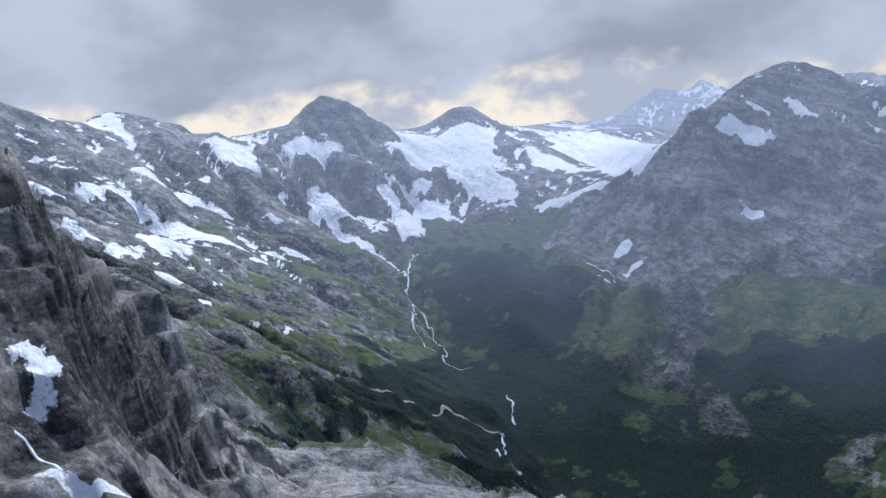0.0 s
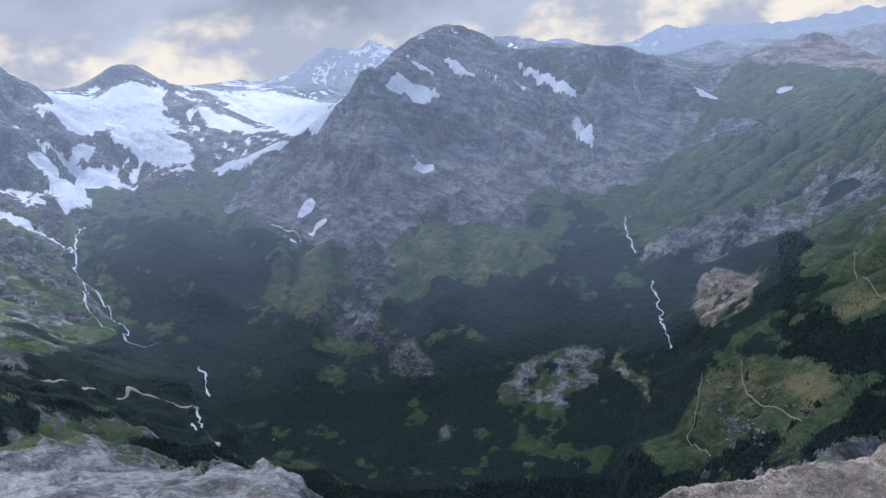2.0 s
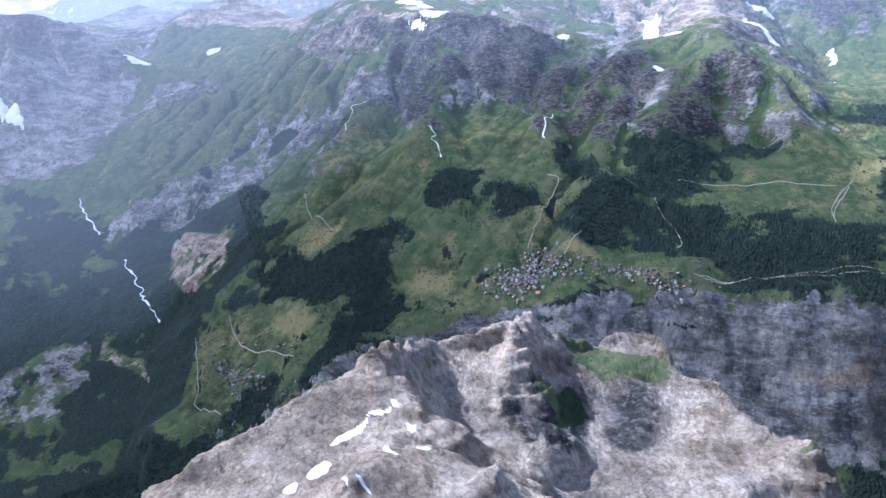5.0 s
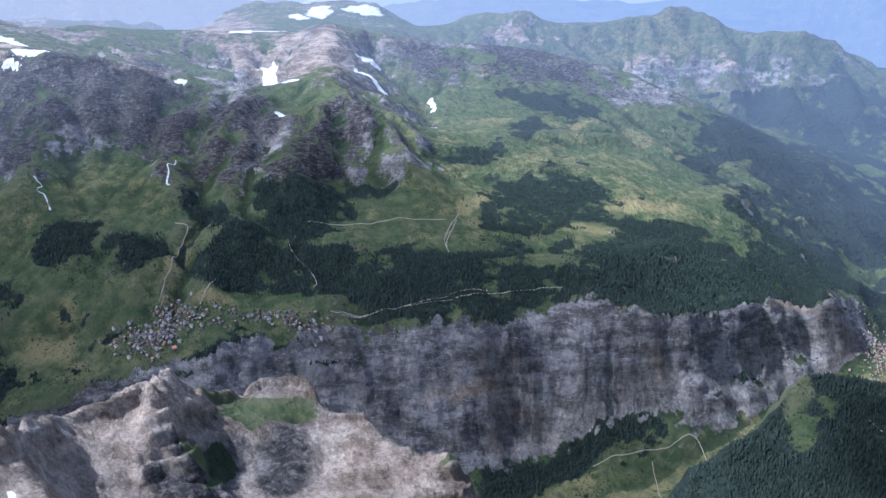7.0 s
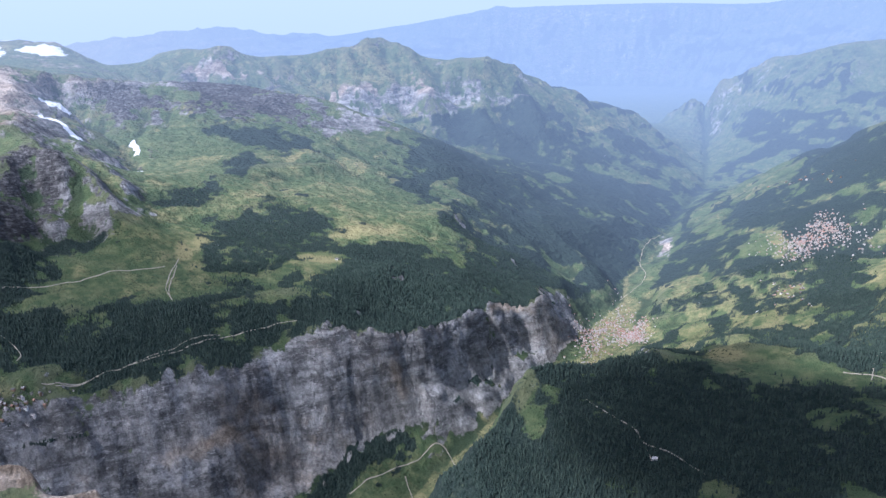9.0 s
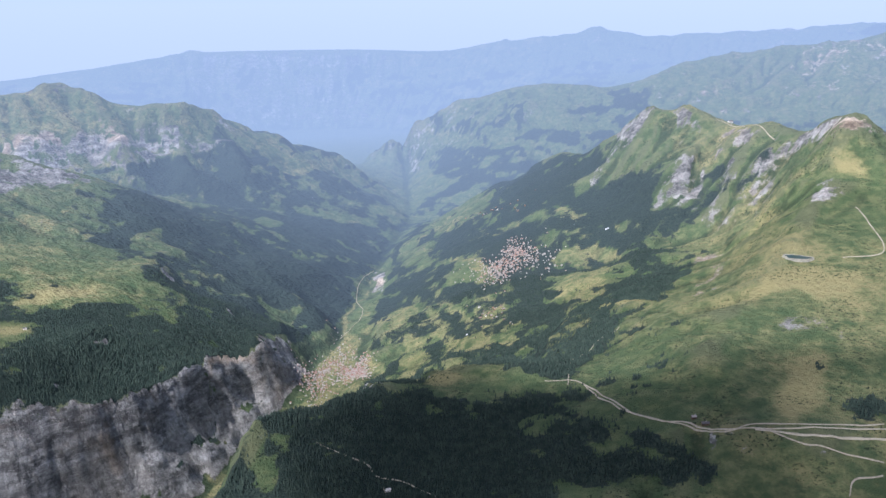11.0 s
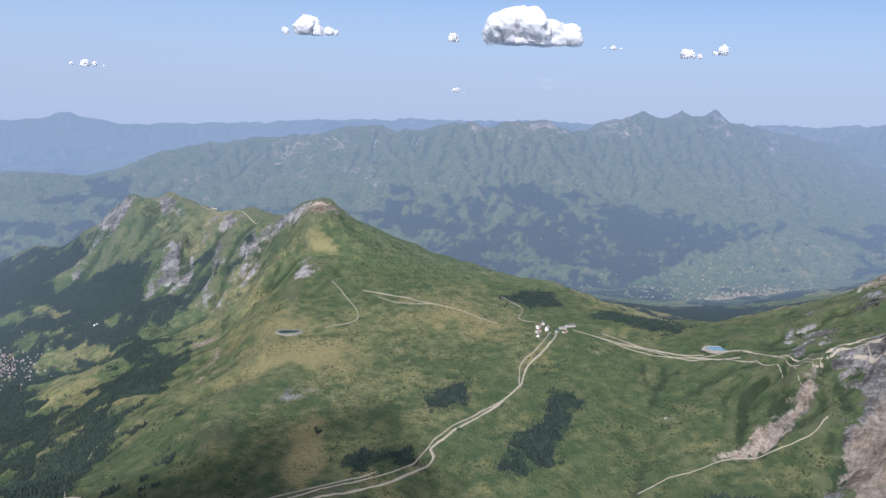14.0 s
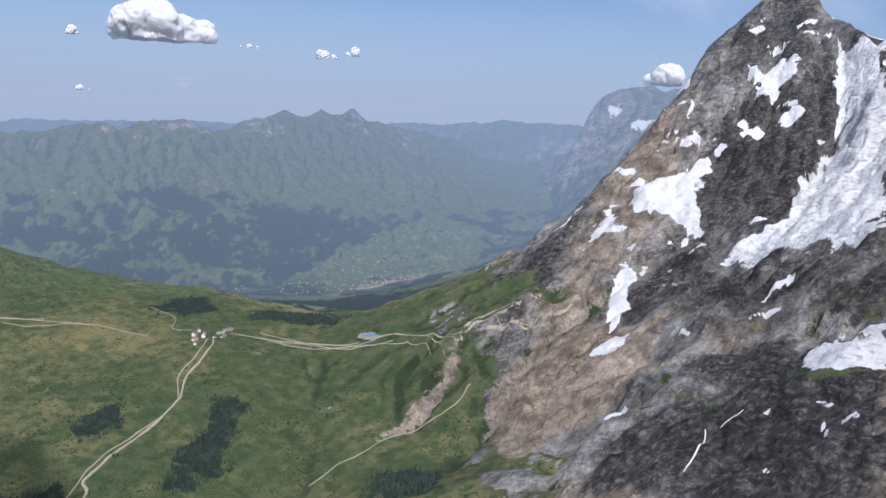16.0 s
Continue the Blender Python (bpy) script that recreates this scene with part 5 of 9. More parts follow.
ROCK_PATCHES = {
    "north_west": [(-6.53, 2.6, 0.78, -0.025, 0.46, -0.34), (-7.13, 2.13, 0.49, 0.16, 0.31, -0.19), (-5.09, 1.55, 0.72, -0.03, 0.15, -0.19), (-4.79, 2.06, 0.18, 0.025, -0.02, -0.11), (-6.39, 3.67, 0.25, 0.17, 0.16, -0.16), (-5.97, 4.46, 0.5, 0.37, 0.22, -0.22), (-5.12, 4.88, 0.14, 0.28, 0.085, -0.11), (-6.42, 6.53, 0.66, 0.12, 0.031, -0.033), (-5.92, 6.81, 0.13, 0.038, -0.0028, -0.13), (-5.36, 7.38, 0.41, 0.37, 0.046, -0.082)],
    "gorge": [(-5.72, -1.31, -0.014, 0.29, 0.13, 0.036), (-5.11, -1.31, -0.057, 0.17, 0.15, 0.051), (-5.81, -1.88, -0.024, 0.16, 0.085, 0.034), (-4.39, -3.62, 0.15, 0.29, 0.11, -0.046), (-4.23, -3.11, 0.11, 0.19, 0.069, -0.029), (-4.5, -2.14, -0.19, 0.22, 0.16, 0.085), (-4.57, -1.76, 0.15, 0.14, 0.031, -0.016), (-4.1, -2.09, 0.06, 0.13, 0.087, -0.0066), (-5.15, -3.97, 0.036, 0.17, 0.14, -0.0045), (-3.78, -2.63, 0.086, 0.13, 0.05, -0.0096), (-5.51, -4.37, 0.095, 0.16, 0.07, -0.086), (-6.07, -3.41, 0.0034, 0.23, 0.06, 0.0061)],
    "terrace": [(-3.33, 0.678, 0.13, 0.4, 0.021, -0.011), (-3.23, 1.31, 0.082, 0.19, 0.028, -0.023), (-2.99, 1.45, 0.11, 0.27, 0.052, -0.017), (-2.84, 1.44, 0.11, 0.18, 0.069, -0.01), (-4.15, 0.433, -0.0066, 0.063, 0.032, 0.005), (-5.77, 0.763, 0.19, 0.3, 0.4, -0.18), (-4.77, 1.34, 0.13, 0.033, 0.026, -0.13), (-4.58, 1.7, -0.032, 0.2, 0.12, -0.041)],
    "foothill": [(-0.245, 5.71, 0.16, 0.013, 0.021, -0.11), (-0.0445, 4.38, 0.095, 0.13, 0.012, -0.18), (-2.73, 2.54, 0.11, 0.25, 0.021, -0.04), (-2.65, 3.49, 0.021, 0.33, 0.028, -0.046), (0.642, 4.61, 0.037, 0.072, 0.037, -0.075), (-3.44, 6.54, 0.13, 0.025, 0.019, -0.11), (-2.78, 6.33, 0.17, -0.31, -0.011, -0.077)],
    "pyramid": [(2.11, 1.48, -0.048, -0.23, -0.21, 0.0024), (2.05, 1.65, -0.17, -0.18, -0.11, 0.076), (2.47, 1.42, -0.24, -0.39, -0.16, -0.032), (2.14, 0.829, -0.01, -0.28, -0.15, -0.025), (1.44, 0.573, 0.021, -0.33, -0.14, -0.063), (1.8, 1.11, 0.098, -0.14, -0.1, -0.059), (1.68, 0.576, -0.15, -0.32, -0.2, -0.034), (2, 2.24, 0.26, 0.065, -0.00056, -0.038), (2.71, 1.99, -0.067, -0.04, -0.056, 0.056), (2.28, 2, -0.085, -0.047, -0.035, 0.033), (2.58, 0.996, 0.0056, -0.26, -0.13, -0.091), (1.64, 1.39, 0.011, -0.11, -0.049, -0.033)],
}
# pale tan rock; the pyramid's patches also paint its sunlit flank
TAN_PATCHES = {
    "near_ridge": [(-1.73, 0.0429, 0.066, 0.029, 0.069, -0.039), (-1.9, 0.657, 0.16, 0.098, 0.087, -0.098), (-2.06, 0.0947, 0.13, 0.072, 0.034, -0.0083), (-1.96, -0.11, -0.011, 0.022, 0.023, -0.016), (-1.72, -0.431, -0.12, 0.16, 0.025, 0.014)],
    "walls": [(-2.91, 1.68, 0.096, 0.27, 0.016, -0.0089), (-2.66, 2.53, 0.041, -0.00087, -0.0058, -0.033), (-2.92, 1.81, 0.0066, 0.028, 0.021, 0.012), (-2.63, 3.54, 0.065, 0.19, 0.011, -0.0098), (-6.62, 2.51, -0.022, 0.26, 0.35, -0.11), (-9.85, 3.8, 0.074, 0.88, 0.56, -0.24), (-7.42, 5.59, 0.41, 0.45, 0.06, -0.067), (-6.39, 6.4, 0.17, 0.41, 0.077, -0.075)],
    "north": [(0.763, 12.1, 1.2, -0.55, 0.019, -0.23), (-0.0339, 4.6, 0.093, 0.11, 0.017, -0.2), (0.697, 4.92, 0.084, -0.029, -0.018, -0.035), (-5.92, 6.93, 0.16, -0.091, -0.025, -0.082), (-2.7, 6.17, 0.098, -0.1, -0.04, -0.023)],
    "pyramid": [(2.23, 1.75, -0.041, -0.16, -0.15, 0.058), (3.56, 2.22, -0.59, -0.12, 0.17, 0.26), (2.73, 2.03, -0.19, -0.026, -0.0059, 0.16), (2.57, 1.51, 0.059, -0.062, -0.041, -0.078), (2.92, 2.06, -0.13, -0.2, 0.0021, 0.11), (2, 2.24, 0.25, 0.063, -0.00056, -0.038), (3.56, 1.23, -0.12, -0.16, -0.065, -0.039), (3.16, 2.28, -0.082, 0.0046, 0.036, 0.076), (4.05, 2.42, -0.13, -0.28, -0.097, -0.1)],
}
DRY_PATCHES = {
    "lauberhorn": [(0.4, 3.41, 0.23, -0.071, -0.028, -0.15), (0.217, 3.43, 0.14, 0.067, 0.0039, -0.087), (-0.524, 3.85, 0.13, -0.16, 0.0052, -0.059), (1.01, 3.57, 0.0097, -0.059, -0.025, -0.032), (0.182, 2.6, 0.079, 0.27, 0.055, -0.037), (0.692, 4.69, 0.039, -0.1, -0.053, -0.02), (-0.923, 4.61, -0.073, 0.017, -0.012, 0.051)],
    "terrace": [(-4.57, -0.52, -0.04, 0.11, 0.043, 0.014), (-3.87, 0.0136, 0.073, 0.1, 0.083, -0.018), (-3.98, 2.29, 0.1, -0.0043, 0.042, -0.069), (-3.75, 0.714, 0.035, 0.085, 0.029, -0.016), (-3.97, -0.68, 0.041, 0.12, 0.095, 0.015), (-4.12, 0.502, 0.028, 0.0081, 0.011, -0.025)],
    "north": [(-3.68, 3.46, 0.066, 0.2, 0.084, -0.091), (-3.51, 2.89, 0.081, 0.1, 0.045, -0.048), (-4.08, 2.44, 0.079, -0.08, -0.048, -0.019), (-2.52, 2.94, 0.0088, 0.038, 0.016, 0.00093), (-4.9, 3.94, -0.013, 0.072, 0.048, -0.024), (-1.19, 2.85, 0.064, 0.0072, 0.018, -0.048)],
}
# dark rock; the pyramid_foot patches also paint the cloud shade there
DARK_PATCHES = {
    "north_west": [(-5.92, 4.42, 0.64, 0.25, 0.34, -0.33), (-5.26, 1.56, 0.18, 0.23, 0.29, -0.29), (-4.87, 1.98, 0.2, 0.12, 0.14, -0.21), (-6.39, 3.67, 0.25, 0.17, 0.16, -0.16)],
    "near_wall": [(-0.456, -1.62, 0.006, 0.066, 0.083, 0.075), (-0.426, -1.36, -0.03, 0.023, 0.043, 0.014), (-0.606, -1.79, 0.015, 0.12, 0.096, 0.071), (-0.489, -1.3, -0.064, -0.011, 0.014, 0.016), (-0.603, -1.88, -0.021, 0.011, 0.091, 0.11), (-0.671, -1.78, -0.022, 0.025, 0.063, 0.048)],
    "pyramid_foot": [(1.76, 0.592, -0.25, -0.33, -0.073, -0.027), (1.43, 0.504, 0.019, -0.25, -0.083, -0.041), (2.44, 0.69, -0.024, -0.11, -0.077, 0.0099), (4.73, 2, 0.12, -0.11, -0.03, -0.14), (4.1, 1.51, 0.073, -0.091, -0.15, 0.051), (3.65, 1.55, 0.12, -0.17, -0.05, -0.068), (4.05, 1.8, 0.26, -0.1, -0.21, -0.14), (1.53, 0.9, -0.12, -0.17, -0.066, -0.026), (2.15, 0.923, 0.051, -0.16, -0.11, -0.063)],
    "west": [(-5.94, 0.761, 0.69, 0.27, 0.17, -0.12)],
}

# ---- areas with their own outlines (km east, north) ----
PASTURES = {
    "green_ridge": [(-0.347, 6.495), (0.594, 5.173), (0.87, 4.939), (1.265, 4.922), (1.155, 2.874), (0.761, 2.684), (0.585, 2.552), (0.026, 2.322), (-0.316, 2.437), (-0.625, 2.752), (-0.472, 3.396), (-0.29, 3.823), (-0.081, 4.4), (0.281, 5.049), (0.384, 5.468), (0.053, 5.746), (-0.159, 5.953), (-0.456, 5.988), (-0.842, 6.338)],
    "pass_meadow": [(1.142, 4.893), (2.056, 3.087), (2.141, 2.827), (2.297, 2.356), (2.808, 2.531), (3.016, 2.403), (2.653, 2.393), (2.309, 2.293), (2.265, 2.092), (2.248, 2.024), (2.019, 1.907), (1.874, 1.86), (1.787, 1.962), (1.512, 2.044), (1.297, 2.103), (0.442, 2.59)],
    "far_upper_slope": [(3.323, 11.984), (4.299, 11.707), (6.294, 11.381), (8.506, 11.335), (10.218, 10.773), (11.285, 9.835), (9.018, 9.215), (7.722, 9.558), (7.02, 9.941), (5.733, 10.407), (4.435, 10.552), (3.711, 11.011), (3.101, 11.299)],
}
WOODS = {
    "foothill_side": [(-2.04, 1.5), (-2.02, 2.5), (-1.85, 2.75), (-1.5, 2.62), (-1.66, 2.2), (-1.70, 1.5)],
    "cirque_bowl": [(-4.554, -6.036), (-5.042, -6.012), (-4.937, -5.149), (-4.833, -4.589), (-4.505, -4.496), (-4.186, -4.23), (-3.732, -3.935), (-3.506, -3.422), (-2.696, -2.621), (-2.946, -3.418), (-2.981, -3.647), (-3.568, -4.286), (-3.589, -4.672), (-3.715, -5.21), (-3.895, -5.659)],
    "cirque_west": [(-1.763, -3.323), (-2.554, -4.037), (-2.786, -3.938), (-2.994, -3.795), (-2.645, -3.364), (-1.686, -3.048)],
    "spur_low": [(-4.636, -3.513), (-5.068, -3.181), (-5.198, -2.511), (-5.137, -2.161), (-5.083, -1.948), (-4.666, -1.672), (-4.251, -1.578), (-3.794, -1.521), (-3.583, -1.602), (-2.522, -2.45), (-3.457, -3.299), (-4.108, -3.443)],
    "gorge_east": [(-5.239, -1.804), (-4.835, -1.454), (-4.633, -1.321), (-4.596, -1.033), (-4.551, -0.744), (-4.33, -0.42), (-4.065, -0.402), (-4.178, -0.549), (-4.355, -0.877), (-4.42, -1.147), (-4.385, -1.292), (-4.076, -1.367), (-3.542, -1.408), (-3.655, -1.505), (-4.144, -1.545), (-4.664, -1.533)],
    "gorge_west": [(-6.579, -2.931), (-6.377, -2.507), (-5.725, -2.131), (-5.31, -1.873), (-4.778, -1.668), (-4.424, -1.558), (-4.048, -1.598), (-4.243, -1.75), (-4.65, -1.955), (-4.781, -2.238), (-4.661, -2.425)],
    "below_meadow": [(-4.469, -0.41), (-4.546, -0.273), (-4.335, -0.03), (-4.165, 0.037), (-4.061, -0.132), (-3.811, -0.121), (-3.584, -0.213), (-3.642, -0.398), (-3.441, -0.464), (-3.806, -0.474), (-4.172, -0.683), (-4.348, -0.982), (-4.527, -1.094), (-4.788, -0.888), (-4.605, -0.681), (-4.403, -0.48)],
    "terrace_left": [(-4.011, 0.752), (-4.032, 0.913), (-3.913, 1.156), (-3.67, 1.184), (-3.586, 1.162), (-3.613, 1.037), (-3.739, 0.807), (-3.951, 0.671)],
    "terrace_right": [(-3.893, 1.248), (-3.778, 1.528), (-3.67, 1.897), (-3.529, 1.869), (-3.383, 2.021), (-3.218, 1.916), (-3.3, 1.553), (-3.407, 1.256), (-3.61, 1.213)],
    "cone_wood": [(-4.189, 1.203), (-4.336, 1.451), (-4.421, 1.741), (-4.194, 1.698), (-4.061, 1.453), (-4.074, 1.249)],
    "strip_one": [(-4.651, 0.076), (-4.734, 0.259), (-4.582, 0.43), (-4.354, 0.323), (-4.161, 0.19), (-4.523, 0.057)],
    "strip_two": [(-4.324, 0.382), (-4.283, 0.647), (-4.082, 0.624), (-4.024, 0.462), (-4.141, 0.37)],
    "cliff_top": [(-3.912, 1.251), (-3.735, 1.557), (-3.633, 1.882), (-3.346, 1.949), (-3.146, 2.294), (-3.401, 3.014), (-3.054, 3.164), (-2.91, 3.748), (-2.632, 3.88), (-2.681, 3.419), (-2.699, 2.973), (-2.675, 2.709), (-2.821, 2.449), (-3.049, 2.204), (-3.078, 1.938), (-3.007, 1.774), (-3.147, 1.477), (-3.296, 1.281), (-3.394, 1.206), (-3.338, 1.427), (-3.526, 1.147)],
    "alp_wood": [(-4.237, 2.579), (-4.212, 3.059), (-3.949, 3.216), (-3.594, 3.214), (-3.584, 2.823), (-3.433, 2.554), (-3.682, 2.359), (-3.758, 2.186)],
    "north_slope": [(-4.65, 4.86), (-4.77, 5.54), (-4.78, 6.96), (-4.1, 7.48), (-3.54, 7.86), (-3.22, 7.91), (-3.09, 6.96), (-2.98, 6.15), (-2.73, 5.47), (-2.77, 4.48), (-3.16, 4.82), (-3.37, 4.41), (-3.78, 4.7), (-4.18, 4.8)],
    "village_wood": [(-4.077, 0.696), (-4.181, 0.986), (-3.855, 1.167), (-3.526, 1.147), (-3.712, 0.844), (-3.825, 0.679)],
    "foothill": [(-1.692, 2.538), (-1.375, 2.608), (-1.192, 2.615), (-1.057, 2.61), (-0.95, 2.308), (-1.124, 2.22), (-1.216, 2.178), (-1.342, 2.24), (-1.521, 2.256), (-1.622, 2.193), (-1.663, 2.11), (-1.522, 1.89), (-1.666, 1.804), (-1.778, 1.79), (-1.783, 2.035), (-1.763, 2.263)],
    "cliff_foot": [(-2.621, 2.996), (-2.618, 3.281), (-2.554, 3.361), (-2.493, 3.056), (-2.522, 2.87)],
    "valley_west": [(-4.671, 6.139), (-4.602, 7.16), (-3.877, 7.71), (-3.275, 8.236), (-2.934, 7.423), (-2.942, 6.646), (-2.914, 5.925), (-2.632, 5.028), (-2.8, 4.542), (-2.617, 3.753), (-2.766, 3.249)],
    "valley_rim": [(-5.41, 7.32), (-5.02, 8.08), (-4.55, 7.86), (-4.18, 9.06), (-3.53, 8.98), (-3.93, 7.84), (-4.56, 7.18), (-4.78, 6.31)],
    "terrace_slope": [(-2.46, 9.84), (-1.3, 7.27), (-0.73, 6.71), (-0.94, 6.4), (-1.28, 6.39), (-0.93, 5.84), (-0.49, 5.83), (-0.37, 6.04), (-0.36, 5.62), (-0.39, 5.38), (-0.8, 5.44), (-1.02, 5.36), (-1.13, 5.69), (-1.72, 6.18), (-2.04, 6.7), (-1.98, 7.37)],
    "belt": [(-2.104, 5.096), (-1.606, 4.938), (-1.013, 4.66), (-0.584, 3.813), (-0.321, 3.919), (-0.097, 4.411), (-0.276, 3.845), (-0.479, 3.518), (-0.869, 4.141), (-1.229, 4.267), (-1.676, 4.75), (-2.046, 4.682), (-2.235, 4.55)],
    "belt_low": [(-1.193, 4.095), (-0.68, 3.586), (-0.498, 3.392), (-0.618, 3.003), (-0.649, 2.855), (-0.935, 2.926)],
    "foothill_north": [(-1.74, 2.408), (-1.679, 2.56), (-1.329, 2.607), (-1.242, 2.762), (-1.02, 2.63), (-0.856, 2.707), (-0.612, 2.555), (-0.469, 2.353), (-0.423, 2.259)],
    "pass_copse": [(0.75, 2.939), (0.929, 2.952), (0.898, 2.795), (0.721, 2.76)],
    "pass_scrub": [(0.321, 2.514), (0.601, 2.539), (0.561, 2.459), (0.317, 2.392)],
    "gully": [(1.046, 2.517), (1.191, 2.566), (1.346, 2.868), (1.415, 2.752), (1.189, 2.476), (0.983, 2.312), (0.868, 2.336)],
    "gully_side": [(1.346, 2.703), (1.459, 2.71), (1.392, 2.646), (1.335, 2.639)],
    "foot_scrub": [(1.477, 1.967), (1.707, 1.787), (1.509, 1.566), (1.389, 1.815)],
    "valley_forest": [(3.15, 9.77), (3.84, 9.45), (4.26, 8.92), (4.92, 8.62), (5.7, 8.01), (5.64, 6.72), (3.91, 9.22)],
    "pass_wood": [(1.566, 3.98), (1.938, 4.021), (1.853, 3.753), (1.621, 3.713)],
    "far_lower_slope": [(2.651, 10.217), (2.886, 10.949), (3.44, 10.669), (4.293, 10.24), (5.566, 10.116), (6.757, 9.574), (7.796, 8.956), (7.405, 8.252), (5.974, 8.477), (5.271, 8.483), (4.244, 9.19), (3.158, 9.923)],
    "far_slope": [(1.177, 11.043), (2.541, 10.336), (3.06, 10.178), (3.925, 10.368), (4.242, 10.12), (4.018, 9.459), (3.24, 9.833), (2.707, 10.127)],
    "edge_clump": [(-5.157, 3.535), (-5.11, 3.837), (-4.898, 3.766), (-4.73, 3.401), (-4.907, 3.335)],
    "alp_clump": [(-4.716, 2.803), (-4.849, 3.188), (-4.579, 3.074), (-4.46, 2.792), (-4.595, 2.542)],
    "alp_clump_two": [(-4.59, 3.545), (-4.555, 3.795), (-4.21, 3.574), (-4.104, 3.312)],
    "slope_clump": [(-3.521, 3.964), (-3.701, 4.597), (-3.38, 4.361), (-3.231, 3.89)],
    "terrace_wood": [(-3.004, 7.626), (-2.031, 6.646), (-1.171, 5.701), (-0.702, 5.316), (-0.296, 4.681), (-0.097, 4.401), (-0.29, 3.775), (-0.548, 3.347), (-0.658, 2.928), (-0.999, 2.938), (-1.682, 4.133), (-2.069, 4.633), (-2.289, 4.794), (-2.431, 5.402)],
    "ridge_west": [(-3.413, 8.033), (-3.232, 9.688), (-2.346, 10.367), (-1.274, 7.145), (-1.248, 6.211), (-1.459, 5.655), (-2.117, 6.126), (-2.8, 6.704)],
}
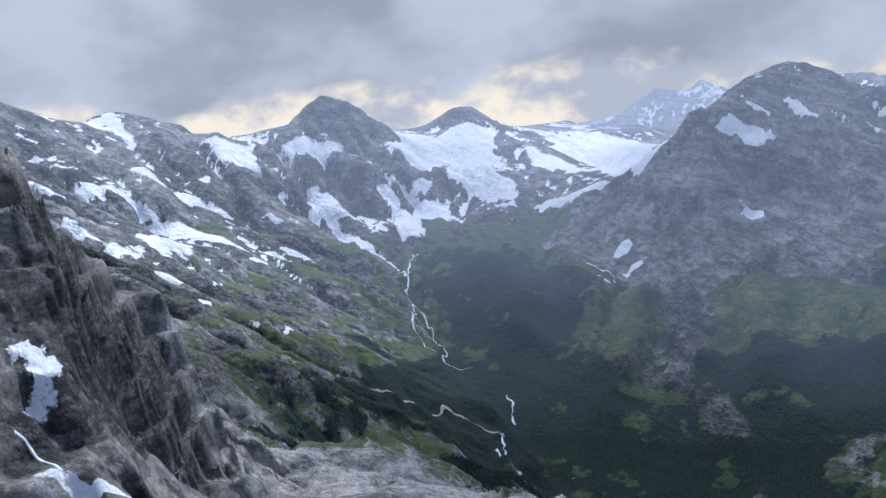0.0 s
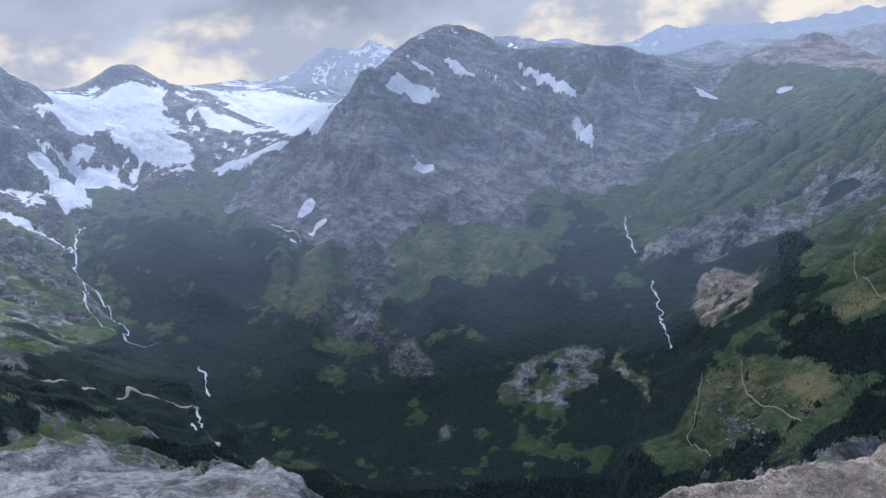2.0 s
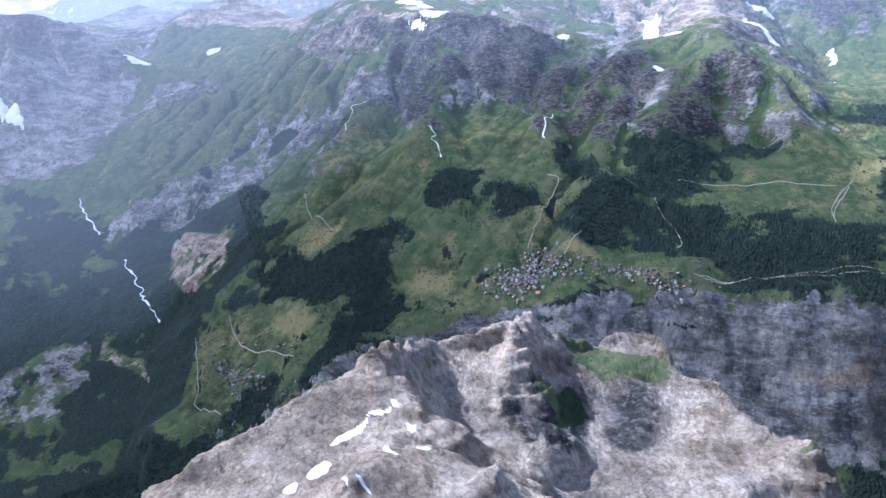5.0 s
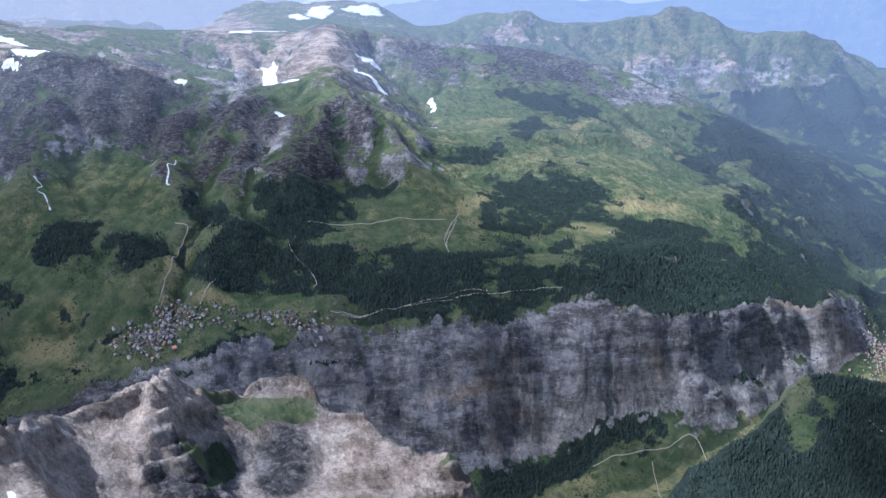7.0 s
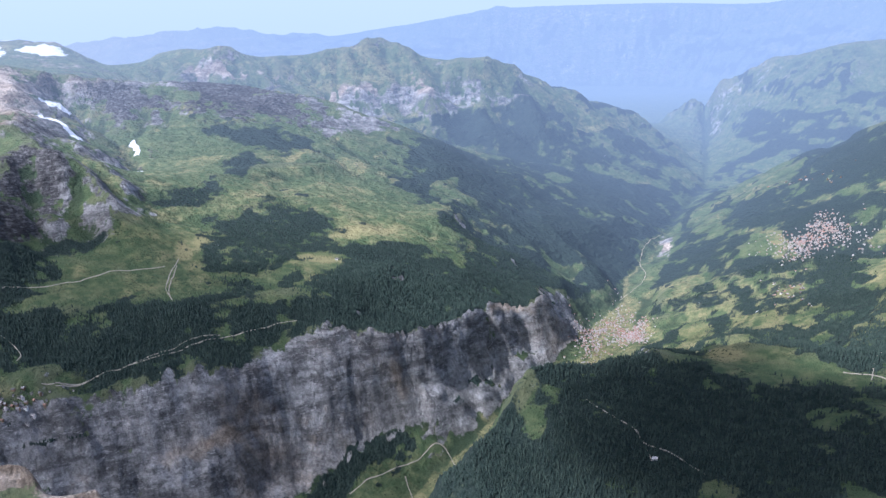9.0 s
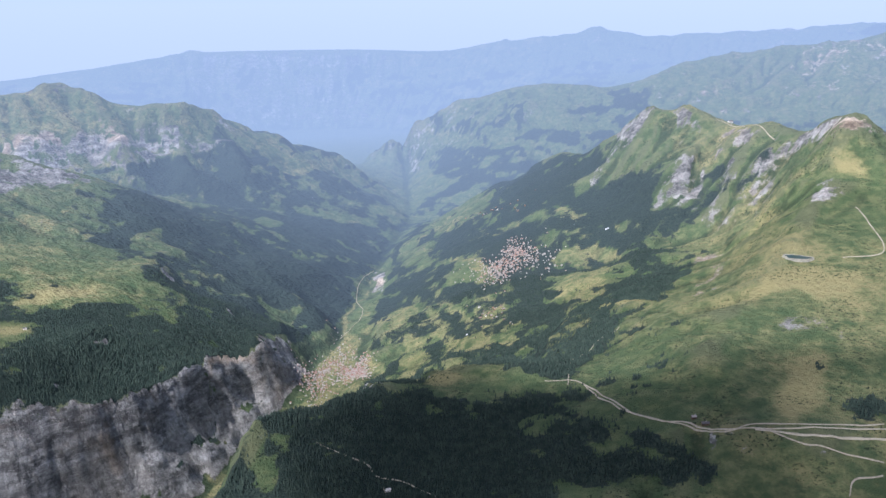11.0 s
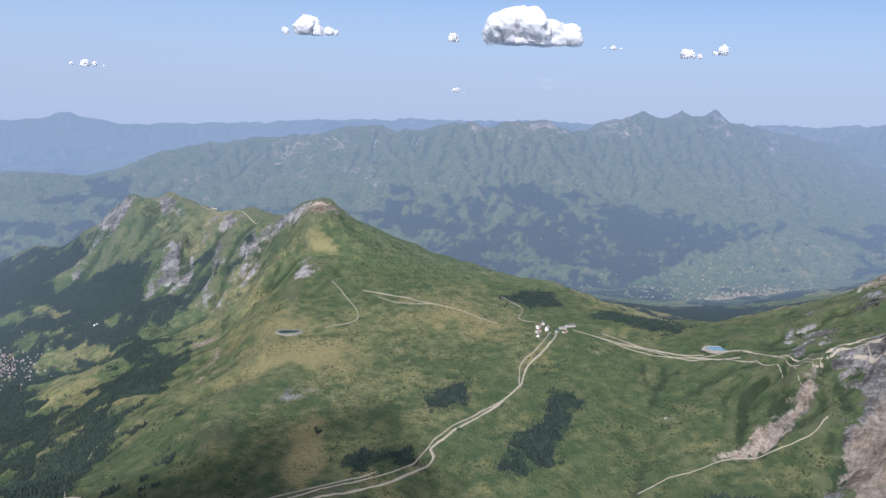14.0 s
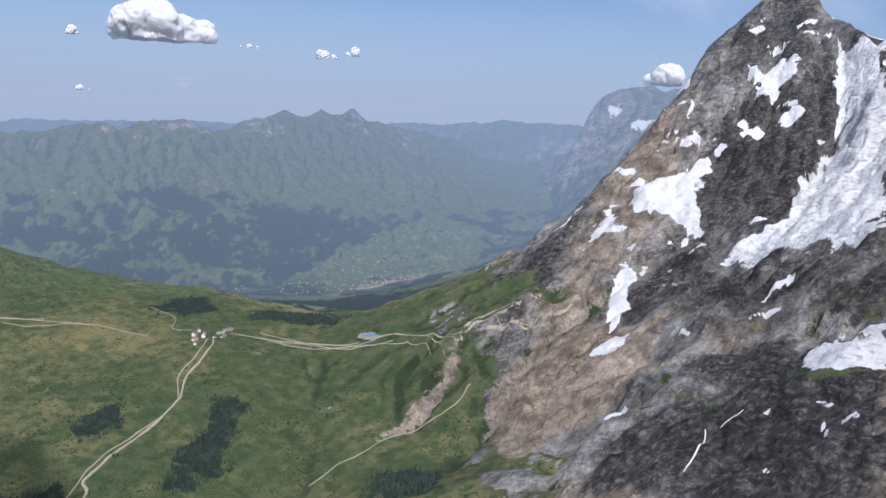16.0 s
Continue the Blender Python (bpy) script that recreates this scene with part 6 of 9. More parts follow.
HAYFIELDS = {
    "shoulder": [(-4.51, -4.55), (-4.95, -4.58), (-5.04, -4.28), (-4.76, -4.04), (-4.22, -3.88), (-4.28, -4.26)],
    "shelf": [(-5.37, -3.94), (-5.58, -3.76), (-5.92, -3.43), (-5.57, -2.76), (-5.36, -2.6), (-5.28, -2.91), (-5.03, -3.25), (-4.96, -3.62), (-5.11, -3.84)],
    "lawn": [(-4.376, -1.278), (-4.383, -1.019), (-4.159, -0.682), (-3.857, -0.486), (-3.677, -0.478), (-3.599, -0.624), (-3.705, -0.803), (-3.69, -0.893), (-3.674, -1.077), (-3.64, -1.247), (-3.702, -1.42), (-3.907, -1.473), (-3.938, -1.324), (-4.164, -1.309)],
    "high_alp": [(-7.03, -2.43), (-7.38, -2.08), (-7.34, -1.53), (-7.18, -1), (-7.04, -0.6), (-6.2, -0.16), (-5.99, -0.4), (-6.42, -0.92), (-6.25, -1.09), (-6.41, -1.62), (-6.64, -2.02), (-6.52, -2.39)],
    "under_summit": [(-8.22, -2.09), (-9.27, -2.18), (-9.16, -1.51), (-8.69, -0.92), (-7.32, -0.52), (-6.99, -0.79), (-7.29, -1.21), (-8.07, -1.77)],
    "upper_terrace": [(-4.798, -0.735), (-5.157, -0.608), (-5.099, -0.3), (-4.6, 0.068), (-4.313, 0.031), (-4.623, -0.265), (-4.569, -0.404), (-4.429, -0.478), (-4.58, -0.645)],
    "village_land": [(-4.221, 0.078), (-4.057, 0.351), (-4.043, 0.467), (-4.205, 0.751), (-4.088, 0.901), (-3.991, 0.654), (-3.781, 0.711), (-3.692, 0.9), (-3.449, 1.184), (-3.389, 1.17), (-3.416, 0.829), (-3.478, 0.482), (-3.565, 0.239), (-3.491, 0.061), (-3.606, -0.211), (-3.802, -0.108), (-4.067, -0.116)],
    "cone_pasture": [(-4.066, 1.668), (-4.269, 2.083), (-4.462, 2.735), (-3.503, 2.101), (-3.6, 1.926), (-3.694, 1.882), (-3.81, 1.543), (-3.906, 1.327)],
    "chute_green": [(-5.71, -0.328), (-5.749, -0.007), (-5.45, 0.113), (-4.794, 0.187), (-4.673, 0.08), (-5.109, -0.299), (-5.109, -0.525), (-5.376, -0.602), (-5.389, -0.354)],
    "bowl_green": [(-5.122, 0.302), (-5.482, 0.535), (-5.367, 0.775), (-4.591, 0.815), (-4.432, 0.736), (-4.465, 0.503), (-4.731, 0.291)],
    "sunny_alp": [(-4.036, 3.404), (-4.252, 3.901), (-4.009, 4.184), (-3.585, 4.044), (-3.329, 3.961), (-3.279, 3.657), (-3.483, 3.458), (-3.644, 3.318)],
    "alp_top": [(-4.76, 3.54), (-4.93, 4.16), (-4.59, 4.59), (-4.24, 4.07), (-4.14, 3.67), (-4.24, 3.39), (-4.62, 3.16)],
    "alp_low": [(-4.412, 2.578), (-3.873, 2.048), (-4.017, 1.688), (-3.772, 1.641), (-3.539, 1.954), (-3.461, 2.239), (-3.68, 2.203), (-4.039, 2.426)],
    "alp_strip": [(-3.625, 2.816), (-3.477, 2.997), (-3.376, 2.848), (-3.47, 2.672), (-3.362, 2.409), (-3.454, 2.389)],
    "alp_spots": [(-4.13, 4.73), (-4.14, 5.01), (-3.74, 4.79), (-3.79, 4.39)],
    "ledge_field": [(-3.11, 4.76), (-2.93, 4.92), (-2.85, 4.63), (-3.01, 4.63)],
    "rim_top": [(-7.8, 5.32), (-6.68, 7.22), (-6.18, 7.33), (-6.16, 6.89), (-6.74, 6.23), (-7.31, 5.72)],
    "rim_top_north": [(-6.16, 7.29), (-5.59, 7.7), (-5.31, 8.08), (-5.27, 7.68), (-5.8, 7.24)],
    "rim_field": [(-4.9, 8.14), (-4.41, 9.29), (-4.31, 9.22), (-4.52, 7.99)],
    "valley_floor": [(-2.5, 1.6), (-2.56, 2.2), (-2.5, 2.6), (-2.5, 3.1), (-2.56, 3.4), (-2.45, 3.8), (-2.15, 3.7), (-2.1, 3.2), (-2.06, 2.6), (-2.1, 2.0), (-2.1, 1.6)],
    "town_field": [(-2.68, 4.268), (-2.693, 4.704), (-2.572, 4.564), (-2.494, 3.902)],
    "town_field_side": [(-2.27, 4.477), (-2.175, 4.482), (-2.011, 3.971), (-2.133, 3.985)],
    "step_field": [(-2.43, 5.04), (-2.2, 5.3), (-2.06, 5.13), (-2.14, 4.63)],
    "step_field_two": [(-2.002, 4.555), (-1.705, 4.689), (-1.654, 4.541), (-1.927, 4.456)],
    "hill_field": [(-1.245, 2.852), (-1.146, 2.879), (-1.088, 2.701), (-1.158, 2.654)],
    "shelf_field": [(-1.612, 3.934), (-1.147, 2.94), (-0.944, 2.911), (-0.651, 2.78), (-0.629, 2.652), (-0.869, 2.773), (-0.979, 2.647), (-1.133, 2.67)],
    "town_west": [(-2.03, 6.07), (-1.8, 6), (-1.51, 5.15), (-1.79, 5.32)],
    "town_east": [(-1.067, 5.15), (-0.483, 4.866), (-0.41, 4.708), (-0.637, 4.48), (-1.015, 4.796)],
    "tier_one": [(-0.603, 4.052), (-0.349, 3.842), (-0.303, 3.609), (-0.486, 3.642)],
    "tier_two": [(-1.02, 4.704), (-0.627, 4.355), (-0.685, 4.331), (-0.968, 4.599)],
    "tier_three": [(-1.551, 4.426), (-1.358, 4.346), (-1.255, 4.071), (-1.469, 4.183)],
    "tier_four": [(-1.278, 4.253), (-1.074, 4.177), (-1.123, 4.079)],
    "river_field": [(-2.71, 4.37), (-2.65, 4.72), (-2.63, 4.41)],
    "bend_field": [(-2.43, 4.96), (-2.09, 5.13), (-2.14, 4.95)],
    "town_above": [(-3.04, 8.98), (-2.07, 7.69), (-1.93, 7.11), (-2.13, 6.64), (-2.56, 7.21)],
    "far_valley": [(5.718, 8.373), (6.445, 8.601), (8.399, 8.832), (9.144, 8.296), (6.544, 6.032), (6.681, 7.668)],
    "town_ground": [(-2.46, 3.724), (-2.597, 4.109), (-2.63, 4.703), (-2.22, 4.546), (-2.012, 3.974), (-2.234, 3.949), (-2.377, 3.809)],
    "shelf_clearing": [(-4.213, 6.733), (-3.952, 6.843), (-3.859, 6.61), (-4.05, 6.454)],
    "shelf_village": [(-3.982, 7.494), (-3.743, 7.696), (-3.47, 7.962), (-3.437, 7.752), (-3.78, 7.402)],
    "side_clearing": [(-2.871, 7.147), (-2.589, 7.248), (-2.196, 6.096), (-2.496, 6.271)],
    "bend_clearing": [(-2.925, 6.138), (-2.922, 6.461), (-2.747, 5.859), (-2.55, 5.272), (-2.7, 5.507)],
}
CRAGS = {
    "great_face": [(-6.65, -4.98), (-7.99, -4.91), (-8.06, -4.16), (-7.82, -3.44), (-8.4, -2.47), (-7.97, -2.18), (-7.48, -2.24), (-6.79, -2.45), (-6.56, -2.62), (-6.74, -3.05), (-6.62, -3.32), (-5.96, -3.16), (-5.95, -3.6), (-5.64, -3.91), (-5.3, -3.98), (-5.04, -4.28), (-5.02, -4.97), (-5.31, -5.8), (-6.05, -6.11), (-6.28, -5.43)],
    "wall_main": [(-3.024, 1.839), (-3.078, 2.043), (-2.901, 2.294), (-2.775, 2.48), (-2.667, 2.699), (-2.666, 2.93), (-2.633, 2.963), (-2.545, 2.817), (-2.547, 2.554), (-2.68, 2.205), (-2.652, 2.077), (-2.732, 1.738), (-2.807, 1.439), (-3.1, 1.157), (-3.128, 1.166), (-3.026, 1.556), (-2.975, 1.809)],
    "wall_north": [(-2.671, 2.962), (-2.67, 3.404), (-2.567, 3.77), (-2.529, 3.699), (-2.536, 3.505), (-2.603, 3.317), (-2.63, 3.009)],
    "wall_south": [(-3.371, 0.709), (-3.297, 1.005), (-3.197, 1.113), (-3.142, 1.087), (-3.336, 0.615)],
    "horn_top": [(0.7, 5), (0.82, 4.93), (0.65, 4.85), (0.59, 5.08)],
    "rib_tan": [(1.662, 2.151), (1.902, 2.224), (2.09, 2.211), (2.2, 2.258), (2.271, 2.263), (2.101, 2.154), (1.885, 2.126), (1.669, 2.124)],
    "pale_foot": [(2.024, 1.896), (2.335, 2.02), (2.506, 1.989), (2.712, 1.772), (2.482, 1.46), (2.17, 1.141), (2.122, 1.324), (1.978, 1.495), (1.823, 1.486), (1.704, 1.577)],
    "scar_fan": [(-4.737, -1.918), (-4.708, -1.87), (-4.54, -1.706), (-4.29, -1.551), (-4.307, -1.578), (-4.525, -1.773), (-4.624, -1.872)],
}
BROKEN_ROCK = {
    "great_rib": [(-5.044, -4.283), (-5.465, -4.131), (-5.083, -3.793), (-4.601, -3.584), (-4.416, -3.101), (-4.055, -3.052), (-4.14, -3.238), (-4.27, -3.549), (-4.135, -3.734), (-4.197, -3.864), (-4.8, -4.071)],
    "gorge_step": [(-5.97, -2.13), (-6.04, -1.65), (-5.79, -1.09), (-5.58, -1.09), (-5.57, -1.39), (-5.66, -1.6), (-5.74, -1.99)],
    "low_cliff": [(-4.402, -2.5), (-4.675, -2.224), (-4.725, -1.924), (-4.373, -1.888), (-4.231, -2.009), (-3.976, -1.942), (-4.077, -2.195), (-4.043, -2.478)],
    "low_cliff_two": [(-3.853, -2.727), (-3.899, -2.635), (-3.686, -2.492), (-3.656, -2.59)],
    "low_cliff_three": [(-4.612, -3.545), (-4.495, -3.211), (-4.272, -2.972), (-4.079, -2.983), (-4.21, -3.17)],
    "low_cliff_four": [(-4.108, -3.443), (-4.136, -3.37), (-3.969, -3.084), (-3.906, -3.085)],
    "low_cliff_five": [(-3.963, -2.288), (-3.977, -2.204), (-3.5, -1.869), (-3.465, -1.947)],
    "gorge_scar": [(-5.522, -1.648), (-5.372, -1.36), (-5.074, -1.091), (-4.751, -1.118), (-4.696, -1.321), (-5.131, -1.526)],
    "front_one": [(-6.966, -0.043), (-6.306, 0.43), (-5.951, 1.17), (-5.885, 1.554), (-5.553, 1.366), (-5.024, 1.004), (-4.666, 0.835), (-5.198, 0.842), (-5.385, 0.78), (-5.644, 0.606), (-5.534, 0.394), (-5.156, 0.24), (-5.469, 0.124), (-5.939, 0.061)],
    "front_two": [(-5.319, 1.143), (-5.723, 1.578), (-5.117, 1.517), (-4.481, 1.217), (-4.488, 1.041), (-4.676, 0.905)],
    "front_three": [(-5.03, 1.775), (-4.999, 1.977), (-4.572, 1.997), (-4.427, 1.744), (-4.336, 1.451), (-4.31, 1.312), (-4.476, 1.321)],
    "rim_band": [(-6.66, 5.96), (-6.36, 6.55), (-5.98, 6.98), (-5.65, 6.66), (-5.8, 6.49), (-6.07, 6.6), (-5.46, 4.99)],
    "rim_band_west": [(-7.72, 4.98), (-7.85, 5.53), (-7.53, 5.59), (-7, 6.12), (-7.23, 5.65)],
    "rim_cliffs": [(-5.77, 6.9), (-5.3, 7.51), (-5, 7.95), (-4.82, 8.03), (-5.24, 7.32), (-5.58, 6.67)],
    "wall_patch": [(-3.283, 1.196), (-3.142, 1.466), (-3.096, 1.424), (-3.164, 1.253), (-3.213, 1.18)],
    "ridge_crag": [(-0.32, 5.89), (-0.09, 5.85), (0.03, 5.37), (-0.15, 5.48), (-0.35, 5.62)],
    "ridge_scree": [(0.5, 4.601), (0.585, 4.622), (0.544, 4.346), (0.463, 4.348)],
    "boulders": [(0.157, 3.116), (0.337, 3.063), (0.332, 2.982), (0.19, 2.995)],
    "ridge_edge": [(-0.17, 3.747), (-0.006, 4.287), (0.011, 4.052), (-0.119, 3.598)],
}
PALE_GROUND = {
    "brown_summit": [(-9.52, 2.87), (-9.97, 3.36), (-9.46, 4.64), (-8.98, 4.94), (-8.11, 4.08), (-8.78, 3.79), (-6.92, 2.61), (-6.05, 2.25), (-6.24, 1.96), (-7.27, 2.03), (-9.69, 2.49)],
    "brown_peak": [(-6.77, 2.5), (-7.06, 2.94), (-6.95, 3.04), (-6.19, 2.8), (-5.46, 2.19), (-5.68, 2.06)],
    "gorge_scar": [(-5.522, -1.648), (-5.372, -1.36), (-5.074, -1.091), (-4.751, -1.118), (-4.696, -1.321), (-5.131, -1.526)],
    "north_summit": [(-9.41, -2), (-9.56, -1.4), (-12.85, -1.11), (-7.73, -0.28), (-7.69, -0.63), (-7.73, -1.06), (-8.37, -1.35), (-9.21, -1.84)],
    # sunlit ridge top put in as pale ground colour
    "lit_top": [(-7.21, -0.09), (-7.39, 0.75), (-6.32, 0.31), (-6.76, 0.02)],
    "ridge_edge": [(-0.17, 3.747), (-0.006, 4.287), (0.011, 4.052), (-0.119, 3.598)],
    "horn_top": [(0.7, 5), (0.82, 4.93), (0.65, 4.85), (0.59, 5.08)],
    "rib_tan": [(1.662, 2.151), (1.902, 2.224), (2.09, 2.211), (2.2, 2.258), (2.271, 2.263), (2.101, 2.154), (1.885, 2.126), (1.669, 2.124)],
    "pale_foot": [(2.024, 1.896), (2.335, 2.02), (2.506, 1.989), (2.712, 1.772), (2.482, 1.46), (2.17, 1.141), (2.122, 1.324), (1.978, 1.495), (1.823, 1.486), (1.704, 1.577)],
    "far_karst": [(-0.4, 11.74), (0.61, 12.29), (1.97, 12.39), (2.01, 12.1), (1.23, 11.66), (0.58, 11.63), (-0.07, 11.54)],
    "far_crest": [(6.724, 11.589), (7.556, 11.864), (8.636, 11.679), (9.1, 11.437), (9.673, 11.298), (8.34, 11.116), (7.135, 11.386)],
    "far_crest_west": [(4.314, 11.941), (5.249, 11.544), (5.965, 11.494), (5.284, 11.257), (4.384, 11.715)],
    "scree_apron": [(-1.6, -0.269), (-1.778, -0.191), (-1.884, -0.139), (-1.916, -0.072), (-1.837, -0.019), (-1.779, 0.035), (-1.737, 0.075), (-1.53, -0.004), (-1.481, -0.212)],
    "ridge_shoulder": [(-2.081, 0.574), (-1.892, 0.767), (-1.75, 0.803), (-1.767, 0.489), (-1.792, 0.361), (-1.925, 0.388), (-1.995, 0.513)],
    "crest_tan": [(-2.002, -0.101), (-2.115, 0.052), (-2.152, 0.209), (-2.146, 0.234), (-1.975, 0.052), (-1.971, -0.061)],
    "scar_fan": [(-4.737, -1.918), (-4.708, -1.87), (-4.54, -1.706), (-4.29, -1.551), (-4.307, -1.578), (-4.525, -1.773), (-4.624, -1.872)],
    "plain_town": [(-8.148, 15.116), (-7.419, 15.733), (-5.957, 15.033), (-5.614, 13.804), (-6.086, 13.403), (-7.159, 14.135)],
}
SNOWFIELDS = {
    "col_left": [(-5.34, -4.94), (-5.51, -4.9), (-5.39, -4.85), (-5.28, -4.86)],
    "glacier_one": [(-5.21, -8.27), (-6.73, -8.98), (-7.26, -8.71), (-6.25, -7.65), (-6.06, -7.08), (-5.76, -7.02), (-5.72, -7.55), (-5.64, -7.73), (-5.88, -7.97), (-5.25, -7.82)],
    "glacier_mid": [(-4.65, -7.69), (-4.91, -7.69), (-4.77, -7.38), (-5.31, -7.49), (-5.24, -7.14), (-4.83, -7.14), (-4.6, -6.79), (-4.54, -7.07), (-4.64, -7.46)],
    "glacier_high": [(-9.09, -8.51), (-8.37, -7.96), (-8.27, -7.1), (-6.68, -5.33), (-6.33, -5.46), (-7.54, -7.23), (-7.72, -8.13)],
    "pyramid_one": [(4.499, 2.085), (4.469, 1.998), (4.425, 1.971), (4.454, 1.789), (4.309, 1.704), (4.272, 1.801), (4.219, 1.891), (4.306, 1.891), (4.424, 2.027)],
    "pyramid_two": [(3.553, 2.226), (3.683, 2.067), (3.837, 1.989), (3.867, 1.93), (3.686, 1.946), (3.472, 1.776), (3.384, 1.723), (3.371, 1.777), (3.408, 1.829), (3.422, 1.937), (3.345, 2.087)],
    "pyramid_three": [(2.998, 1.966), (3.084, 1.888), (3.049, 1.853), (2.873, 1.822), (2.668, 1.691), (2.587, 1.681), (2.924, 1.921)],
    "pyramid_four": [(2.407, 1.659), (2.555, 1.637), (2.505, 1.565), (2.394, 1.544)],
    "pyramid_five": [(1.863, 1.232), (2.063, 1.284), (2.039, 1.25), (1.871, 1.196)],
    "pyramid_six": [(2.426, 1.049), (2.498, 0.947), (2.472, 0.92), (2.458, 0.984)],
    "great_top": [(-6.673, -4.828), (-6.895, -4.793), (-7.061, -4.582), (-6.988, -4.382), (-6.816, -4.569), (-6.75, -4.727)],
    "great_streak_one": [(-7.588, -4.696), (-7.675, -4.573), (-7.648, -4.359), (-7.466, -4.341), (-7.565, -4.606)],
    "great_streak_two": [(-7.225, -4.862), (-7.312, -4.636), (-7.263, -4.63), (-7.193, -4.731)],
    "great_streak_three": [(-7.763, -4.362), (-7.705, -4.061), (-7.67, -4.066), (-7.742, -4.269)],
    "great_streak_four": [(-7.966, -4.121), (-7.737, -3.808), (-7.684, -3.835), (-7.925, -4.089)],
    "great_streak_five": [(-8.15, -4.134), (-8.122, -3.887), (-7.895, -3.337), (-7.715, -3.31), (-7.86, -3.569), (-8.111, -4.056)],
    "great_niche": [(-7.547, -3.279), (-7.596, -3.196), (-7.308, -2.954), (-7.109, -2.908), (-7.212, -3.054)],
    "great_ledge": [(-6.184, -4.374), (-6.442, -4.231), (-6.353, -4.139), (-6.294, -4.317)],
    "great_gully": [(-5.332, -4.94), (-5.475, -4.885), (-5.419, -4.865), (-5.289, -4.864)],
    "great_foot": [(-5.931, -6.612), (-6.058, -6.442), (-6.267, -6.244), (-6.161, -6.199), (-5.938, -6.529)],
    "cone_patch": [(-6.641, 2.149), (-6.976, 2.397), (-6.46, 2.24), (-6.518, 2.16)],
    "cone_streak": [(-6.657, 3.021), (-6.702, 3.144), (-6.643, 3.27), (-6.354, 3.077), (-6.394, 2.945)],
    "cone_drop": [(-5.982, 3.311), (-5.945, 3.329), (-5.69, 3.211), (-5.714, 3.184)],
    "summit_spots": [(-9.388, 3.53), (-9.067, 3.545), (-9.092, 3.698), (-9.41, 3.671)],
    "summit_spots_two": [(-9.551, 4.219), (-9.68, 4.193)],
    "summit_line": [(-8.413, 2.519), (-8.401, 2.75), (-7.767, 2.528), (-7.641, 2.284)],
}
GLACIERS = {
    "hanging": [(4.672, 1.64), (4.467, 1.335), (3.952, 1.137), (3.855, 1.17), (3.788, 1.211), (4.174, 1.417), (4.36, 1.466)],
    "tongue": [(3.88, 1.42), (3.788, 1.211), (3.867, 1.099), (3.004, 0.812), (2.778, 0.808), (2.86, 1.069), (3.156, 1.453), (3.248, 1.451), (3.473, 1.346)],
    "low_ice": [(2.011, 0.672), (2.286, 0.677), (2.126, 0.51), (2.034, 0.474), (1.933, 0.555)],
}
DARK_SLABS = {
    "slab": [(1.561, 1.089), (1.787, 1.167), (1.981, 1.032), (2.141, 0.787), (2.099, 0.501), (1.182, 0.22)],
    "pyramid_core": [(3.699, 1.901), (4.036, 1.838), (4.265, 1.71), (4.601, 1.639), (4.043, 1.354), (3.828, 1.422), (3.502, 1.361), (3.39, 1.69)],
    "ridge_gully": [(-1.96, 0.074), (-2.137, 0.231), (-2.105, 0.317), (-1.975, 0.239), (-1.818, 0.172), (-1.794, 0.076), (-1.878, 0.055)],
    "ridge_brow": [(-2.108, 0.372), (-2.165, 0.529), (-2.112, 0.563), (-2.002, 0.517), (-1.926, 0.367), (-1.948, 0.281)],
    "near_wall": [(-0.459, -1.778), (-0.548, -1.894), (-0.771, -2.079), (-0.755, -2.009), (-0.8, -1.96), (-0.694, -1.764), (-0.529, -1.398), (-0.413, -1.29), (-0.337, -1.26)],
    "front_one": [(-6.966, -0.043), (-6.306, 0.43), (-5.951, 1.17), (-5.885, 1.554), (-5.553, 1.366), (-5.024, 1.004), (-4.666, 0.835), (-5.198, 0.842), (-5.385, 0.78), (-5.644, 0.606), (-5.534, 0.394), (-5.156, 0.24), (-5.469, 0.124), (-5.939, 0.061)],
    "front_two": [(-5.319, 1.143), (-5.723, 1.578), (-5.117, 1.517), (-4.481, 1.217), (-4.488, 1.041), (-4.676, 0.905)],
    "front_three": [(-5.03, 1.775), (-4.999, 1.977), (-4.572, 1.997), (-4.427, 1.744), (-4.336, 1.451), (-4.31, 1.312), (-4.476, 1.321)],
}

TURF = {
    "ridge_cap": [(-2.184, 0.351), (-2.21, 0.531), (-2.189, 0.539), (-2.133, 0.353)],
    "ridge_cap_west": [(-2.168, 0.263), (-2.267, 0.435), (-2.162, 0.276)],
    "ridge_strip": [(-2.098, 0.247), (-2.051, 0.288), (-2.021, 0.252)],
    "ridge_edge": [(-1.743, -0.438), (-1.681, -0.508)],
}

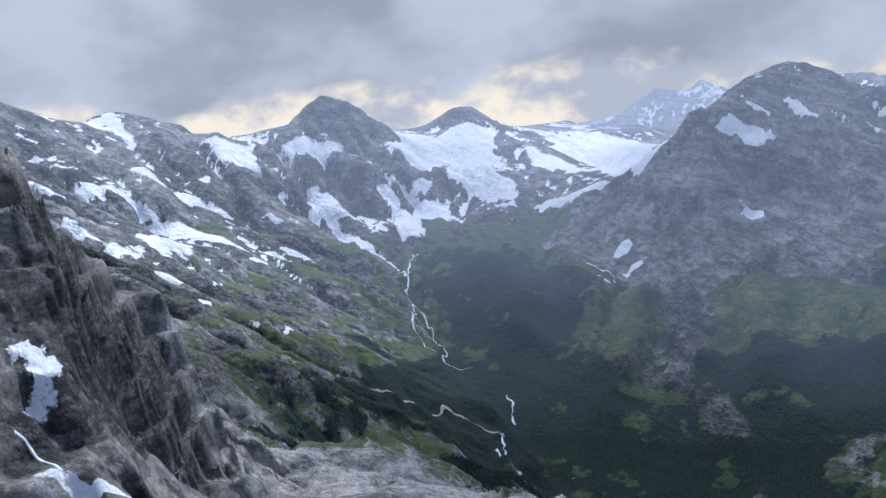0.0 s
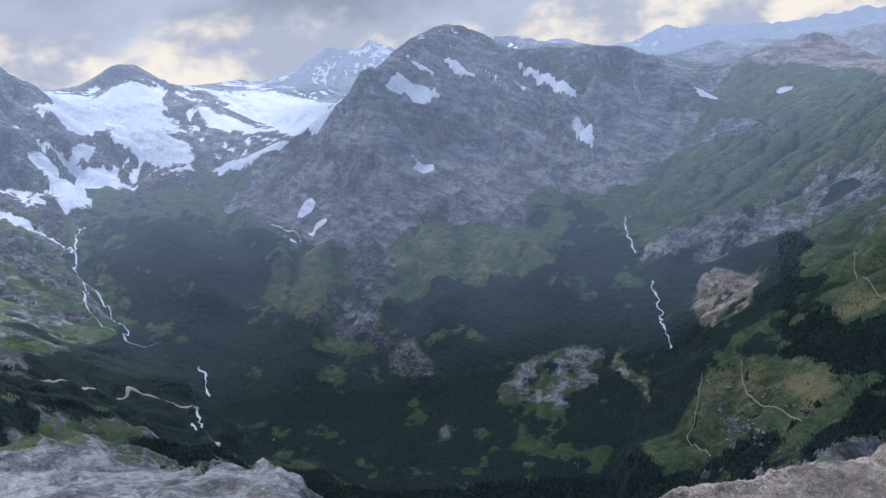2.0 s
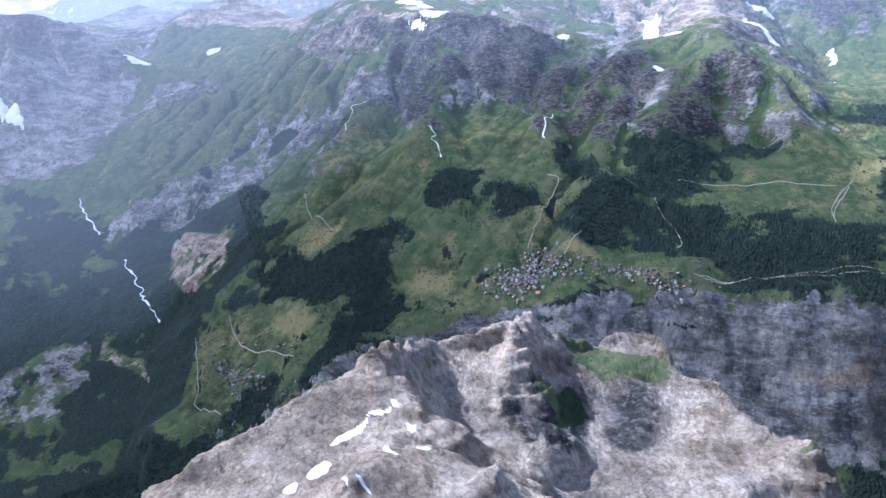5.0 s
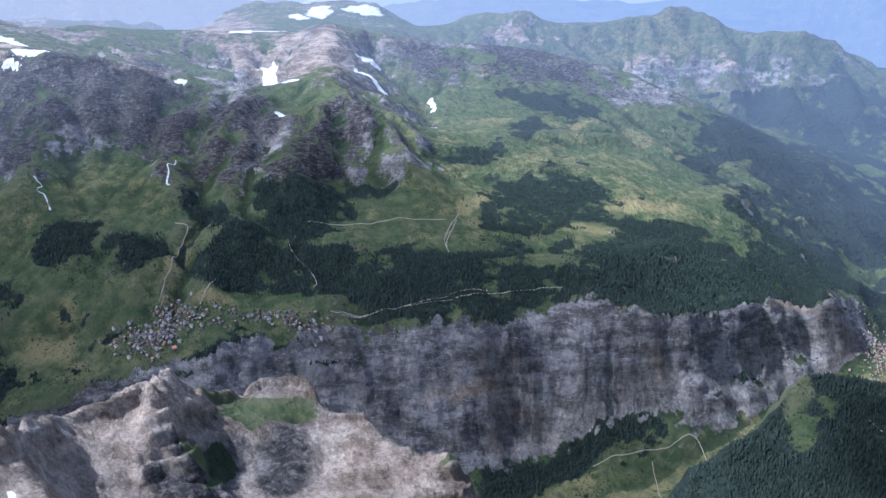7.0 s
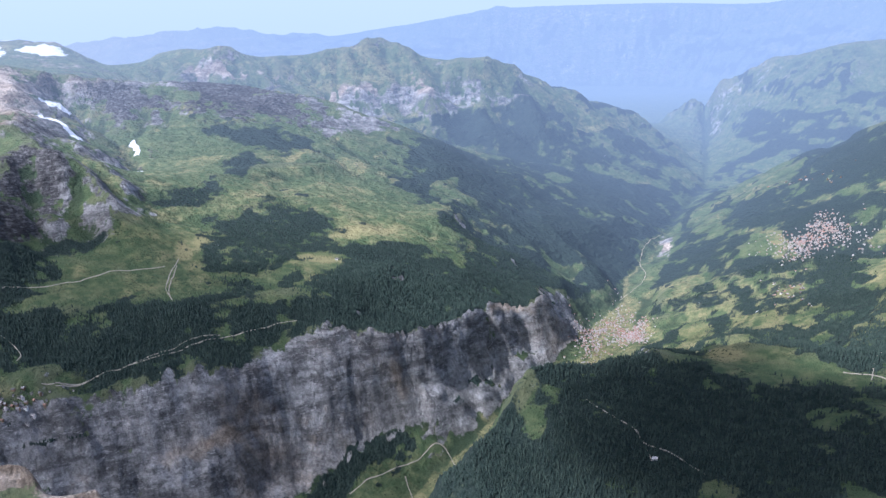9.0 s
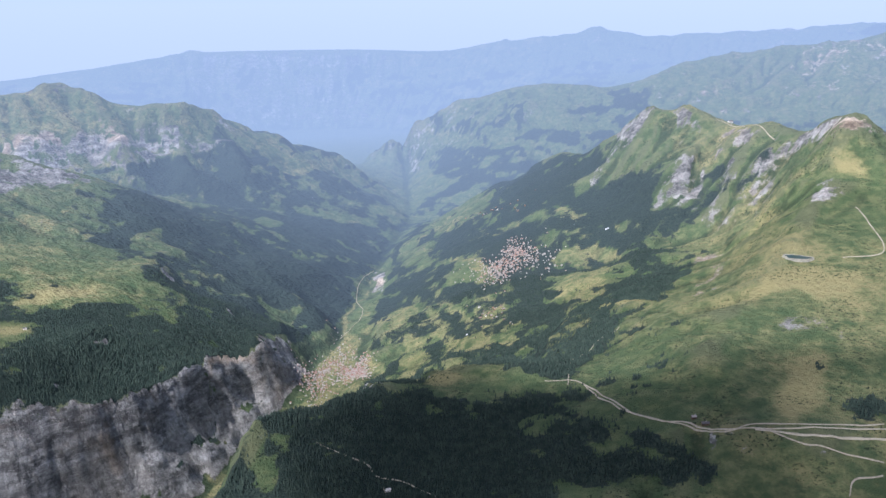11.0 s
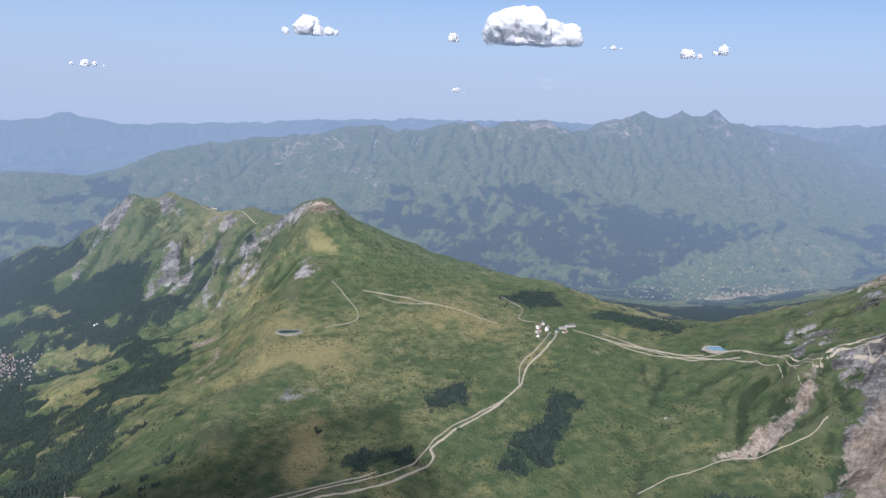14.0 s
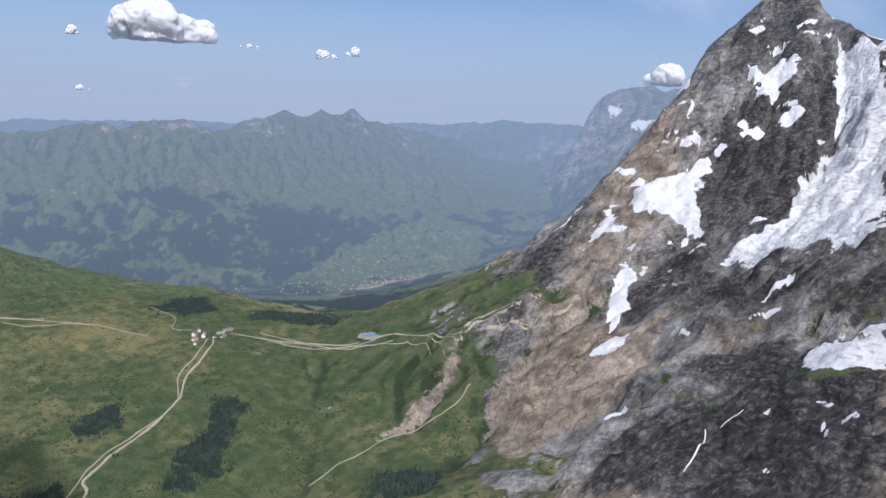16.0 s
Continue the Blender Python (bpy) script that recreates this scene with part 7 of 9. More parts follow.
# ---- lines over the land (km east, north) ----
TRACKS = {
    "railway_low": [(-0.732, 2.816), (-0.592, 2.779), (-0.4, 2.484), (-0.297, 2.405), (-0.087, 2.312), (0.026, 2.304), (0.176, 2.299), (0.378, 2.35), (0.532, 2.412), (0.632, 2.513), (0.732, 2.602), (0.996, 2.743), (1.169, 2.843), (1.282, 3.043), (1.436, 3.16), (1.558, 3.287)],
    "pass_road": [(0.025, 2.295), (0.207, 2.26), (0.367, 2.299), (0.541, 2.373), (0.657, 2.466), (0.673, 2.532), (0.773, 2.601), (1.003, 2.733), (1.189, 2.863), (1.301, 3.015), (1.502, 3.17), (1.579, 3.276)],
    "railway_high": [(1.709, 3.331), (1.801, 3.206), (1.899, 2.999), (2.103, 2.797), (2.24, 2.734), (2.302, 2.452), (2.301, 2.299), (2.448, 2.303), (2.484, 2.177)],
    "meadow_path": [(1.84, 3.273), (1.922, 3.085), (2.043, 2.885), (2.116, 2.814)],
    "station_road": [(2.244, 2.285), (2.394, 2.289), (2.491, 2.17), (2.608, 2.099)],
    "station_loop": [(2.455, 2.239), (2.434, 2.149), (2.515, 2.052), (2.749, 2.005)],
    "lake_road": [(2.25, 2.72), (2.282, 2.55), (2.251, 2.293)],
    "lake_path": [(1.817, 3.158), (1.947, 3.007), (2.045, 2.816), (2.202, 2.664)],
    "summit_path": [(0.658, 4.293), (0.698, 3.943), (0.67, 3.741), (0.505, 3.703)],
    "ridge_path": [(0.795, 4.107), (0.9, 4.028), (1.033, 3.957)],
    "pass_lane": [(1.564, 3.916), (1.59, 3.703), (1.503, 3.539), (1.565, 3.466)],
    "farm_road": [(-1.471, 2.204), (-1.266, 2.141), (-1.184, 2.066), (-1.066, 2.046), (-0.949, 1.984)],
    "farm_drive": [(-1.184, 2.066), (-1.126, 1.987)],
    "hut_path": [(0.037, 2.304), (0.191, 2.219), (0.379, 2.207)],
    "hut_path_low": [(0.265, 2.063), (0.289, 2.124), (0.372, 2.164)],
    "slope_railway": [(-0.563, 2.739), (-0.437, 2.508), (-0.296, 2.404), (-0.081, 2.299), (0.039, 2.326), (0.223, 2.334), (0.412, 2.385)],
    "terrace_railway": [(-3.387, 1.205), (-3.304, 1.552), (-3.284, 1.747), (-3.221, 1.913)],
    "terrace_path": [(-4.317, 0.75), (-4.24, 0.79), (-4.072, 0.65), (-3.955, 0.572), (-3.859, 0.517)],
    "wood_path": [(-3.956, 1.2), (-3.837, 1.194), (-3.646, 1.199), (-3.59, 1.162)],
    "meadow_lane": [(-5.154, -0.607), (-4.855, -0.573), (-4.509, -0.405)],
    "pasture_lane": [(-3.579, 1.923), (-3.691, 1.977), (-3.893, 2.203)],
    "lift_line": [(-3.832, 0.789), (-3.774, 0.722), (-3.729, 0.659)],
    "hamlet_lane": [(-4.335, -1.065), (-4.209, -1.034), (-4.013, -0.94), (-3.735, -0.683)],
    "hamlet_street": [(-4.345, -1.275), (-3.994, -1.225), (-3.888, -1.239), (-3.699, -1.078)],
    "contour_lane": [(-4.069, 1.364), (-3.937, 1.839), (-3.849, 2.086)],
    "cliff_railway": [(-3.41, 1.164), (-3.303, 1.525), (-3.223, 1.853), (-3.067, 2.26)],
    "alp_lane": [(-3.834, 2.149), (-3.653, 1.966), (-3.554, 1.913)],
    "valley_road": [(-2.555, 1.996), (-2.46, 2.365), (-2.395, 2.545), (-1.887, 2.108)],
    "field_lane": [(-2.432, 2.25), (-1.889, 1.831)],
    "river_road": [(-2.56, 4.893), (-2.56, 5.359), (-2.775, 5.773), (-2.902, 6.229), (-2.912, 6.55)],
    "station_bend": [(2.267, 2.29), (2.369, 2.317), (2.502, 2.269), (2.518, 2.14)],
    "station_lane": [(2.349, 2.253), (2.412, 2.207), (2.459, 2.085), (2.549, 2.028), (2.734, 2.014), (2.821, 2.04)],
    "low_path": [(1.317, 2.114), (1.512, 2.113), (1.752, 2.123), (1.988, 2.04), (2.1, 2.046)],
    "lake_lane": [(1.781, 3.233), (1.983, 2.986), (2.099, 2.775), (2.211, 2.571)],
    "knoll_path": [(2.211, 2.571), (2.209, 2.413), (2.163, 2.255)],
    "slope_path": [(0.855, 3.996), (0.961, 3.888), (1.153, 3.829)],
    "flank_path": [(0.807, 4.097), (0.98, 3.975), (1.213, 3.745), (1.355, 3.501)],
    "dell_path": [(-0.625, 2.752), (-0.643, 3.001), (-0.571, 3.303), (-0.473, 3.422)],
    "saddle_path": [(0.042, 6.314), (0.23, 6.092), (0.396, 5.635)],
}
STREAMS = {
    "gorge_stream_top": [(-6.35, -2.376), (-6.06, -2.25), (-5.823, -2.117)],
    "gorge_stream": [(-5.499, -1.916), (-5.227, -1.778), (-4.922, -1.652), (-4.769, -1.564)],
    "back_stream": [(-4.32, -6.506), (-4.049, -6.24), (-3.746, -5.811), (-3.693, -5.534), (-3.568, -5.205), (-3.525, -5.026), (-3.375, -4.84), (-3.517, -4.699)],
    "back_stream_mid": [(-3.502, -4.28), (-3.256, -3.972)],
    "back_stream_low": [(-2.982, -3.736), (-2.7, -3.422)],
    "back_stream_foot": [(-2.829, -3.435), (-2.504, -3)],
    "side_stream": [(-5.038, -4.975), (-5.04, -4.738), (-4.98, -4.612)],
    "branch_stream": [(-3.733, -5.742), (-3.412, -5.235), (-3.381, -4.951)],
    "wash": [(-2.129, -3.955), (-2.296, -3.811), (-2.76, -3.956), (-2.982, -3.736)],
    "fall_one": [(-5.468, -0.3), (-5.715, -0.249), (-5.758, -0.142)],
    "fall_two": [(-4.789, 0.219), (-4.96, 0.231), (-5.201, 0.231)],
    "fall_three": [(-4.649, 0.828), (-4.896, 0.932)],
    "rock_stream": [(1.575, 0.785), (1.677, 0.795), (1.781, 0.832)],
    "rock_stream_side": [(1.788, 0.795), (1.821, 0.75)],
    "wall_stream": [(-0.365, -1.336), (-0.383, -1.322), (-0.401, -1.268)],
}
VILLAGES = {  # centre, long and short half-axes in km, houses
    "cliff_village": (-3.7, 0.479, 0.0088, 0.19, 0.12, -0.028, 120),
    "cliff_village_east": (-3.49, 0.934, 0.16, 0.23, 0.051, -0.018, 45),
    "hamlet": (-3.84, -0.976, 0.28, 0.2, 0.075, -0.0089, 34),
    "hamlet_high": (-4, -0.906, 0.23, 0.28, 0.039, -0.008, 14),
    "valley_town": (-2.41, 4.27, -0.09, 0.50, 0.13, 0.04, 110),
    "valley_town_side": (-2.22, 4.36, 0.05, 0.14, 0.09, -0.1, 24),
    "terrace_town": (-1.39, 5.43, 0.26, 0.095, 0.075, -0.26, 140),
    "terrace_hamlet": (-1.37, 4.69, 0.094, 0.0075, 0.02, -0.072, 10),
    "scattered": (-1.74, 6.69, 0.49, -0.2, 0.049, -0.19, 22),
    "scattered_low": (-1.31, 4.59, 0.21, -0.15, 0.021, -0.18, 16),
}


def patch_mask(e, n, places):
    """1 inside the patches, a half at their rim, 0 well outside."""
    mask = np.zeros_like(e)
    for rows in places.values():
        for ce, cn, ae, an, be, bn in rows:
            size = 1.8 * (abs(ae) + abs(an) + abs(be) + abs(bn))
            pick = np.nonzero((np.abs(e - ce) < size) & (np.abs(n - cn) < size))[0]
            if len(pick):
                de, dn, det = e[pick] - ce, n[pick] - cn, ae * bn - an * be
                u, v = (de * bn - dn * be) / det, (ae * dn - an * de) / det
                mask[pick] = np.maximum(mask[pick], np.clip(1.25 - 0.7 * np.hypot(u, v), 0, 1))
    return mask


def area_mask(e, n, places, soft):
    """1 inside the outlines, a half on them, 0 outside; the rim is softer the larger soft is (km)."""
    mask = np.zeros_like(e)
    for line in places.values():
        p = np.array(line, float)
        lo, hi = p.min(axis=0) - 2 * soft, p.max(axis=0) + 2 * soft
        pick = np.nonzero((e > lo[0]) & (e < hi[0]) & (n > lo[1]) & (n < hi[1]))[0]
        if not len(pick):
            continue
        x, y = e[pick], n[pick]
        within, near = np.zeros(len(pick), bool), np.full(len(pick), 9.0)
        for a, b in zip(p, np.roll(p, -1, axis=0)):
            d = b - a
            t = np.clip(((x - a[0]) * d[0] + (y - a[1]) * d[1]) / max(d @ d, 1e-12), 0, 1)
            near = np.minimum(near, np.hypot(x - a[0] - t * d[0], y - a[1] - t * d[1]))
            within ^= ((a[1] > y) != (b[1] > y)) & (x < a[0] + d[0] * (y - a[1]) / (d[1] if abs(d[1]) > 1e-12 else 1e-12))
        mask[pick] = np.maximum(mask[pick], np.clip(0.5 + np.where(within, near, -near) / (2 * soft), 0, 1))
    return mask


def covers(e, n, z, slope, hollow):
    """Masks from 0 to 1 of what covers the land: snow, ice, forest, bare rock, dry pasture, pale tan rock."""
    a = fractal(e, n, 0.9, 4, 51)
    b = fractal(e, n, 0.35, 4, 61)
    c = fractal(e, n, 0.14, 3, 71)
    speck = fractal(e, n, 0.045, 2, 79)
    away = np.hypot(e - EYE_KM[0], n - EYE_KM[1])
    # patches take ragged outlines, rougher the farther off they lie
    loose = np.clip(away / 6, 0.12, 1.0)
    pe = e + loose * (0.10 * fractal(e, n, 0.45, 3, 41) + 0.05 * fractal(e, n, 0.12, 3, 43))
    pn = n + loose * (0.10 * fractal(e, n, 0.45, 3, 45) + 0.05 * fractal(e, n, 0.12, 3, 47))
    se, sn = e + 0.014 * fractal(e, n, 0.035, 3, 141) + 0.25 * (pe - e), n + 0.014 * fractal(e, n, 0.035, 3, 143) + 0.25 * (pn - n)
    meadow, wood = patch_mask(pe, pn, MEADOW_PATCHES), patch_mask(pe, pn, WOOD_PATCHES)
    south = np.clip((-n - 2.5) / 3, 0, 1)
    # the ridge and walls under the eye, the pyramid's flank
    bare = np.clip((2.35 - away) / 0.15, 0, 1) * np.clip((z - 1.75) / 0.1, 0, 1) * np.clip((1.15 - n) / 0.2, 0, 1) * np.clip((n + 2.55) / 0.1, 0, 1)
    bare = np.maximum(bare, np.clip((e - 2.55) / 0.2, 0, 1) * np.clip((z - 2.25) / 0.15, 0, 1) * np.clip((5.0 - n) / 0.5, 0, 1))
    rubble = patch_mask(pe, pn, {"pyramid": ROCK_PATCHES["pyramid"]})
    green = patch_mask(pe, pn, GREEN_PATCHES)
    bare = np.maximum(bare, np.clip(2.2 * rubble - 0.35, 0, 1)) * np.clip(1.15 - 1.9 * green, 0, 1)
    west = np.clip((-e - 5.0) / 0.5, 0, 1) * np.clip((6.5 - n) / 0.5, 0, 1)
    tree_line = 2.25 - 0.35 * south - 0.22 * west
    rock = np.clip((slope - 0.85) / 0.3, 0, 1) + np.clip((z - tree_line + 0.9 * b + 1.1 * a + 0.35 * hollow) / 0.7, 0, 1)
    north = np.clip((n - 2.6) / 0.6, 0, 1)
    rock = np.maximum(rock * (1 - 0.55 * north), np.clip((slope - 0.6 - 0.5 * north + 0.3 * b) / 0.25, 0, 1) * np.clip((z - 1.75 + 0.3 * b) / 0.3, 0, 1))
    rock = np.clip(rock, 0, 1) * (1 - 0.9 * np.clip(meadow * 1.4 - 0.2, 0, 1))
    # ribs are bare, hollows hold grass
    rib = np.clip((slope - 0.42) / 0.3, 0, 1) * np.clip((z - 1.35 + 0.2 * b) / 0.35, 0, 1) * np.clip(0.25 - 0.75 * hollow + 0.8 * c + 0.5 * b, 0, 1)
    rock = np.maximum(rock * np.clip(1.0 - 0.5 * hollow, 0.3, 1), rib * (1 - 0.6 * north))
    rock = np.maximum(np.maximum(rock, bare), np.clip(patch_mask(pe, pn, ROCK_PATCHES) * (0.95 - 0.3 * hollow) + 0.5 * c + 0.45 * speck + 0.06, 0, 1) * (patch_mask(pe, pn, ROCK_PATCHES) > 0.12))
    lush = np.clip((e + 0.6) / 0.4, 0, 1) * np.clip((z - 1.55) / 0.15, 0, 1)
    forest = np.clip((1.78 + 0.35 * a + 0.3 * b - z) / 0.12, 0, 1) * np.clip(0.98 + 1.0 * b + 1.0 * c - 0.15 * hollow, 0, 1) * (1 - lush)
    # hay meadows follow the contours of the terraces and fill the flat valley floor
    strip = fractal(e + 0.3 * b, 6.5 * z + 0.35 * n, 0.36, 3, 58) + 0.35 * c
    terrace = np.clip((e + 2.4) / 0.3, 0, 1) * np.clip((0.4 - e) / 0.4, 0, 1) * np.clip((n - 2.7) / 0.3, 0, 1) * np.clip((6.6 - n) / 0.4, 0, 1) * np.clip((1.75 - z) / 0.2, 0, 1)
    terrace = np.maximum(terrace, 0.75 * np.clip((-2.9 - e) / 0.3, 0, 1) * np.clip((n - 2.0) / 0.5, 0, 1) * np.clip((z - 1.2) / 0.1, 0, 1))
    field = np.clip((strip - 0.07) / 0.10, 0, 1) * terrace
    floor = np.clip((0.22 - slope) / 0.08, 0, 1) * np.clip((1.12 - z) / 0.08, 0, 1) * np.clip((n + 1) / 1.0, 0, 1) * np.clip((7.6 - away) / 0.6, 0, 1)
    field = np.maximum(field, floor)
    far = np.clip((away - 6.8) / 1.0, 0, 1)
    forest = forest * (1 - field) * np.clip(1 - far * np.clip(4.0 * strip + 1.0 * b + 0.1, 0, 1), 0, 1)
    forest *= np.clip((z - 0.86) / 0.08, 0, 1) * np.clip((1.6 - slope) / 0.3, 0, 1)
    forest = np.maximum(forest * np.clip(1.15 - 1.3 * meadow, 0, 1), np.clip(wood * 1.15 + 0.65 * c + 0.35 * speck, 0, 1) * (wood > 0.15))
    forest *= np.clip(1.2 - 1.5 * patch_mask(pe, pn, ROCK_PATCHES) * (c > -0.25), 0, 1) * (1 - bare)
    rock = np.minimum(rock, np.clip(1.3 - wood, 0, 1) + bare) * np.clip(1.15 - 1.9 * green, 0, 1)
    snow = np.clip((z - 2.75 + 0.5 * a + 0.3 * hollow) / 0.5, 0, 1) * np.clip((0.95 - slope) / 0.4, 0, 1) * np.clip(0.35 + 1.5 * b + 0.6 * hollow, 0, 1) * south
    d = fractal(e + 0.4 * z, n, 0.22, 3, 81)
    snow = np.maximum(snow * 0.75, np.clip(0.2 + 0.7 * b + 0.7 * d + 0.5 * hollow, 0, 0.85) * np.clip((z - 2.15) / 0.3, 0, 1) * np.clip((1.05 - slope) / 0.4, 0, 1) * np.clip((-n - 4.3) / 1.5, 0, 1))
    # outlined areas come last: open pasture, then woods, then the fields and crags in them
    wide = np.clip(away / 4, 0.5, 2.0)
    qe = e + wide * (0.08 * fractal(e, n, 0.30, 6, 241, gain=0.65))
    qn = n + wide * (0.08 * fractal(e, n, 0.30, 6, 245, gain=0.65))
    open_land, woods, fields = area_mask(qe, qn, PASTURES, 0.04), area_mask(qe, qn, WOODS, 0.06), area_mask(qe, qn, HAYFIELDS, 0.03)
    walls, broken = area_mask(qe, qn, CRAGS, 0.05), area_mask(qe, qn, BROKEN_ROCK, 0.07)
    loners = np.clip(2.4 * speck + 1.4 * c - 0.75, 0, 1)
    forest, rock = forest * (1 - open_land * (1 - 0.8 * loners)), rock * (1 - 0.8 * open_land)
    forest = np.maximum(forest, np.clip(woods * (0.92 - 0.40 * np.clip((away - 7) / 2, 0, 1) + 0.5 * b + 0.8 * c + 0.5 * speck), 0, 1) * (woods > 0.1))
    rock = rock * (1 - np.clip(1.2 * woods, 0, 0.85))
    forest = forest * (1 - 0.35 * field * (n < 6.5))
    forest = forest * (1 - fields * (1 - loners))
    rock = rock * (1 - 0.92 * fields)
    rough = np.clip(broken * (0.60 + 0.45 * c + 0.35 * b + 0.35 * speck - 0.25 * hollow), 0, 1)
    crags = np.maximum(walls * np.clip(0.9 + 0.35 * c + 0.3 * b, 0, 1), rough)
    scarp = np.clip((slope - 0.85) / 0.25, 0, 1) * np.clip((e + 3.7) / 0.1, 0, 1) * np.clip((-2.35 - e) / 0.1, 0, 1) * np.clip((n + 1.2) / 0.2, 0, 1) * np.clip((4.4 - n) / 0.2, 0, 1)
    crags = np.maximum(crags, scarp * np.clip(1.0 + 0.6 * c, 0, 1))
    rock = np.maximum(rock, crags)
    forest = forest * (1 - np.clip(1.5 * crags - 0.25, 0, 1))
    field = np.maximum(field, fields * np.clip(0.35 + 0.9 * c, 0, 1))
    turf = area_mask(qe, qn, TURF, 0.012)
    rock = rock * (1 - turf)
    lying = np.maximum(patch_mask(se, sn, SNOW_PATCHES), area_mask(se, sn, SNOWFIELDS, 0.012))
    snow = np.maximum(snow, np.clip(1.2 * lying + 0.22 * np.clip(0.95 - slope, -1.2, 0.5) + 0.12 * hollow, 0, 1) * (lying > 0.15))
    snow = np.maximum(snow, np.clip(1.1 * area_mask(se, sn, SNOWFIELDS, 0.015), 0, 1))
    flecks = np.clip(2.6 * fractal(e + 0.7 * z, n + 0.5 * z, 0.13, 3, 87) - 0.55, 0, 0.9) * np.clip((z - 2.3) / 0.3, 0, 1) * np.clip((e - 2.4) / 0.4, 0, 1) * np.clip((3.0 - n) / 0.3, 0, 1)
    snow = np.maximum(snow, flecks)
    # slate in the south, limestone elsewhere
    dark = np.maximum(patch_mask(pe, pn, DARK_PATCHES), np.clip((-n - 2.7) / 0.4, 0, 1) * np.clip(0.5 + 0.5 * b, 0, 1))
    dark = np.maximum(dark, np.clip((-e - 4.2) / 0.4, 0, 1) * np.clip(0.30 + 0.6 * b, 0, 1))
    dark = np.maximum(dark, area_mask(qe, qn, DARK_SLABS, 0.05))
    pale = np.maximum(patch_mask(pe, pn, TAN_PATCHES), area_mask(qe, qn, PALE_GROUND, 0.03))
    dark = dark * (1 - pale) * (1 - 0.35 * walls * (e < 0))
    dark = np.maximum(dark, np.clip((e - 2.3) / 0.3, 0, 1) * np.clip((2.9 - n) / 0.3, 0, 1) * np.clip(0.6 + 0.6 * b, 0, 1) * np.clip(1 - 1.5 * pale, 0, 1))
    ice = np.maximum(patch_mask(se, sn, ICE_PATCHES), area_mask(se, sn, GLACIERS, 0.03))
    # dry pasture rises eastward; the darker western grass also stands in for shade
    dry = np.clip(0.42 + 0.8 * a + 0.5 * b, 0, 1) * np.clip((e + 1.0) / 1.2, 0.12, 1) * 0.72 * np.clip((9.0 - n) / 2.0, 0.35, 1)
    dry = np.maximum(np.maximum(dry, 0.52 * field), patch_mask(pe, pn, DRY_PATCHES))
    tan = np.maximum(np.clip(0.1 + 0.8 * b, 0, 1) * np.clip((e + 3.4) / 0.5, 0, 1), pale)
    # the limestone under the eye is warm grey
    tan = np.maximum(tan, 0.74 * np.clip((2.5 - away) / 0.3, 0, 1) * np.clip((n + 1.2) / 0.4, 0, 1))
    tan = np.maximum(tan, west * np.clip((z - 2.25) / 0.2, 0, 1) * np.clip(0.55 + 0.7 * b, 0, 1) * np.clip((n + 2.5) / 1.0, 0, 1))
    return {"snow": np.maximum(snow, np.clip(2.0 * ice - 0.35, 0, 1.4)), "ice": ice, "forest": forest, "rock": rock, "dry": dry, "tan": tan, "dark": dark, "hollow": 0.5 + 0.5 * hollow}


def sheet(name, e, n, z, slope, hollow, material, keep):
    """One sheet of land over the cells in keep, with its covers."""
    rows, cols = e.shape
    used = np.zeros((rows, cols), bool)
    for di in (0, 1):
        for dj in (0, 1):
            used[di:rows - 1 + di, dj:cols - 1 + dj] |= keep
    number = np.cumsum(used.ravel()).reshape(rows, cols) - 1
    co = np.stack([e[used], n[used], z[used]], 1) * KM
    quads = np.stack([number[:-1, :-1], number[1:, :-1], number[1:, 1:], number[:-1, 1:]], -1)[keep]
    me = bpy.data.meshes.new(name)
    me.vertices.add(len(co))
    me.vertices.foreach_set("co", co.astype(np.float32).ravel())
    me.loops.add(quads.size)
    me.loops.foreach_set("vertex_index", quads.astype(np.int32).ravel())
    me.polygons.add(len(quads))
    me.polygons.foreach_set("loop_start", np.arange(0, quads.size, 4, dtype=np.int32))
    me.polygons.foreach_set("use_smooth", np.ones(len(quads), bool))
    me.update()
    me.validate()
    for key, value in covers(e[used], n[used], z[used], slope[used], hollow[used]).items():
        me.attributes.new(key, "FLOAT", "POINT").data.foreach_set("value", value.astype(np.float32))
    me.materials.append(material)
    return new(name, me)


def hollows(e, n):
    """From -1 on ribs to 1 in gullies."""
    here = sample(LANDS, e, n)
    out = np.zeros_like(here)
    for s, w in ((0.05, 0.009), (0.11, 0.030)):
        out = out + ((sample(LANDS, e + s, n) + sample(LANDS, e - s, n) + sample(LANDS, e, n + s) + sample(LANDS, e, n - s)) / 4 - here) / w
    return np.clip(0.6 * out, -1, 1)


# rings round the valley's air, closer together near by
FINE = 0.22
angle = np.concatenate([np.arange(-188, 84, FINE), np.arange(84, 172.1, 2.0)])
reach = np.concatenate([np.linspace(0.0004, 0.32, 9)[:-1], np.geomspace(0.32, 19.4, 640)])
RR, AA = np.meshgrid(reach, np.radians(angle), indexing="ij")
GE, GN = EYE_KM[0] + RR * np.sin(AA), EYE_KM[1] + RR * np.cos(AA)
GZ = height(GE, GN)
GS = np.hypot(np.gradient(GZ, reach, axis=0), np.gradient(GZ, np.radians(angle), axis=1) / RR)
GH = hollows(GE, GN)
edge_of_near = np.full_like(RR, 4.7)
near_cells = (RR < edge_of_near)[:-1, :-1]
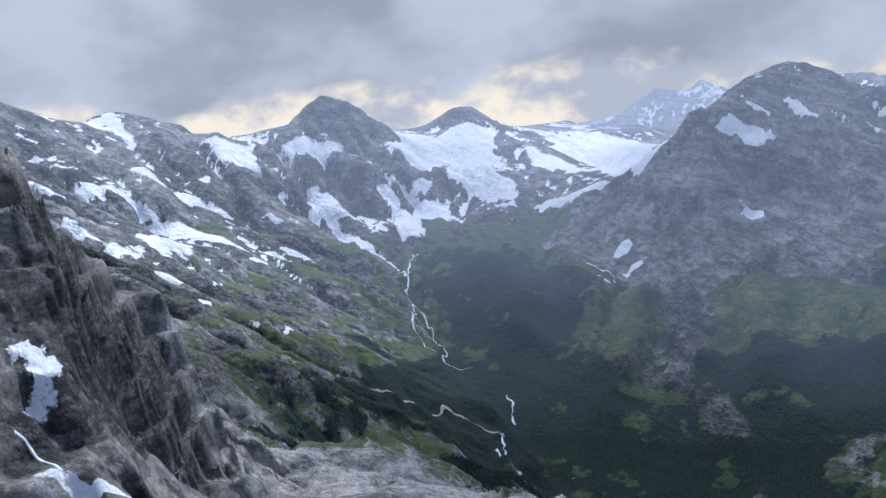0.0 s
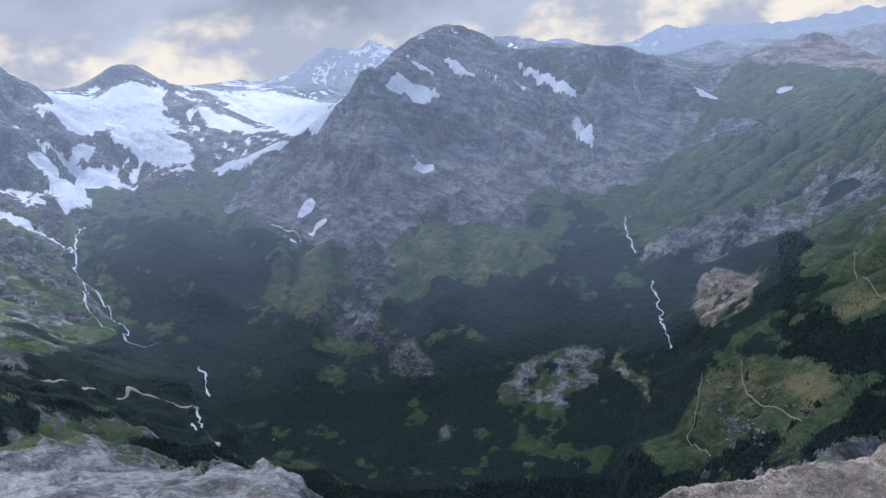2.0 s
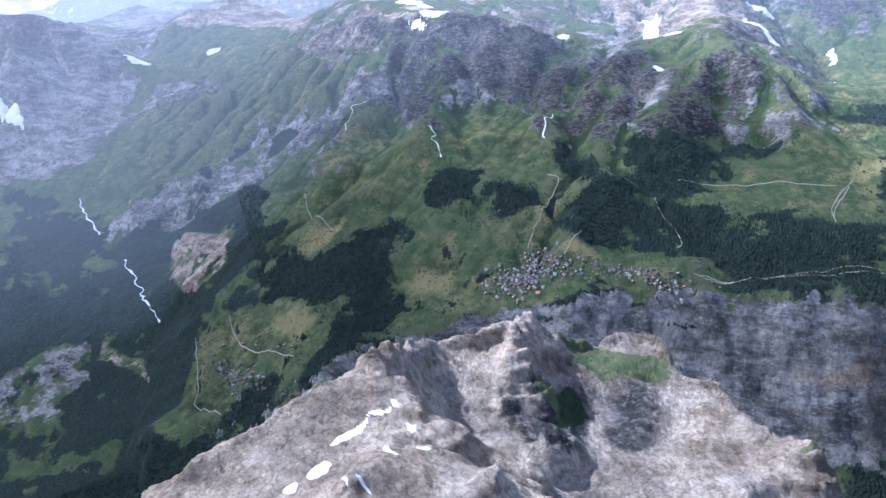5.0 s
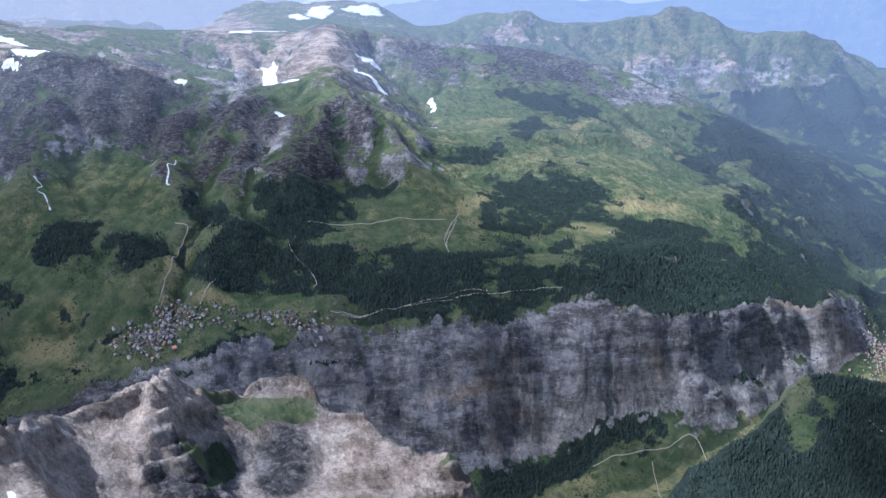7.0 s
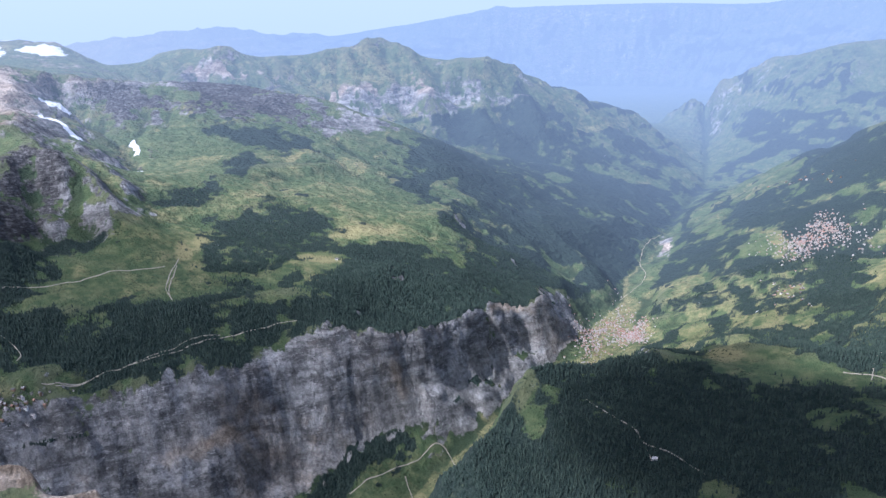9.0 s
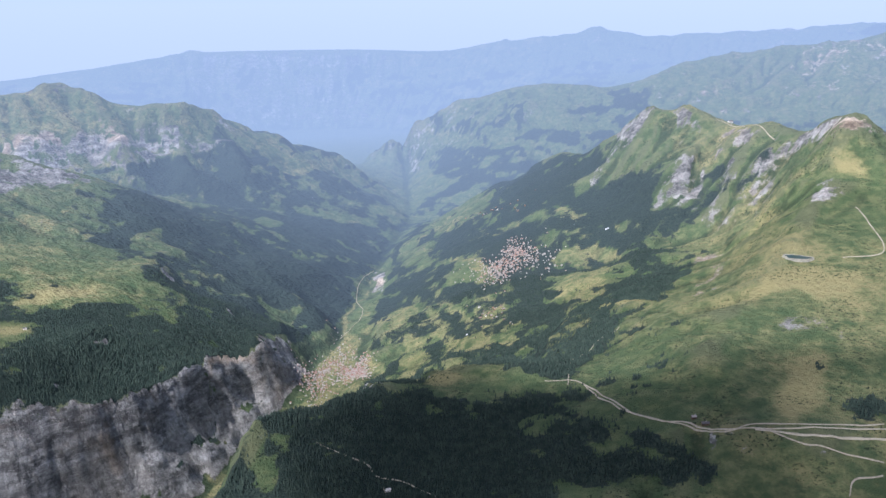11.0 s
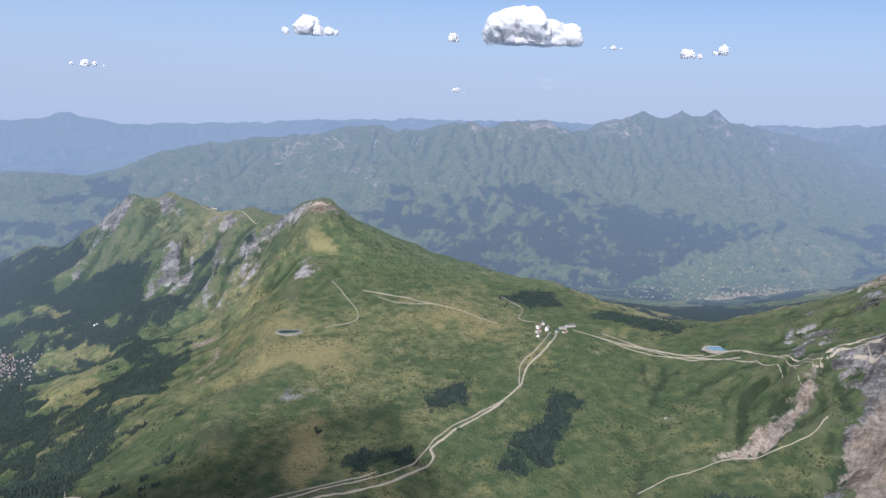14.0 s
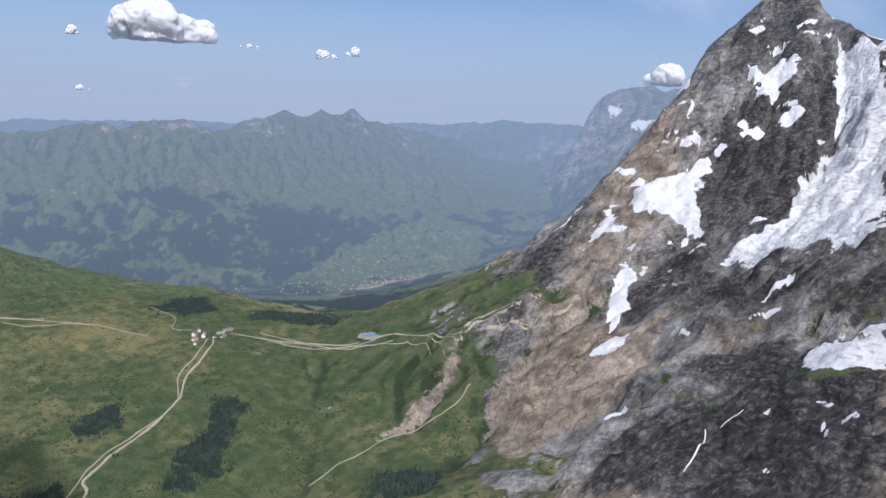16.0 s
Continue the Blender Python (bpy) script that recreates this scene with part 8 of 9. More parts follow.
# two windows are laid in finer sheets: the pyramid's flank and the ridge below the eye
WINDOWS = [("mountain_flank", "steep banded grey rock flank with snowfields and a broken glacier", (1.9, 5.0, 0.45, 2.75), 0.010),
           ("rock_ridge", "pale grey limestone ridge with scree, ledges and dark cliffs", (-2.45, -0.36, -2.5, 0.95), 0.0062)]
for _, _, (e_lo, e_hi, n_lo, n_hi), _ in WINDOWS:
    rim = 0.03
    near_cells_in = (GE > e_lo + rim) & (GE < e_hi - rim) & (GN > n_lo + rim) & (GN < n_hi - rim)
    near_cells &= ~(near_cells_in[:-1, :-1] & near_cells_in[1:, :-1] & near_cells_in[:-1, 1:] & near_cells_in[1:, 1:])
far_cells = (RR >= edge_of_near)[:-1, :-1]


def spread_slope(z, cell):
    """Steepness, evened over the neighbouring cells."""
    s = np.pad(np.hypot(*np.gradient(z, cell)), 1, mode="edge")
    return (s[1:-1, 1:-1] * 2 + s[:-2, 1:-1] + s[2:, 1:-1] + s[1:-1, :-2] + s[1:-1, 2:]) / 6


for name, label, (e_lo, e_hi, n_lo, n_hi), cell in WINDOWS:
    fe, fn = np.meshgrid(np.arange(e_lo, e_hi, cell), np.arange(n_lo, n_hi, cell), indexing="ij")
    fz = height(fe, fn)
    edge = np.minimum(np.minimum(fe - e_lo, e_hi - fe), np.minimum(fn - n_lo, n_hi - fn))
    fz = np.where(edge < 0.02, fz - 0.006, fz)
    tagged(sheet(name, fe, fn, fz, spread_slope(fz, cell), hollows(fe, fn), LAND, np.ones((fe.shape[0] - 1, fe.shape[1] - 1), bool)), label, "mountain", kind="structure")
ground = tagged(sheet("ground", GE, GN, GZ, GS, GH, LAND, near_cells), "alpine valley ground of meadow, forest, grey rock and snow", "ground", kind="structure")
backdrop = tagged(sheet("backdrop", GE, GN, GZ, GS, GH, DISTANCE, far_cells), "distant mountain ranges and valleys with blue haze painted on", "mountains", kind="structure")


def stand(e, n):
    """The sheet's own height in km at these places."""
    e, n = np.asarray(e, float), np.asarray(n, float)
    r = np.hypot(e - EYE_KM[0], n - EYE_KM[1])
    a = np.degrees(np.arctan2(e - EYE_KM[0], n - EYE_KM[1]))
    a = np.where(a > 172, a - 360, a)
    i, j = np.interp(r, reach, np.arange(len(reach))), np.interp(a, angle, np.arange(len(angle)))
    i, j = np.clip(i, 0, len(reach) - 1.001), np.clip(j, 0, len(angle) - 1.001)
    p, q = i.astype(int), j.astype(int)
    u, v = i - p, j - q
    return (GZ[p, q] * (1 - u) + GZ[p + 1, q] * u) * (1 - v) + (GZ[p, q + 1] * (1 - u) + GZ[p + 1, q + 1] * u) * v


# ---- plain materials ----
def plain(name, dark, light, scale, rough=0.85, spec=0.3, bump=0.0, rand=False):
    k = Nodes(name)
    fac = k.noise(scale, 4, 0.6)
    if rand:
        fac = k.math("ADD", k.math("MULTIPLY", fac, 0.5), k.math("MULTIPLY", k.add("ShaderNodeObjectInfo").outputs["Random"], 0.5))
    if bump:
        k.bump(fac, 0.5, bump)
    return k.finish(k.mix(k.ramp(fac, 0.3, 0.7), dark, light), rough, spec)


GRAVEL = plain("pale_gravel", (0.25, 0.215, 0.16), (0.40, 0.355, 0.275), 0.6)
WHITE_WATER = plain("white_water", (0.50, 0.53, 0.55), (0.78, 0.80, 0.80), 0.4, 0.5)
LAKE = plain("reservoir_water", (0.10, 0.19, 0.24), (0.13, 0.23, 0.28), 0.05, 0.12, 0.5)
POND = plain("dark_pond_water", (0.012, 0.030, 0.026), (0.020, 0.042, 0.036), 0.05, 0.5, 0.15)
LINER = plain("pale_rim", (0.20, 0.19, 0.15), (0.30, 0.28, 0.23), 0.5)
TIMBER = plain("weathered_timber", (0.10, 0.065, 0.040), (0.26, 0.18, 0.12), 0.9, rand=True)
PLASTER = plain("pale_plaster", (0.52, 0.48, 0.43), (0.78, 0.75, 0.70), 0.5, rand=True)
TOWN_WALL = plain("dull_plaster", (0.30, 0.27, 0.235), (0.48, 0.45, 0.40), 0.5)
SLATE = plain("grey_brown_roof", (0.11, 0.10, 0.10), (0.30, 0.27, 0.25), 0.8, rand=True)
TILE = plain("red_roof", (0.22, 0.125, 0.095), (0.36, 0.215, 0.16), 0.8, rand=True)
GLASS = plain("dark_window", (0.02, 0.025, 0.03), (0.05, 0.06, 0.07), 0.3, 0.15, 0.5)
CLAY = plain("red_court", (0.50, 0.17, 0.11), (0.60, 0.24, 0.16), 0.4)
NEEDLES = plain("conifer_needles", (0.019, 0.031, 0.026), (0.044, 0.062, 0.047), 0.12, 0.9, 0.12)


def mesh_object(name, verts, faces, material, parent=None, label="", smooth=False):
    me = bpy.data.meshes.new(name)
    me.from_pydata(verts, [], faces)
    me.update()
    if smooth:
        me.polygons.foreach_set("use_smooth", np.ones(len(me.polygons), bool))
    me.materials.append(material)
    ob = new(name, me)
    ob.parent = parent
    return tagged(ob, label)


def part(name, bm, material, parent, label=""):
    me = bpy.data.meshes.new(name)
    bm.to_mesh(me)
    bm.free()
    me.materials.append(material)
    ob = new(name, me)
    ob.parent = parent
    return tagged(ob, label)


def box(bm, x0, x1, y0, y1, z0, z1):
    v = [bm.verts.new((x, y, z)) for x in (x0, x1) for y in (y0, y1) for z in (z0, z1)]
    for f in ((0, 1, 3, 2), (4, 6, 7, 5), (0, 4, 5, 1), (2, 3, 7, 6), (0, 2, 6, 4), (1, 5, 7, 3)):
        bm.faces.new([v[k] for k in f])


# ---- roads, tracks, streams ----
def smooth_line(points, gap=0.012, sway=0.004, seed=1):
    """The line through these places, rounded, with a slight sway, at even steps."""
    p = np.array(points, float)
    p = np.vstack([2 * p[0] - p[1], p, 2 * p[-1] - p[-2]])
    out = []
    for a, b, c, d in zip(p, p[1:], p[2:], p[3:]):
        m = max(2, int(np.linalg.norm(c - b) / gap))
        for s in np.arange(m) / m:
            out.append(0.5 * (2 * b + (c - a) * s + (2 * a - 5 * b + 4 * c - d) * s * s + (3 * b - a - 3 * c + d) * s ** 3))
    out = np.array(out + [p[-2]])
    out[:, 0] += sway * value_noise(out[:, 0] / 0.06, out[:, 1] / 0.06, seed)
    out[:, 1] += sway * value_noise(out[:, 0] / 0.06, out[:, 1] / 0.06, seed + 7)
    return out


def ribbon(name, points, width, material, lift=0.0022, seed=1, vary=0.35, sway=0.004):
    """A strip of that width in km laid on the land, with a low raised edge."""
    line = smooth_line(points, sway=sway, seed=seed)
    along = np.gradient(line, axis=0)
    along /= np.maximum(np.linalg.norm(along, axis=1, keepdims=True), 1e-9)
    side = np.stack([-along[:, 1], along[:, 0]], 1)
    half = 0.5 * width * (1 + vary * value_noise(np.arange(len(line)) * 0.21, np.zeros(len(line)), seed))[:, None]
    verts = []
    for k in (-1.25, -1.0, 0.0, 1.0, 1.25):
        q = line + side * half * k
        z = stand(q[:, 0], q[:, 1]) + (lift if abs(k) <= 1 else -0.002)
        verts.append(np.stack([q[:, 0], q[:, 1], z], 1) * KM)
    count = len(line)
    faces = [(k * count + i, (k + 1) * count + i, (k + 1) * count + i + 1, k * count + i + 1) for k in range(4) for i in range(count - 1)]
    return mesh_object(name, [tuple(v) for v in np.concatenate(verts)], faces, material, smooth=True)


ROAD_WORDS = "pale gravel mountain track winding over the slope"
for k, (name, points) in enumerate(TRACKS.items()):
    rail = "railway" in name
    tagged(ribbon("railway" if rail else "road", points, (0.0042 if points[0][0] > -2 else 0.0032) if rail else 0.008 if name in ("pass_road", "station_road", "station_lane", "station_bend") else 0.0036, GRAVEL, seed=k),
           "railway line on a pale ballast bed across the slope" if rail else ROAD_WORDS, "railway" if rail else "road", kind="structure")
for k, (name, points) in enumerate(STREAMS.items()):
    wide = 0.016 if name == "wash" else 0.0022 if "rock" in name or "wall" in name else 0.008 if "fall" not in name else 0.005
    tagged(ribbon("stream", points, wide, GRAVEL if name == "wash" else WHITE_WATER, seed=k + 50, vary=0.9, sway=0.004 if "rock" in name or "wall" in name else 0.022), "white mountain stream running down a steep valley", "stream", kind="structure")


# ---- two small reservoirs ----
def reservoir(e, n, a, b, turn, material, label):
    base = float(stand(e, n)) + 0.003
    ring = []
    for scale, z in ((1.25, -0.012), (1.12, 0.003), (1.0, 0.001)):
        for t in np.linspace(0, 2 * math.pi, 40, endpoint=False):
            r = scale * (1 + 0.10 * math.sin(3 * t + 1) + 0.06 * math.sin(5 * t))
            x, y = a * r * math.cos(t), b * r * math.sin(t)
            ring.append((KM * (e + x * math.cos(turn) - y * math.sin(turn)), KM * (n + x * math.sin(turn) + y * math.cos(turn)), KM * (base + z)))
    top = tagged(new("reservoir"), label, "reservoir")
    mesh_object("rim", ring, [(k * 40 + i, k * 40 + (i + 1) % 40, (k + 1) * 40 + (i + 1) % 40, (k + 1) * 40 + i) for k in range(2) for i in range(40)], LINER, top, "pale gravel rim")
    mesh_object("water", ring[80:], [tuple(range(40))], material, top)


reservoir(2.211, 2.803, 0.075, 0.032, -0.35, LAKE, "blue reservoir with a pale rim beside the pass road")
reservoir(0.312, 3.694, 0.055, 0.030, -0.1, POND, "dark pond in the dry pasture on the ridge")


# ---- houses ----
def house(name, long_side, short_side, eaves, ridge, walls, roof, label, category="house", rows=0, balcony=True):
    """A gabled house, its ridge along x, with roof slabs, a chimney, windows and a balcony."""
    top = tagged(new(name), label, category)
    x, y = long_side / 2, short_side / 2
    bm = bmesh.new()
    lo = -2.5
    pts = [(-x, -y, lo), (-x, y, lo), (-x, y, eaves), (-x, 0, ridge - 0.12), (-x, -y, eaves)]
    left = [bm.verts.new(p) for p in pts]
    right = [bm.verts.new((-p[0], p[1], p[2])) for p in pts]
    bm.faces.new(left)
    bm.faces.new(right[::-1])
    for i in range(5):
        bm.faces.new([left[i], right[i], right[(i + 1) % 5], left[(i + 1) % 5]])
    part("body", bm, walls, top)
    bm = bmesh.new()
    over, thick = 0.25, 0.12
    drop = (ridge - eaves) / y
    for s in (-1, 1):
        e = s * (y + over)
        low = ridge - drop * (y + over)
        v = [bm.verts.new(p) for p in ((-x - over, 0, ridge), (x + over, 0, ridge), (x + over, e, low), (-x - over, e, low))]
        w = [bm.verts.new((q.co.x, q.co.y, q.co.z + thick)) for q in v]
        bm.faces.new(v)
        bm.faces.new(w[::-1])
        for i in range(4):
            bm.faces.new([v[i], v[(i + 1) % 4], w[(i + 1) % 4], w[i]])
    part("roof", bm, roof, top)
    bm = bmesh.new()
    box(bm, x * 0.3, x * 0.3 + 0.22, y * 0.2, y * 0.2 + 0.22, ridge * 0.75, ridge + 0.35)
    part("chimney", bm, PLASTER, top)
    if balcony:
        bm = bmesh.new()
        box(bm, -x - 0.3, -x, -y * 0.8, y * 0.8, eaves * 0.5, eaves * 0.72)
        part("balcony", bm, TIMBER, top)
    for level in range(rows):
        z = 0.35 + level * 0.78
        for s in (-1, 1):
            for k in range(int(long_side / 0.9)):
                bm = bmesh.new()
                cx = -x + 0.5 + k * 0.9
                box(bm, cx, cx + 0.36, s * y - 0.02, s * y + 0.02, z, z + 0.42)
                part("window", bm, GLASS, top)
    return top


def at(e, n, turn):
    return Matrix.Translation(Vector((e * KM, n * KM, float(stand(e, n)) * KM + 0.05))) @ Matrix.Rotation(turn, 4, "Z")


CHALETS = [
    house("chalet", 3.2, 2.6, 1.5, 2.5, TIMBER, SLATE, "brown timber chalet with a grey roof on the terrace"),
    house("chalet", 2.6, 2.4, 1.3, 2.2, TIMBER, TILE, "timber chalet with a red roof on the meadow"),
    house("chalet", 3.6, 2.8, 2.0, 3.0, PLASTER, SLATE, "white plastered house with a grey roof in the village"),
    house("chalet", 2.0, 1.7, 0.9, 1.5, TIMBER, SLATE, "small timber barn with a grey roof", balcony=False),
]
spread = random.Random(5)
first = {}


def inside(spot_of):
    """A place in a settlement: crowded in the middle, thinning outwards, bunched along lanes."""
    e, n, ae, an, be, bn, count = spot_of
    u, v = spread.gauss(0, 0.5), spread.gauss(0, 0.5)
    v += 0.35 * math.sin(4.0 * u + 11.0 * e)
    return e + u * ae + v * be, n + u * an + v * bn


STREET = {"cliff_village": "village houses on the cliff terrace", "cliff_village_east": "village houses on the cliff terrace", "hamlet": "hamlet houses below the terrace", "hamlet_high": "hamlet houses below the terrace",
          "terrace_hamlet": "scattered houses on the sunny terrace", "scattered": "scattered houses on the sunny terrace", "scattered_low": "scattered houses on the sunny terrace"}
for place, group in STREET.items():
    taken = []
    for k in range(VILLAGES[place][6]):
        for _ in range(12):
            e, n = inside(VILLAGES[place])
            if all(abs(e - p) + abs(n - q) > 0.020 for p, q in taken):
                break
        taken.append((e, n))
        kind = spread.choices(range(4), (4, 2, 3, 1) if "village" in place else (4, 3, 1, 4))[0]
        pose_of = at(e, n, spread.uniform(-0.35, 0.35) + (0.3 if "village" in place else 1.2))
        if kind in first:
            tagged(copy_thing(CHALETS[kind], pose_of), group=group)
        else:
            first[kind] = True
            CHALETS[kind].matrix_basis = pose_of
            tagged(CHALETS[kind], group=group)


def town(name, places, label, roofs, count, size=0.8):
    """Many small far houses in one mesh each for walls and roofs."""
    walls, tops = ([], []), ([], [])
    for place in places:
        for k in range(count):
            e, n = inside(VILLAGES[place])
            big = 1.7 if spread.random() < 0.12 else 1.0
            m = at(e, n, spread.uniform(0, 3.1))
            big *= size
            x, y, h = 1.7 * big, 1.3 * big, spread.uniform(1.3, 2.4) * big
            for store, shape, faces in (
                (walls, [(-x, -y, -2), (x, -y, -2), (x, y, -2), (-x, y, -2), (-x, -y, h), (x, -y, h), (x, y, h), (-x, y, h), (-x, 0, h + 0.75), (x, 0, h + 0.75)], [(0, 1, 5, 4), (2, 3, 7, 6), (1, 2, 6, 9, 5), (3, 0, 4, 8, 7)]),
                (tops, [(-x - .3, -y - .3, h - .1), (x + .3, -y - .3, h - .1), (x + .3, 0, h + .85), (-x - .3, 0, h + .85), (x + .3, y + .3, h - .1), (-x - .3, y + .3, h - .1)], [(0, 1, 2, 3), (3, 2, 4, 5)])):
                start = len(store[0])
                store[0].extend(tuple(m @ Vector(p)) for p in shape)
                store[1].extend(tuple(start + i for i in f) for f in faces)
    top = tagged(new(name), label, "houses", kind="stuff")
    mesh_object("walls", *walls, TOWN_WALL, top)
    mesh_object("roofs", *tops, roofs, top)


town("village_lanes", ["cliff_village", "cliff_village_east", "cliff_village", "hamlet"], "close-set small houses and sheds between the terrace village's chalets", SLATE, 110, 0.5)
town("valley_town", ["valley_town", "valley_town_side"], "village of pale houses with brown roofs in the valley floor", TILE, 260, 0.5)
town("valley_town", ["valley_town", "valley_town_side"], "grey-roofed houses and barns in the valley floor", SLATE, 260, 0.48)
VILLAGES["far_town"] = (6.35, 7.35, 1.1, -0.12, 0.06, 0.22, 0)
VILLAGES["far_farms"] = (6.2, 7.9, 1.6, -0.2, 0.2, 0.8, 0)
town("far_town", ["far_town", "far_town", "far_farms"], "scattered village of pale houses in the broad far valley", SLATE, 170, 0.9)
town("terrace_town", ["terrace_town"], "resort village of pale houses with red and brown roofs", TILE, 300, 0.52)
town("terrace_town", ["terrace_town", "terrace_town"], "pale and grey-roofed houses of the resort village", SLATE, 220, 0.52)

# the pass station, the glacier station, the railway halt and single farms
for name, label, e, n, turn, long_side, short_side, eaves, roof in (
    ("hotel", "long pale hotel with a grey roof at the pass", 1.56, 3.332, 0.9, 9, 4, 4.2, SLATE),
    ("hotel", "pale hotel block beside the pass railway station", 1.535, 3.38, 0.7, 7, 4, 3.6, TILE),
    ("station_building", "white railway station building at the pass", 1.66, 3.35, 0.1, 10, 3, 2.2, SLATE),
    ("station_building", "low white station hall at the pass", 1.60, 3.30, 0.8, 8, 3, 2.0, SLATE),
    ("lodge", "pale lodge with a red roof beside the pass road", 1.50, 3.31, 0.4, 7, 4, 2.6, TILE),
    ("lodge", "grey-roofed lodge above the pass station", 1.585, 3.43, 1.2, 8, 4, 2.8, SLATE),
    ("engine_shed", "long low railway shed beside the pass station", 1.72, 3.38, 0.1, 13, 4, 2.0, SLATE),
    ("engine_shed", "pale railway shed at the edge of the pass hamlet", 1.64, 3.29, 0.5, 9, 3.5, 1.8, TILE),
    ("lodge", "small white lodge below the pass hamlet", 1.47, 3.25, 0.9, 5, 3.5, 2.0, SLATE),
    ("station_building", "station building under the rock flank at the track's end", 2.70, 2.205, -0.4, 9, 4, 3.0, TILE),
    ("station_building", "construction hall with a red roof under the rock flank", 2.77, 2.23, -0.4, 8, 4, 2.4, TILE),
    ("workshop", "pale workshop beside the glacier station", 2.64, 2.235, -0.2, 5, 3, 1.8, SLATE),
    ("halt", "small railway halt building beside the line", -0.124, 2.345, 0.2, 6, 3, 2.0, SLATE),
    ("inn", "timber inn beside the railway halt", -0.16, 2.375, 0.3, 4, 3, 2.2, SLATE),
    ("farmhouse", "white farmhouse on the dark wooded foothill", -1.123, 2.0, 0.5, 4.5, 2.6, 1.5, PLASTER),
    ("mountain_inn", "mountain inn beside the terrace railway", -3.444, 2.94, 0.6, 5, 3, 2.0, SLATE),
    ("lift_station", "lift station on the green summit ridge", 0.146, 6.304, 0.4, 8, 5, 2.4, SLATE),
):
    ob = house(name, long_side, short_side, eaves, eaves + short_side * 0.33, TIMBER if name in ("inn", "halt") else PLASTER, roof, label, name.replace("_", " "), rows=int(eaves / 0.9), balcony=False)
    ob.matrix_basis = at(e, n, turn)

court = new("tennis_court")
tagged(court, "red clay court at the village's edge", "tennis court")
ce, cn = -3.572, 0.486
half = [(-3.4, -2.2), (3.4, -2.2), (3.4, 2.2), (-3.4, 2.2)]
lift_z = float(stand(ce, cn)) * KM
mesh_object("surface", [(ce * KM + x, cn * KM + y, lift_z + 1.3) for x, y in half], [(0, 1, 2, 3)], CLAY, court)
bm = bmesh.new()
box(bm, ce * KM - 3.7, ce * KM + 3.7, cn * KM - 2.5, cn * KM + 2.5, lift_z - 2, lift_z + 1.28)
part("base", bm, LINER, court)


# ---- conifer forest ----
def forest(name, count, r0, r1, a0, a1, tall, label, seed, floor=0.55):
    """Conifers wherever the land is wooded: two stacked cones each, joined."""
    rng = np.random.default_rng(seed)
    r, a = np.sqrt(rng.uniform(r0 * r0, r1 * r1, count)), np.radians(rng.uniform(a0, a1, count))
    e, n = EYE_KM[0] + r * np.sin(a), EYE_KM[1] + r * np.cos(a)
    z = stand(e, n)
    s = 0.01
    slope = np.hypot(stand(e + s, n) - stand(e - s, n), stand(e, n + s) - stand(e, n - s)) / (2 * s)
    mask = covers(e, n, z, slope, np.zeros_like(z))
    good = (mask["forest"] + 0.25 * rng.standard_normal(count) * 0.6 > floor) & (slope < 1.0)
    e, n, z = e[good], n[good], z[good]
    m = len(e)
    h = tall * rng.uniform(0.6, 1.2, m)
    w = h * rng.uniform(0.20, 0.30, m)
    sides = 5
    t0 = rng.uniform(0, 6.3, m)
    verts, faces = [], []
    for base, tip, wide in ((0.05, 0.72, 1.0), (0.42, 1.0, 0.68)):
        start = sum(len(v) for v in verts)
        for k in range(sides):
            ang = t0 + 2 * math.pi * k / sides
            verts.append(np.stack([e * KM + w * wide * np.cos(ang), n * KM + w * wide * np.sin(ang), z * KM + h * base], 1))
        verts.append(np.stack([e * KM, n * KM, z * KM + h * tip], 1))
        idx = np.arange(m)
        for k in range(sides):
            faces.append(np.stack([start + k * m + idx, start + (k + 1) % sides * m + idx, start + sides * m + idx], 1))
    co, tri = np.concatenate(verts), np.concatenate(faces)
    me = bpy.data.meshes.new(name)
    me.vertices.add(len(co))
    me.vertices.foreach_set("co", co.astype(np.float32).ravel())
    me.loops.add(tri.size)
    me.loops.foreach_set("vertex_index", tri.astype(np.int32).ravel())
    me.polygons.add(len(tri))
    me.polygons.foreach_set("loop_start", np.arange(0, tri.size, 3, dtype=np.int32))
    me.update()
    me.materials.append(NEEDLES)
    return tagged(new(name, me), label, "forest", kind="stuff")


forest("forest", 260000, 1.9, 4.4, -100, 45, 3.9, "dark conifer forest on the foothill and terrace", 21)
forest("forest", 60000, 4.4, 5.4, -100, 30, 3.3, "dark conifer forest on the far valley slopes", 22)
forest("forest", 40000, 2.6, 3.7, -160, -100, 3.6, "dark conifer forest in the shaded side valley", 23)


# ---- fair-weather clouds ----
def cloud_material(name, dark, light, opaque):
    """Cloud: lets half of the light through and scatters the rest; thin where its body is thin."""
    k = Nodes(name)
    inner, outer = k.add("ShaderNodeBsdfTranslucent"), k.add("ShaderNodeBsdfDiffuse")
    for lobe in (inner, outer):
        k.put(lobe.inputs["Color"], k.mix(k.noise(0.01, 5), dark, light))
    both = k.add("ShaderNodeMixShader")
    both.inputs[0].default_value = 0.48
    k.put(both.inputs[1], inner.outputs[0])
    k.put(both.inputs[2], outer.outputs[0])
    if opaque < 1:
        veiled = k.add("ShaderNodeMixShader")
        k.put(veiled.inputs[0], k.ramp(k.attr("body"), 0.0, 0.9, 0.0, opaque))
        k.put(veiled.inputs[1], k.add("ShaderNodeBsdfTransparent").outputs[0])
        k.put(veiled.inputs[2], both.outputs[0])
        both = veiled
    k.put(k.tree.nodes["Material Output"].inputs["Surface"], both.outputs[0])
    return k.mat


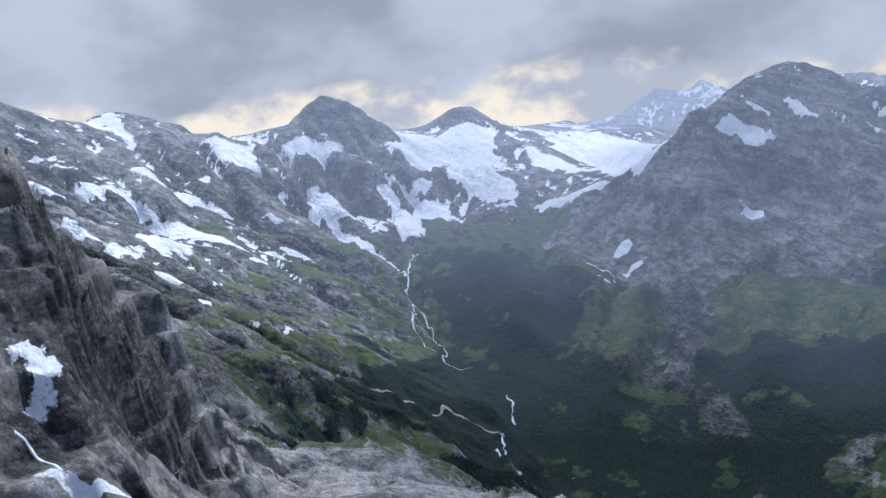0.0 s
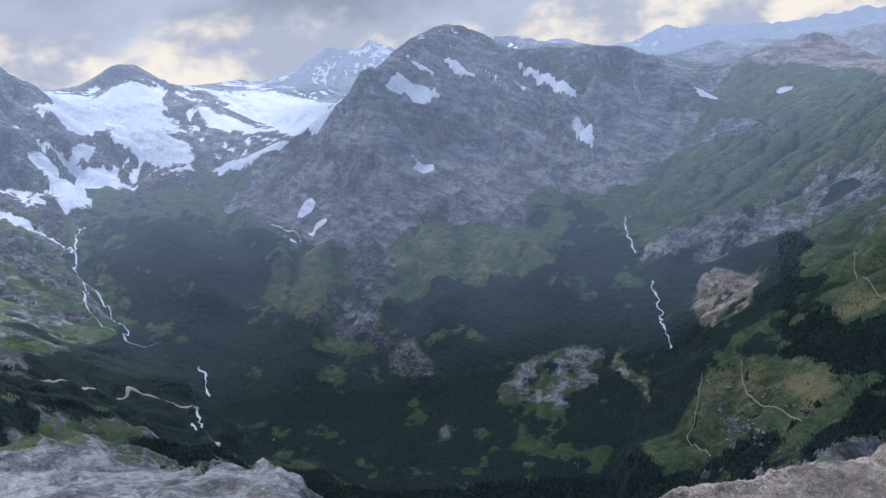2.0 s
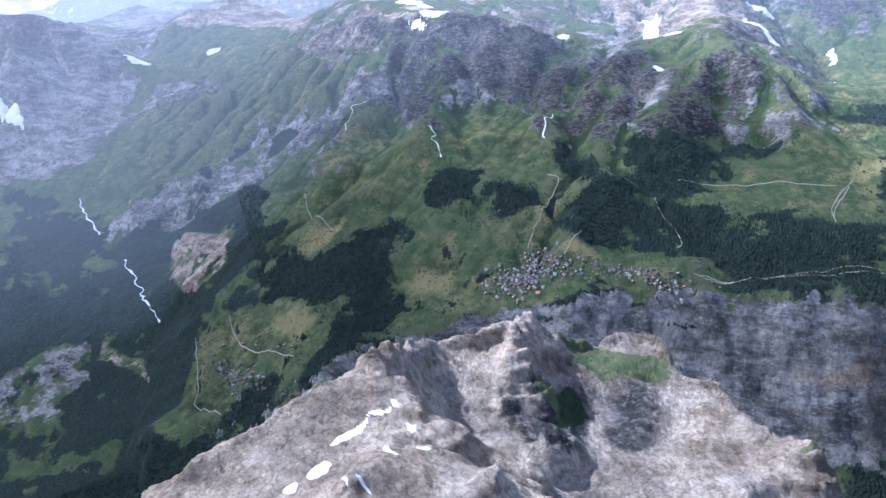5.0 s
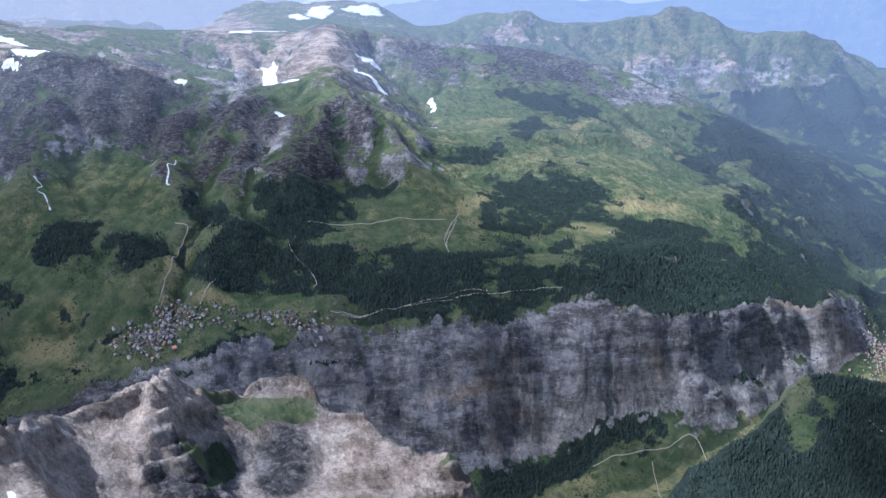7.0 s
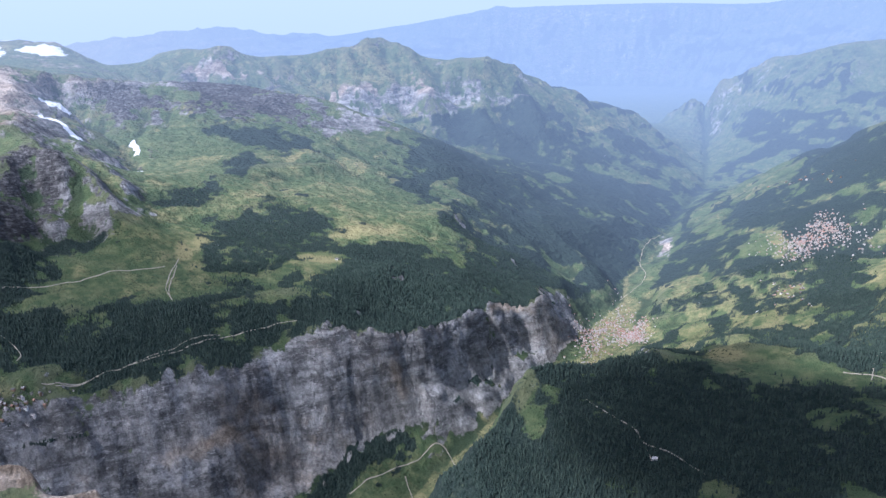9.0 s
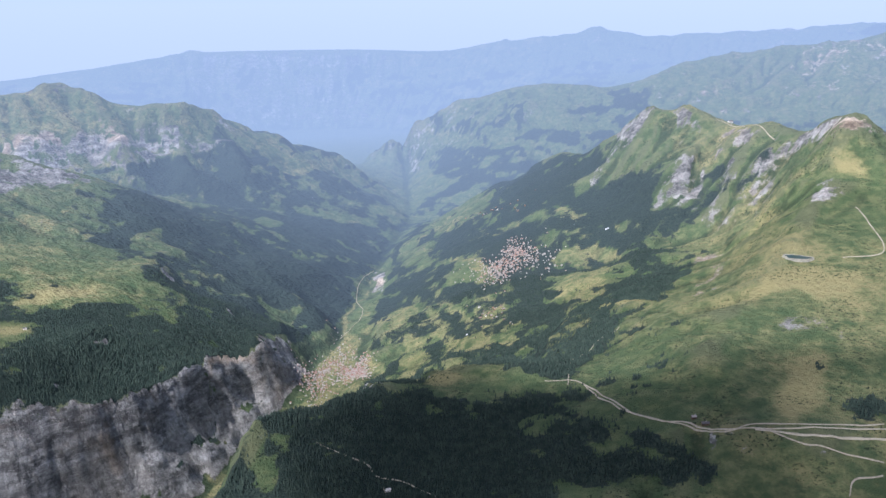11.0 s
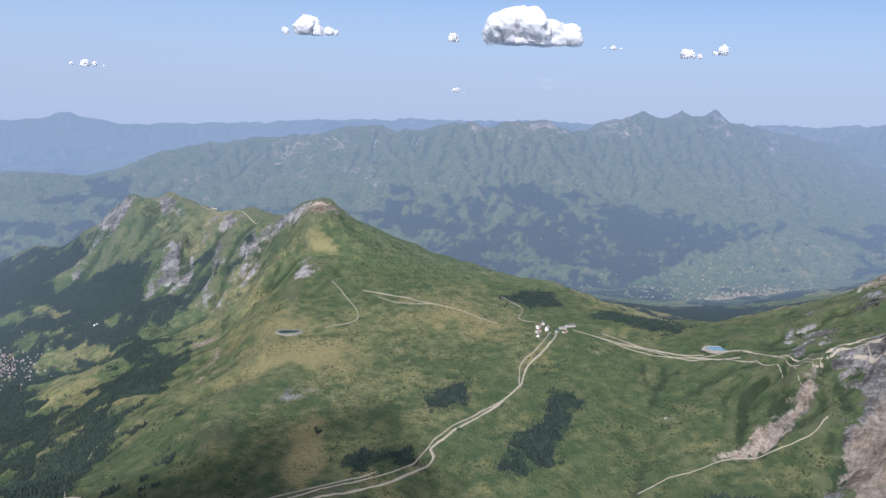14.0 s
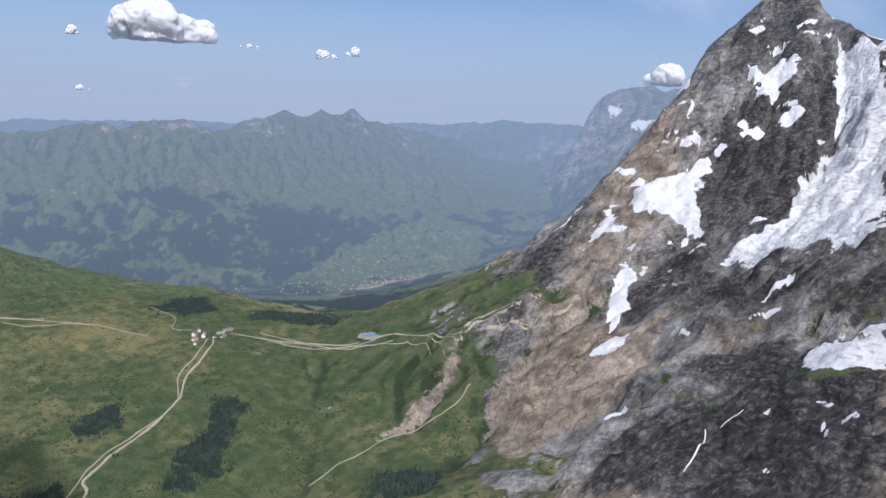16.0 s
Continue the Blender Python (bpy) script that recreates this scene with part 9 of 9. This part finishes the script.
CLOUD = cloud_material("white_cloud", (0.88, 0.88, 0.89), (0.96, 0.96, 0.96), 1.0)
VEIL = cloud_material("grey_cloud", (0.80, 0.81, 0.83), (0.93, 0.93, 0.93), 0.5)


SHEER = cloud_material("thin_cloud", (0.80, 0.81, 0.83), (0.93, 0.93, 0.93), 0.30)
SCRAP = cloud_material("grey_cloud_scrap", (0.80, 0.81, 0.83), (0.93, 0.93, 0.93), 0.7)


def cloud(azimuth, elevation, away, wide, tall, lumps, seed):
    """A heaped cloud: many lumps over a flat base, the tallest near the middle."""
    rng = random.Random(seed)
    a, el = radians(azimuth), radians(elevation)
    centre = Vector((EYE_KM[0] * KM + away * math.sin(a), EYE_KM[1] * KM + away * math.cos(a), EYE_KM[2] * KM + away * math.tan(el)))
    across = Vector((math.cos(a), -math.sin(a), 0))
    deep = Vector((math.sin(a), math.cos(a), 0))
    bm = bmesh.new()
    for i in range(lumps):
        u = rng.uniform(-1, 1) if i else 0.0
        r = tall * (0.52 - 0.34 * abs(u)) * rng.uniform(0.75, 1.15)
        p = across * u * (wide - r * 0.6) + deep * rng.uniform(-0.3, 0.3) * wide * (1 - abs(u)) + Vector((0, 0, r * rng.uniform(0.3, 0.9)))
        made = bmesh.ops.create_icosphere(bm, subdivisions=5 if lumps > 8 else 4, radius=r, matrix=Matrix.Translation(p))["verts"]
        for v in made:
            d = (v.co - p).normalized()
            q = v.co * (2.6 / tall) + Vector((seed * 7.1, 0, 0))
            swell = 0.0
            for octave, amp in ((1.0, 0.42), (2.1, 0.22), (4.3, 0.09), (8.7, 0.03)):
                swell += amp * (1 - 2.2 * abs(noise.noise(q * octave)))
            v.co += d * r * (swell - 0.25) * 0.5
            v.co.z = max(v.co.z, -0.06 * tall + 0.06 * tall * noise.noise(v.co * (3.0 / tall)))
    me = bpy.data.meshes.new("cloud")
    bm.to_mesh(me)
    bm.free()
    me.polygons.foreach_set("use_smooth", np.ones(len(me.polygons), bool))
    me.materials.append(CLOUD)
    ob = tagged(new("cloud", me), "white heaped cloud with a flat base", "cloud", group="fair-weather clouds")
    ob.location = centre
    return ob


for k, (azimuth, elevation, wide, tall, lumps) in enumerate((
    (10.3, 3.96, 152, 91, 9), (25.5, 4.04, 304, 213, 14), (36.3, 3.30, 66, 48, 5), (38.5, 3.57, 54, 42, 5), (-3.9, 1.14, 85, 36, 6), (20.3, 3.92, 30, 48, 4),
    (31.3, 3.73, 48, 24, 4), (60.0, 2.43, 121, 106, 8), (-19.6, 0.61, 42, 30, 4), (20.7, 0.47, 42, 24, 4))):
    cloud(azimuth, elevation, 4300, wide, tall, lumps, 20 + k)


def cloud_layer(label, e0, e1, n0, n1, z, material, seed, size=90, soft=3.0):
    """A broad grey layer: lumpy below, torn and thin at its rim."""
    e, n = np.meshgrid(np.linspace(e0, e1, size), np.linspace(n0, n1, size), indexing="ij")
    rim = np.minimum(np.minimum(e - e0, e1 - e), np.minimum(n - n0, n1 - n)) / soft
    body = np.clip(rim + 0.75 * fractal(e, n, 0.85 * soft, 5, seed) - 0.05, 0, 1)
    low = z - 0.073 * soft * np.sqrt(body) * (1 + 0.8 * fractal(e, n, 0.37 * soft, 5, seed + 6, ridged=True))
    high = z + 0.117 * soft * np.sqrt(body)
    keep = (body[:-1, :-1] > 0) | (body[1:, 1:] > 0) | (body[1:, :-1] > 0) | (body[:-1, 1:] > 0)
    number = np.arange(size * size).reshape(size, size)
    quads = np.stack([number[:-1, :-1], number[:-1, 1:], number[1:, 1:], number[1:, :-1]], -1)[keep]
    verts = np.concatenate([np.stack([e, n, level], -1).reshape(-1, 3) for level in (low, high)]) * KM
    faces = [tuple(q) for q in quads] + [tuple(q[::-1] + size * size) for q in quads]
    ob = mesh_object("cloud_layer", [tuple(v) for v in verts], faces, material, smooth=True)
    ob.data.attributes.new("body", "FLOAT", "POINT").data.foreach_set("value", np.tile(body.ravel(), 2).astype(np.float32))
    return tagged(ob, label, "cloud")


# layers kept above the view, added to shade the land below
cloud_layer("broad grey cloud layer above the view, shading the southern valley", -11.5, -2.4, -10.5, -0.2, 5.75, VEIL, 201)
cloud_layer("small unseen grey cloud added to shade the green ridge's flank", -3.2, -0.65, -0.7, 1.1, 5.2, SCRAP, 221, 50, 0.7)
cloud_layer("thin torn unseen cloud added to shade the village terrace", -7.3, -4.0, -3.0, 0.6, 5.2, SHEER, 231, 60, 0.7)
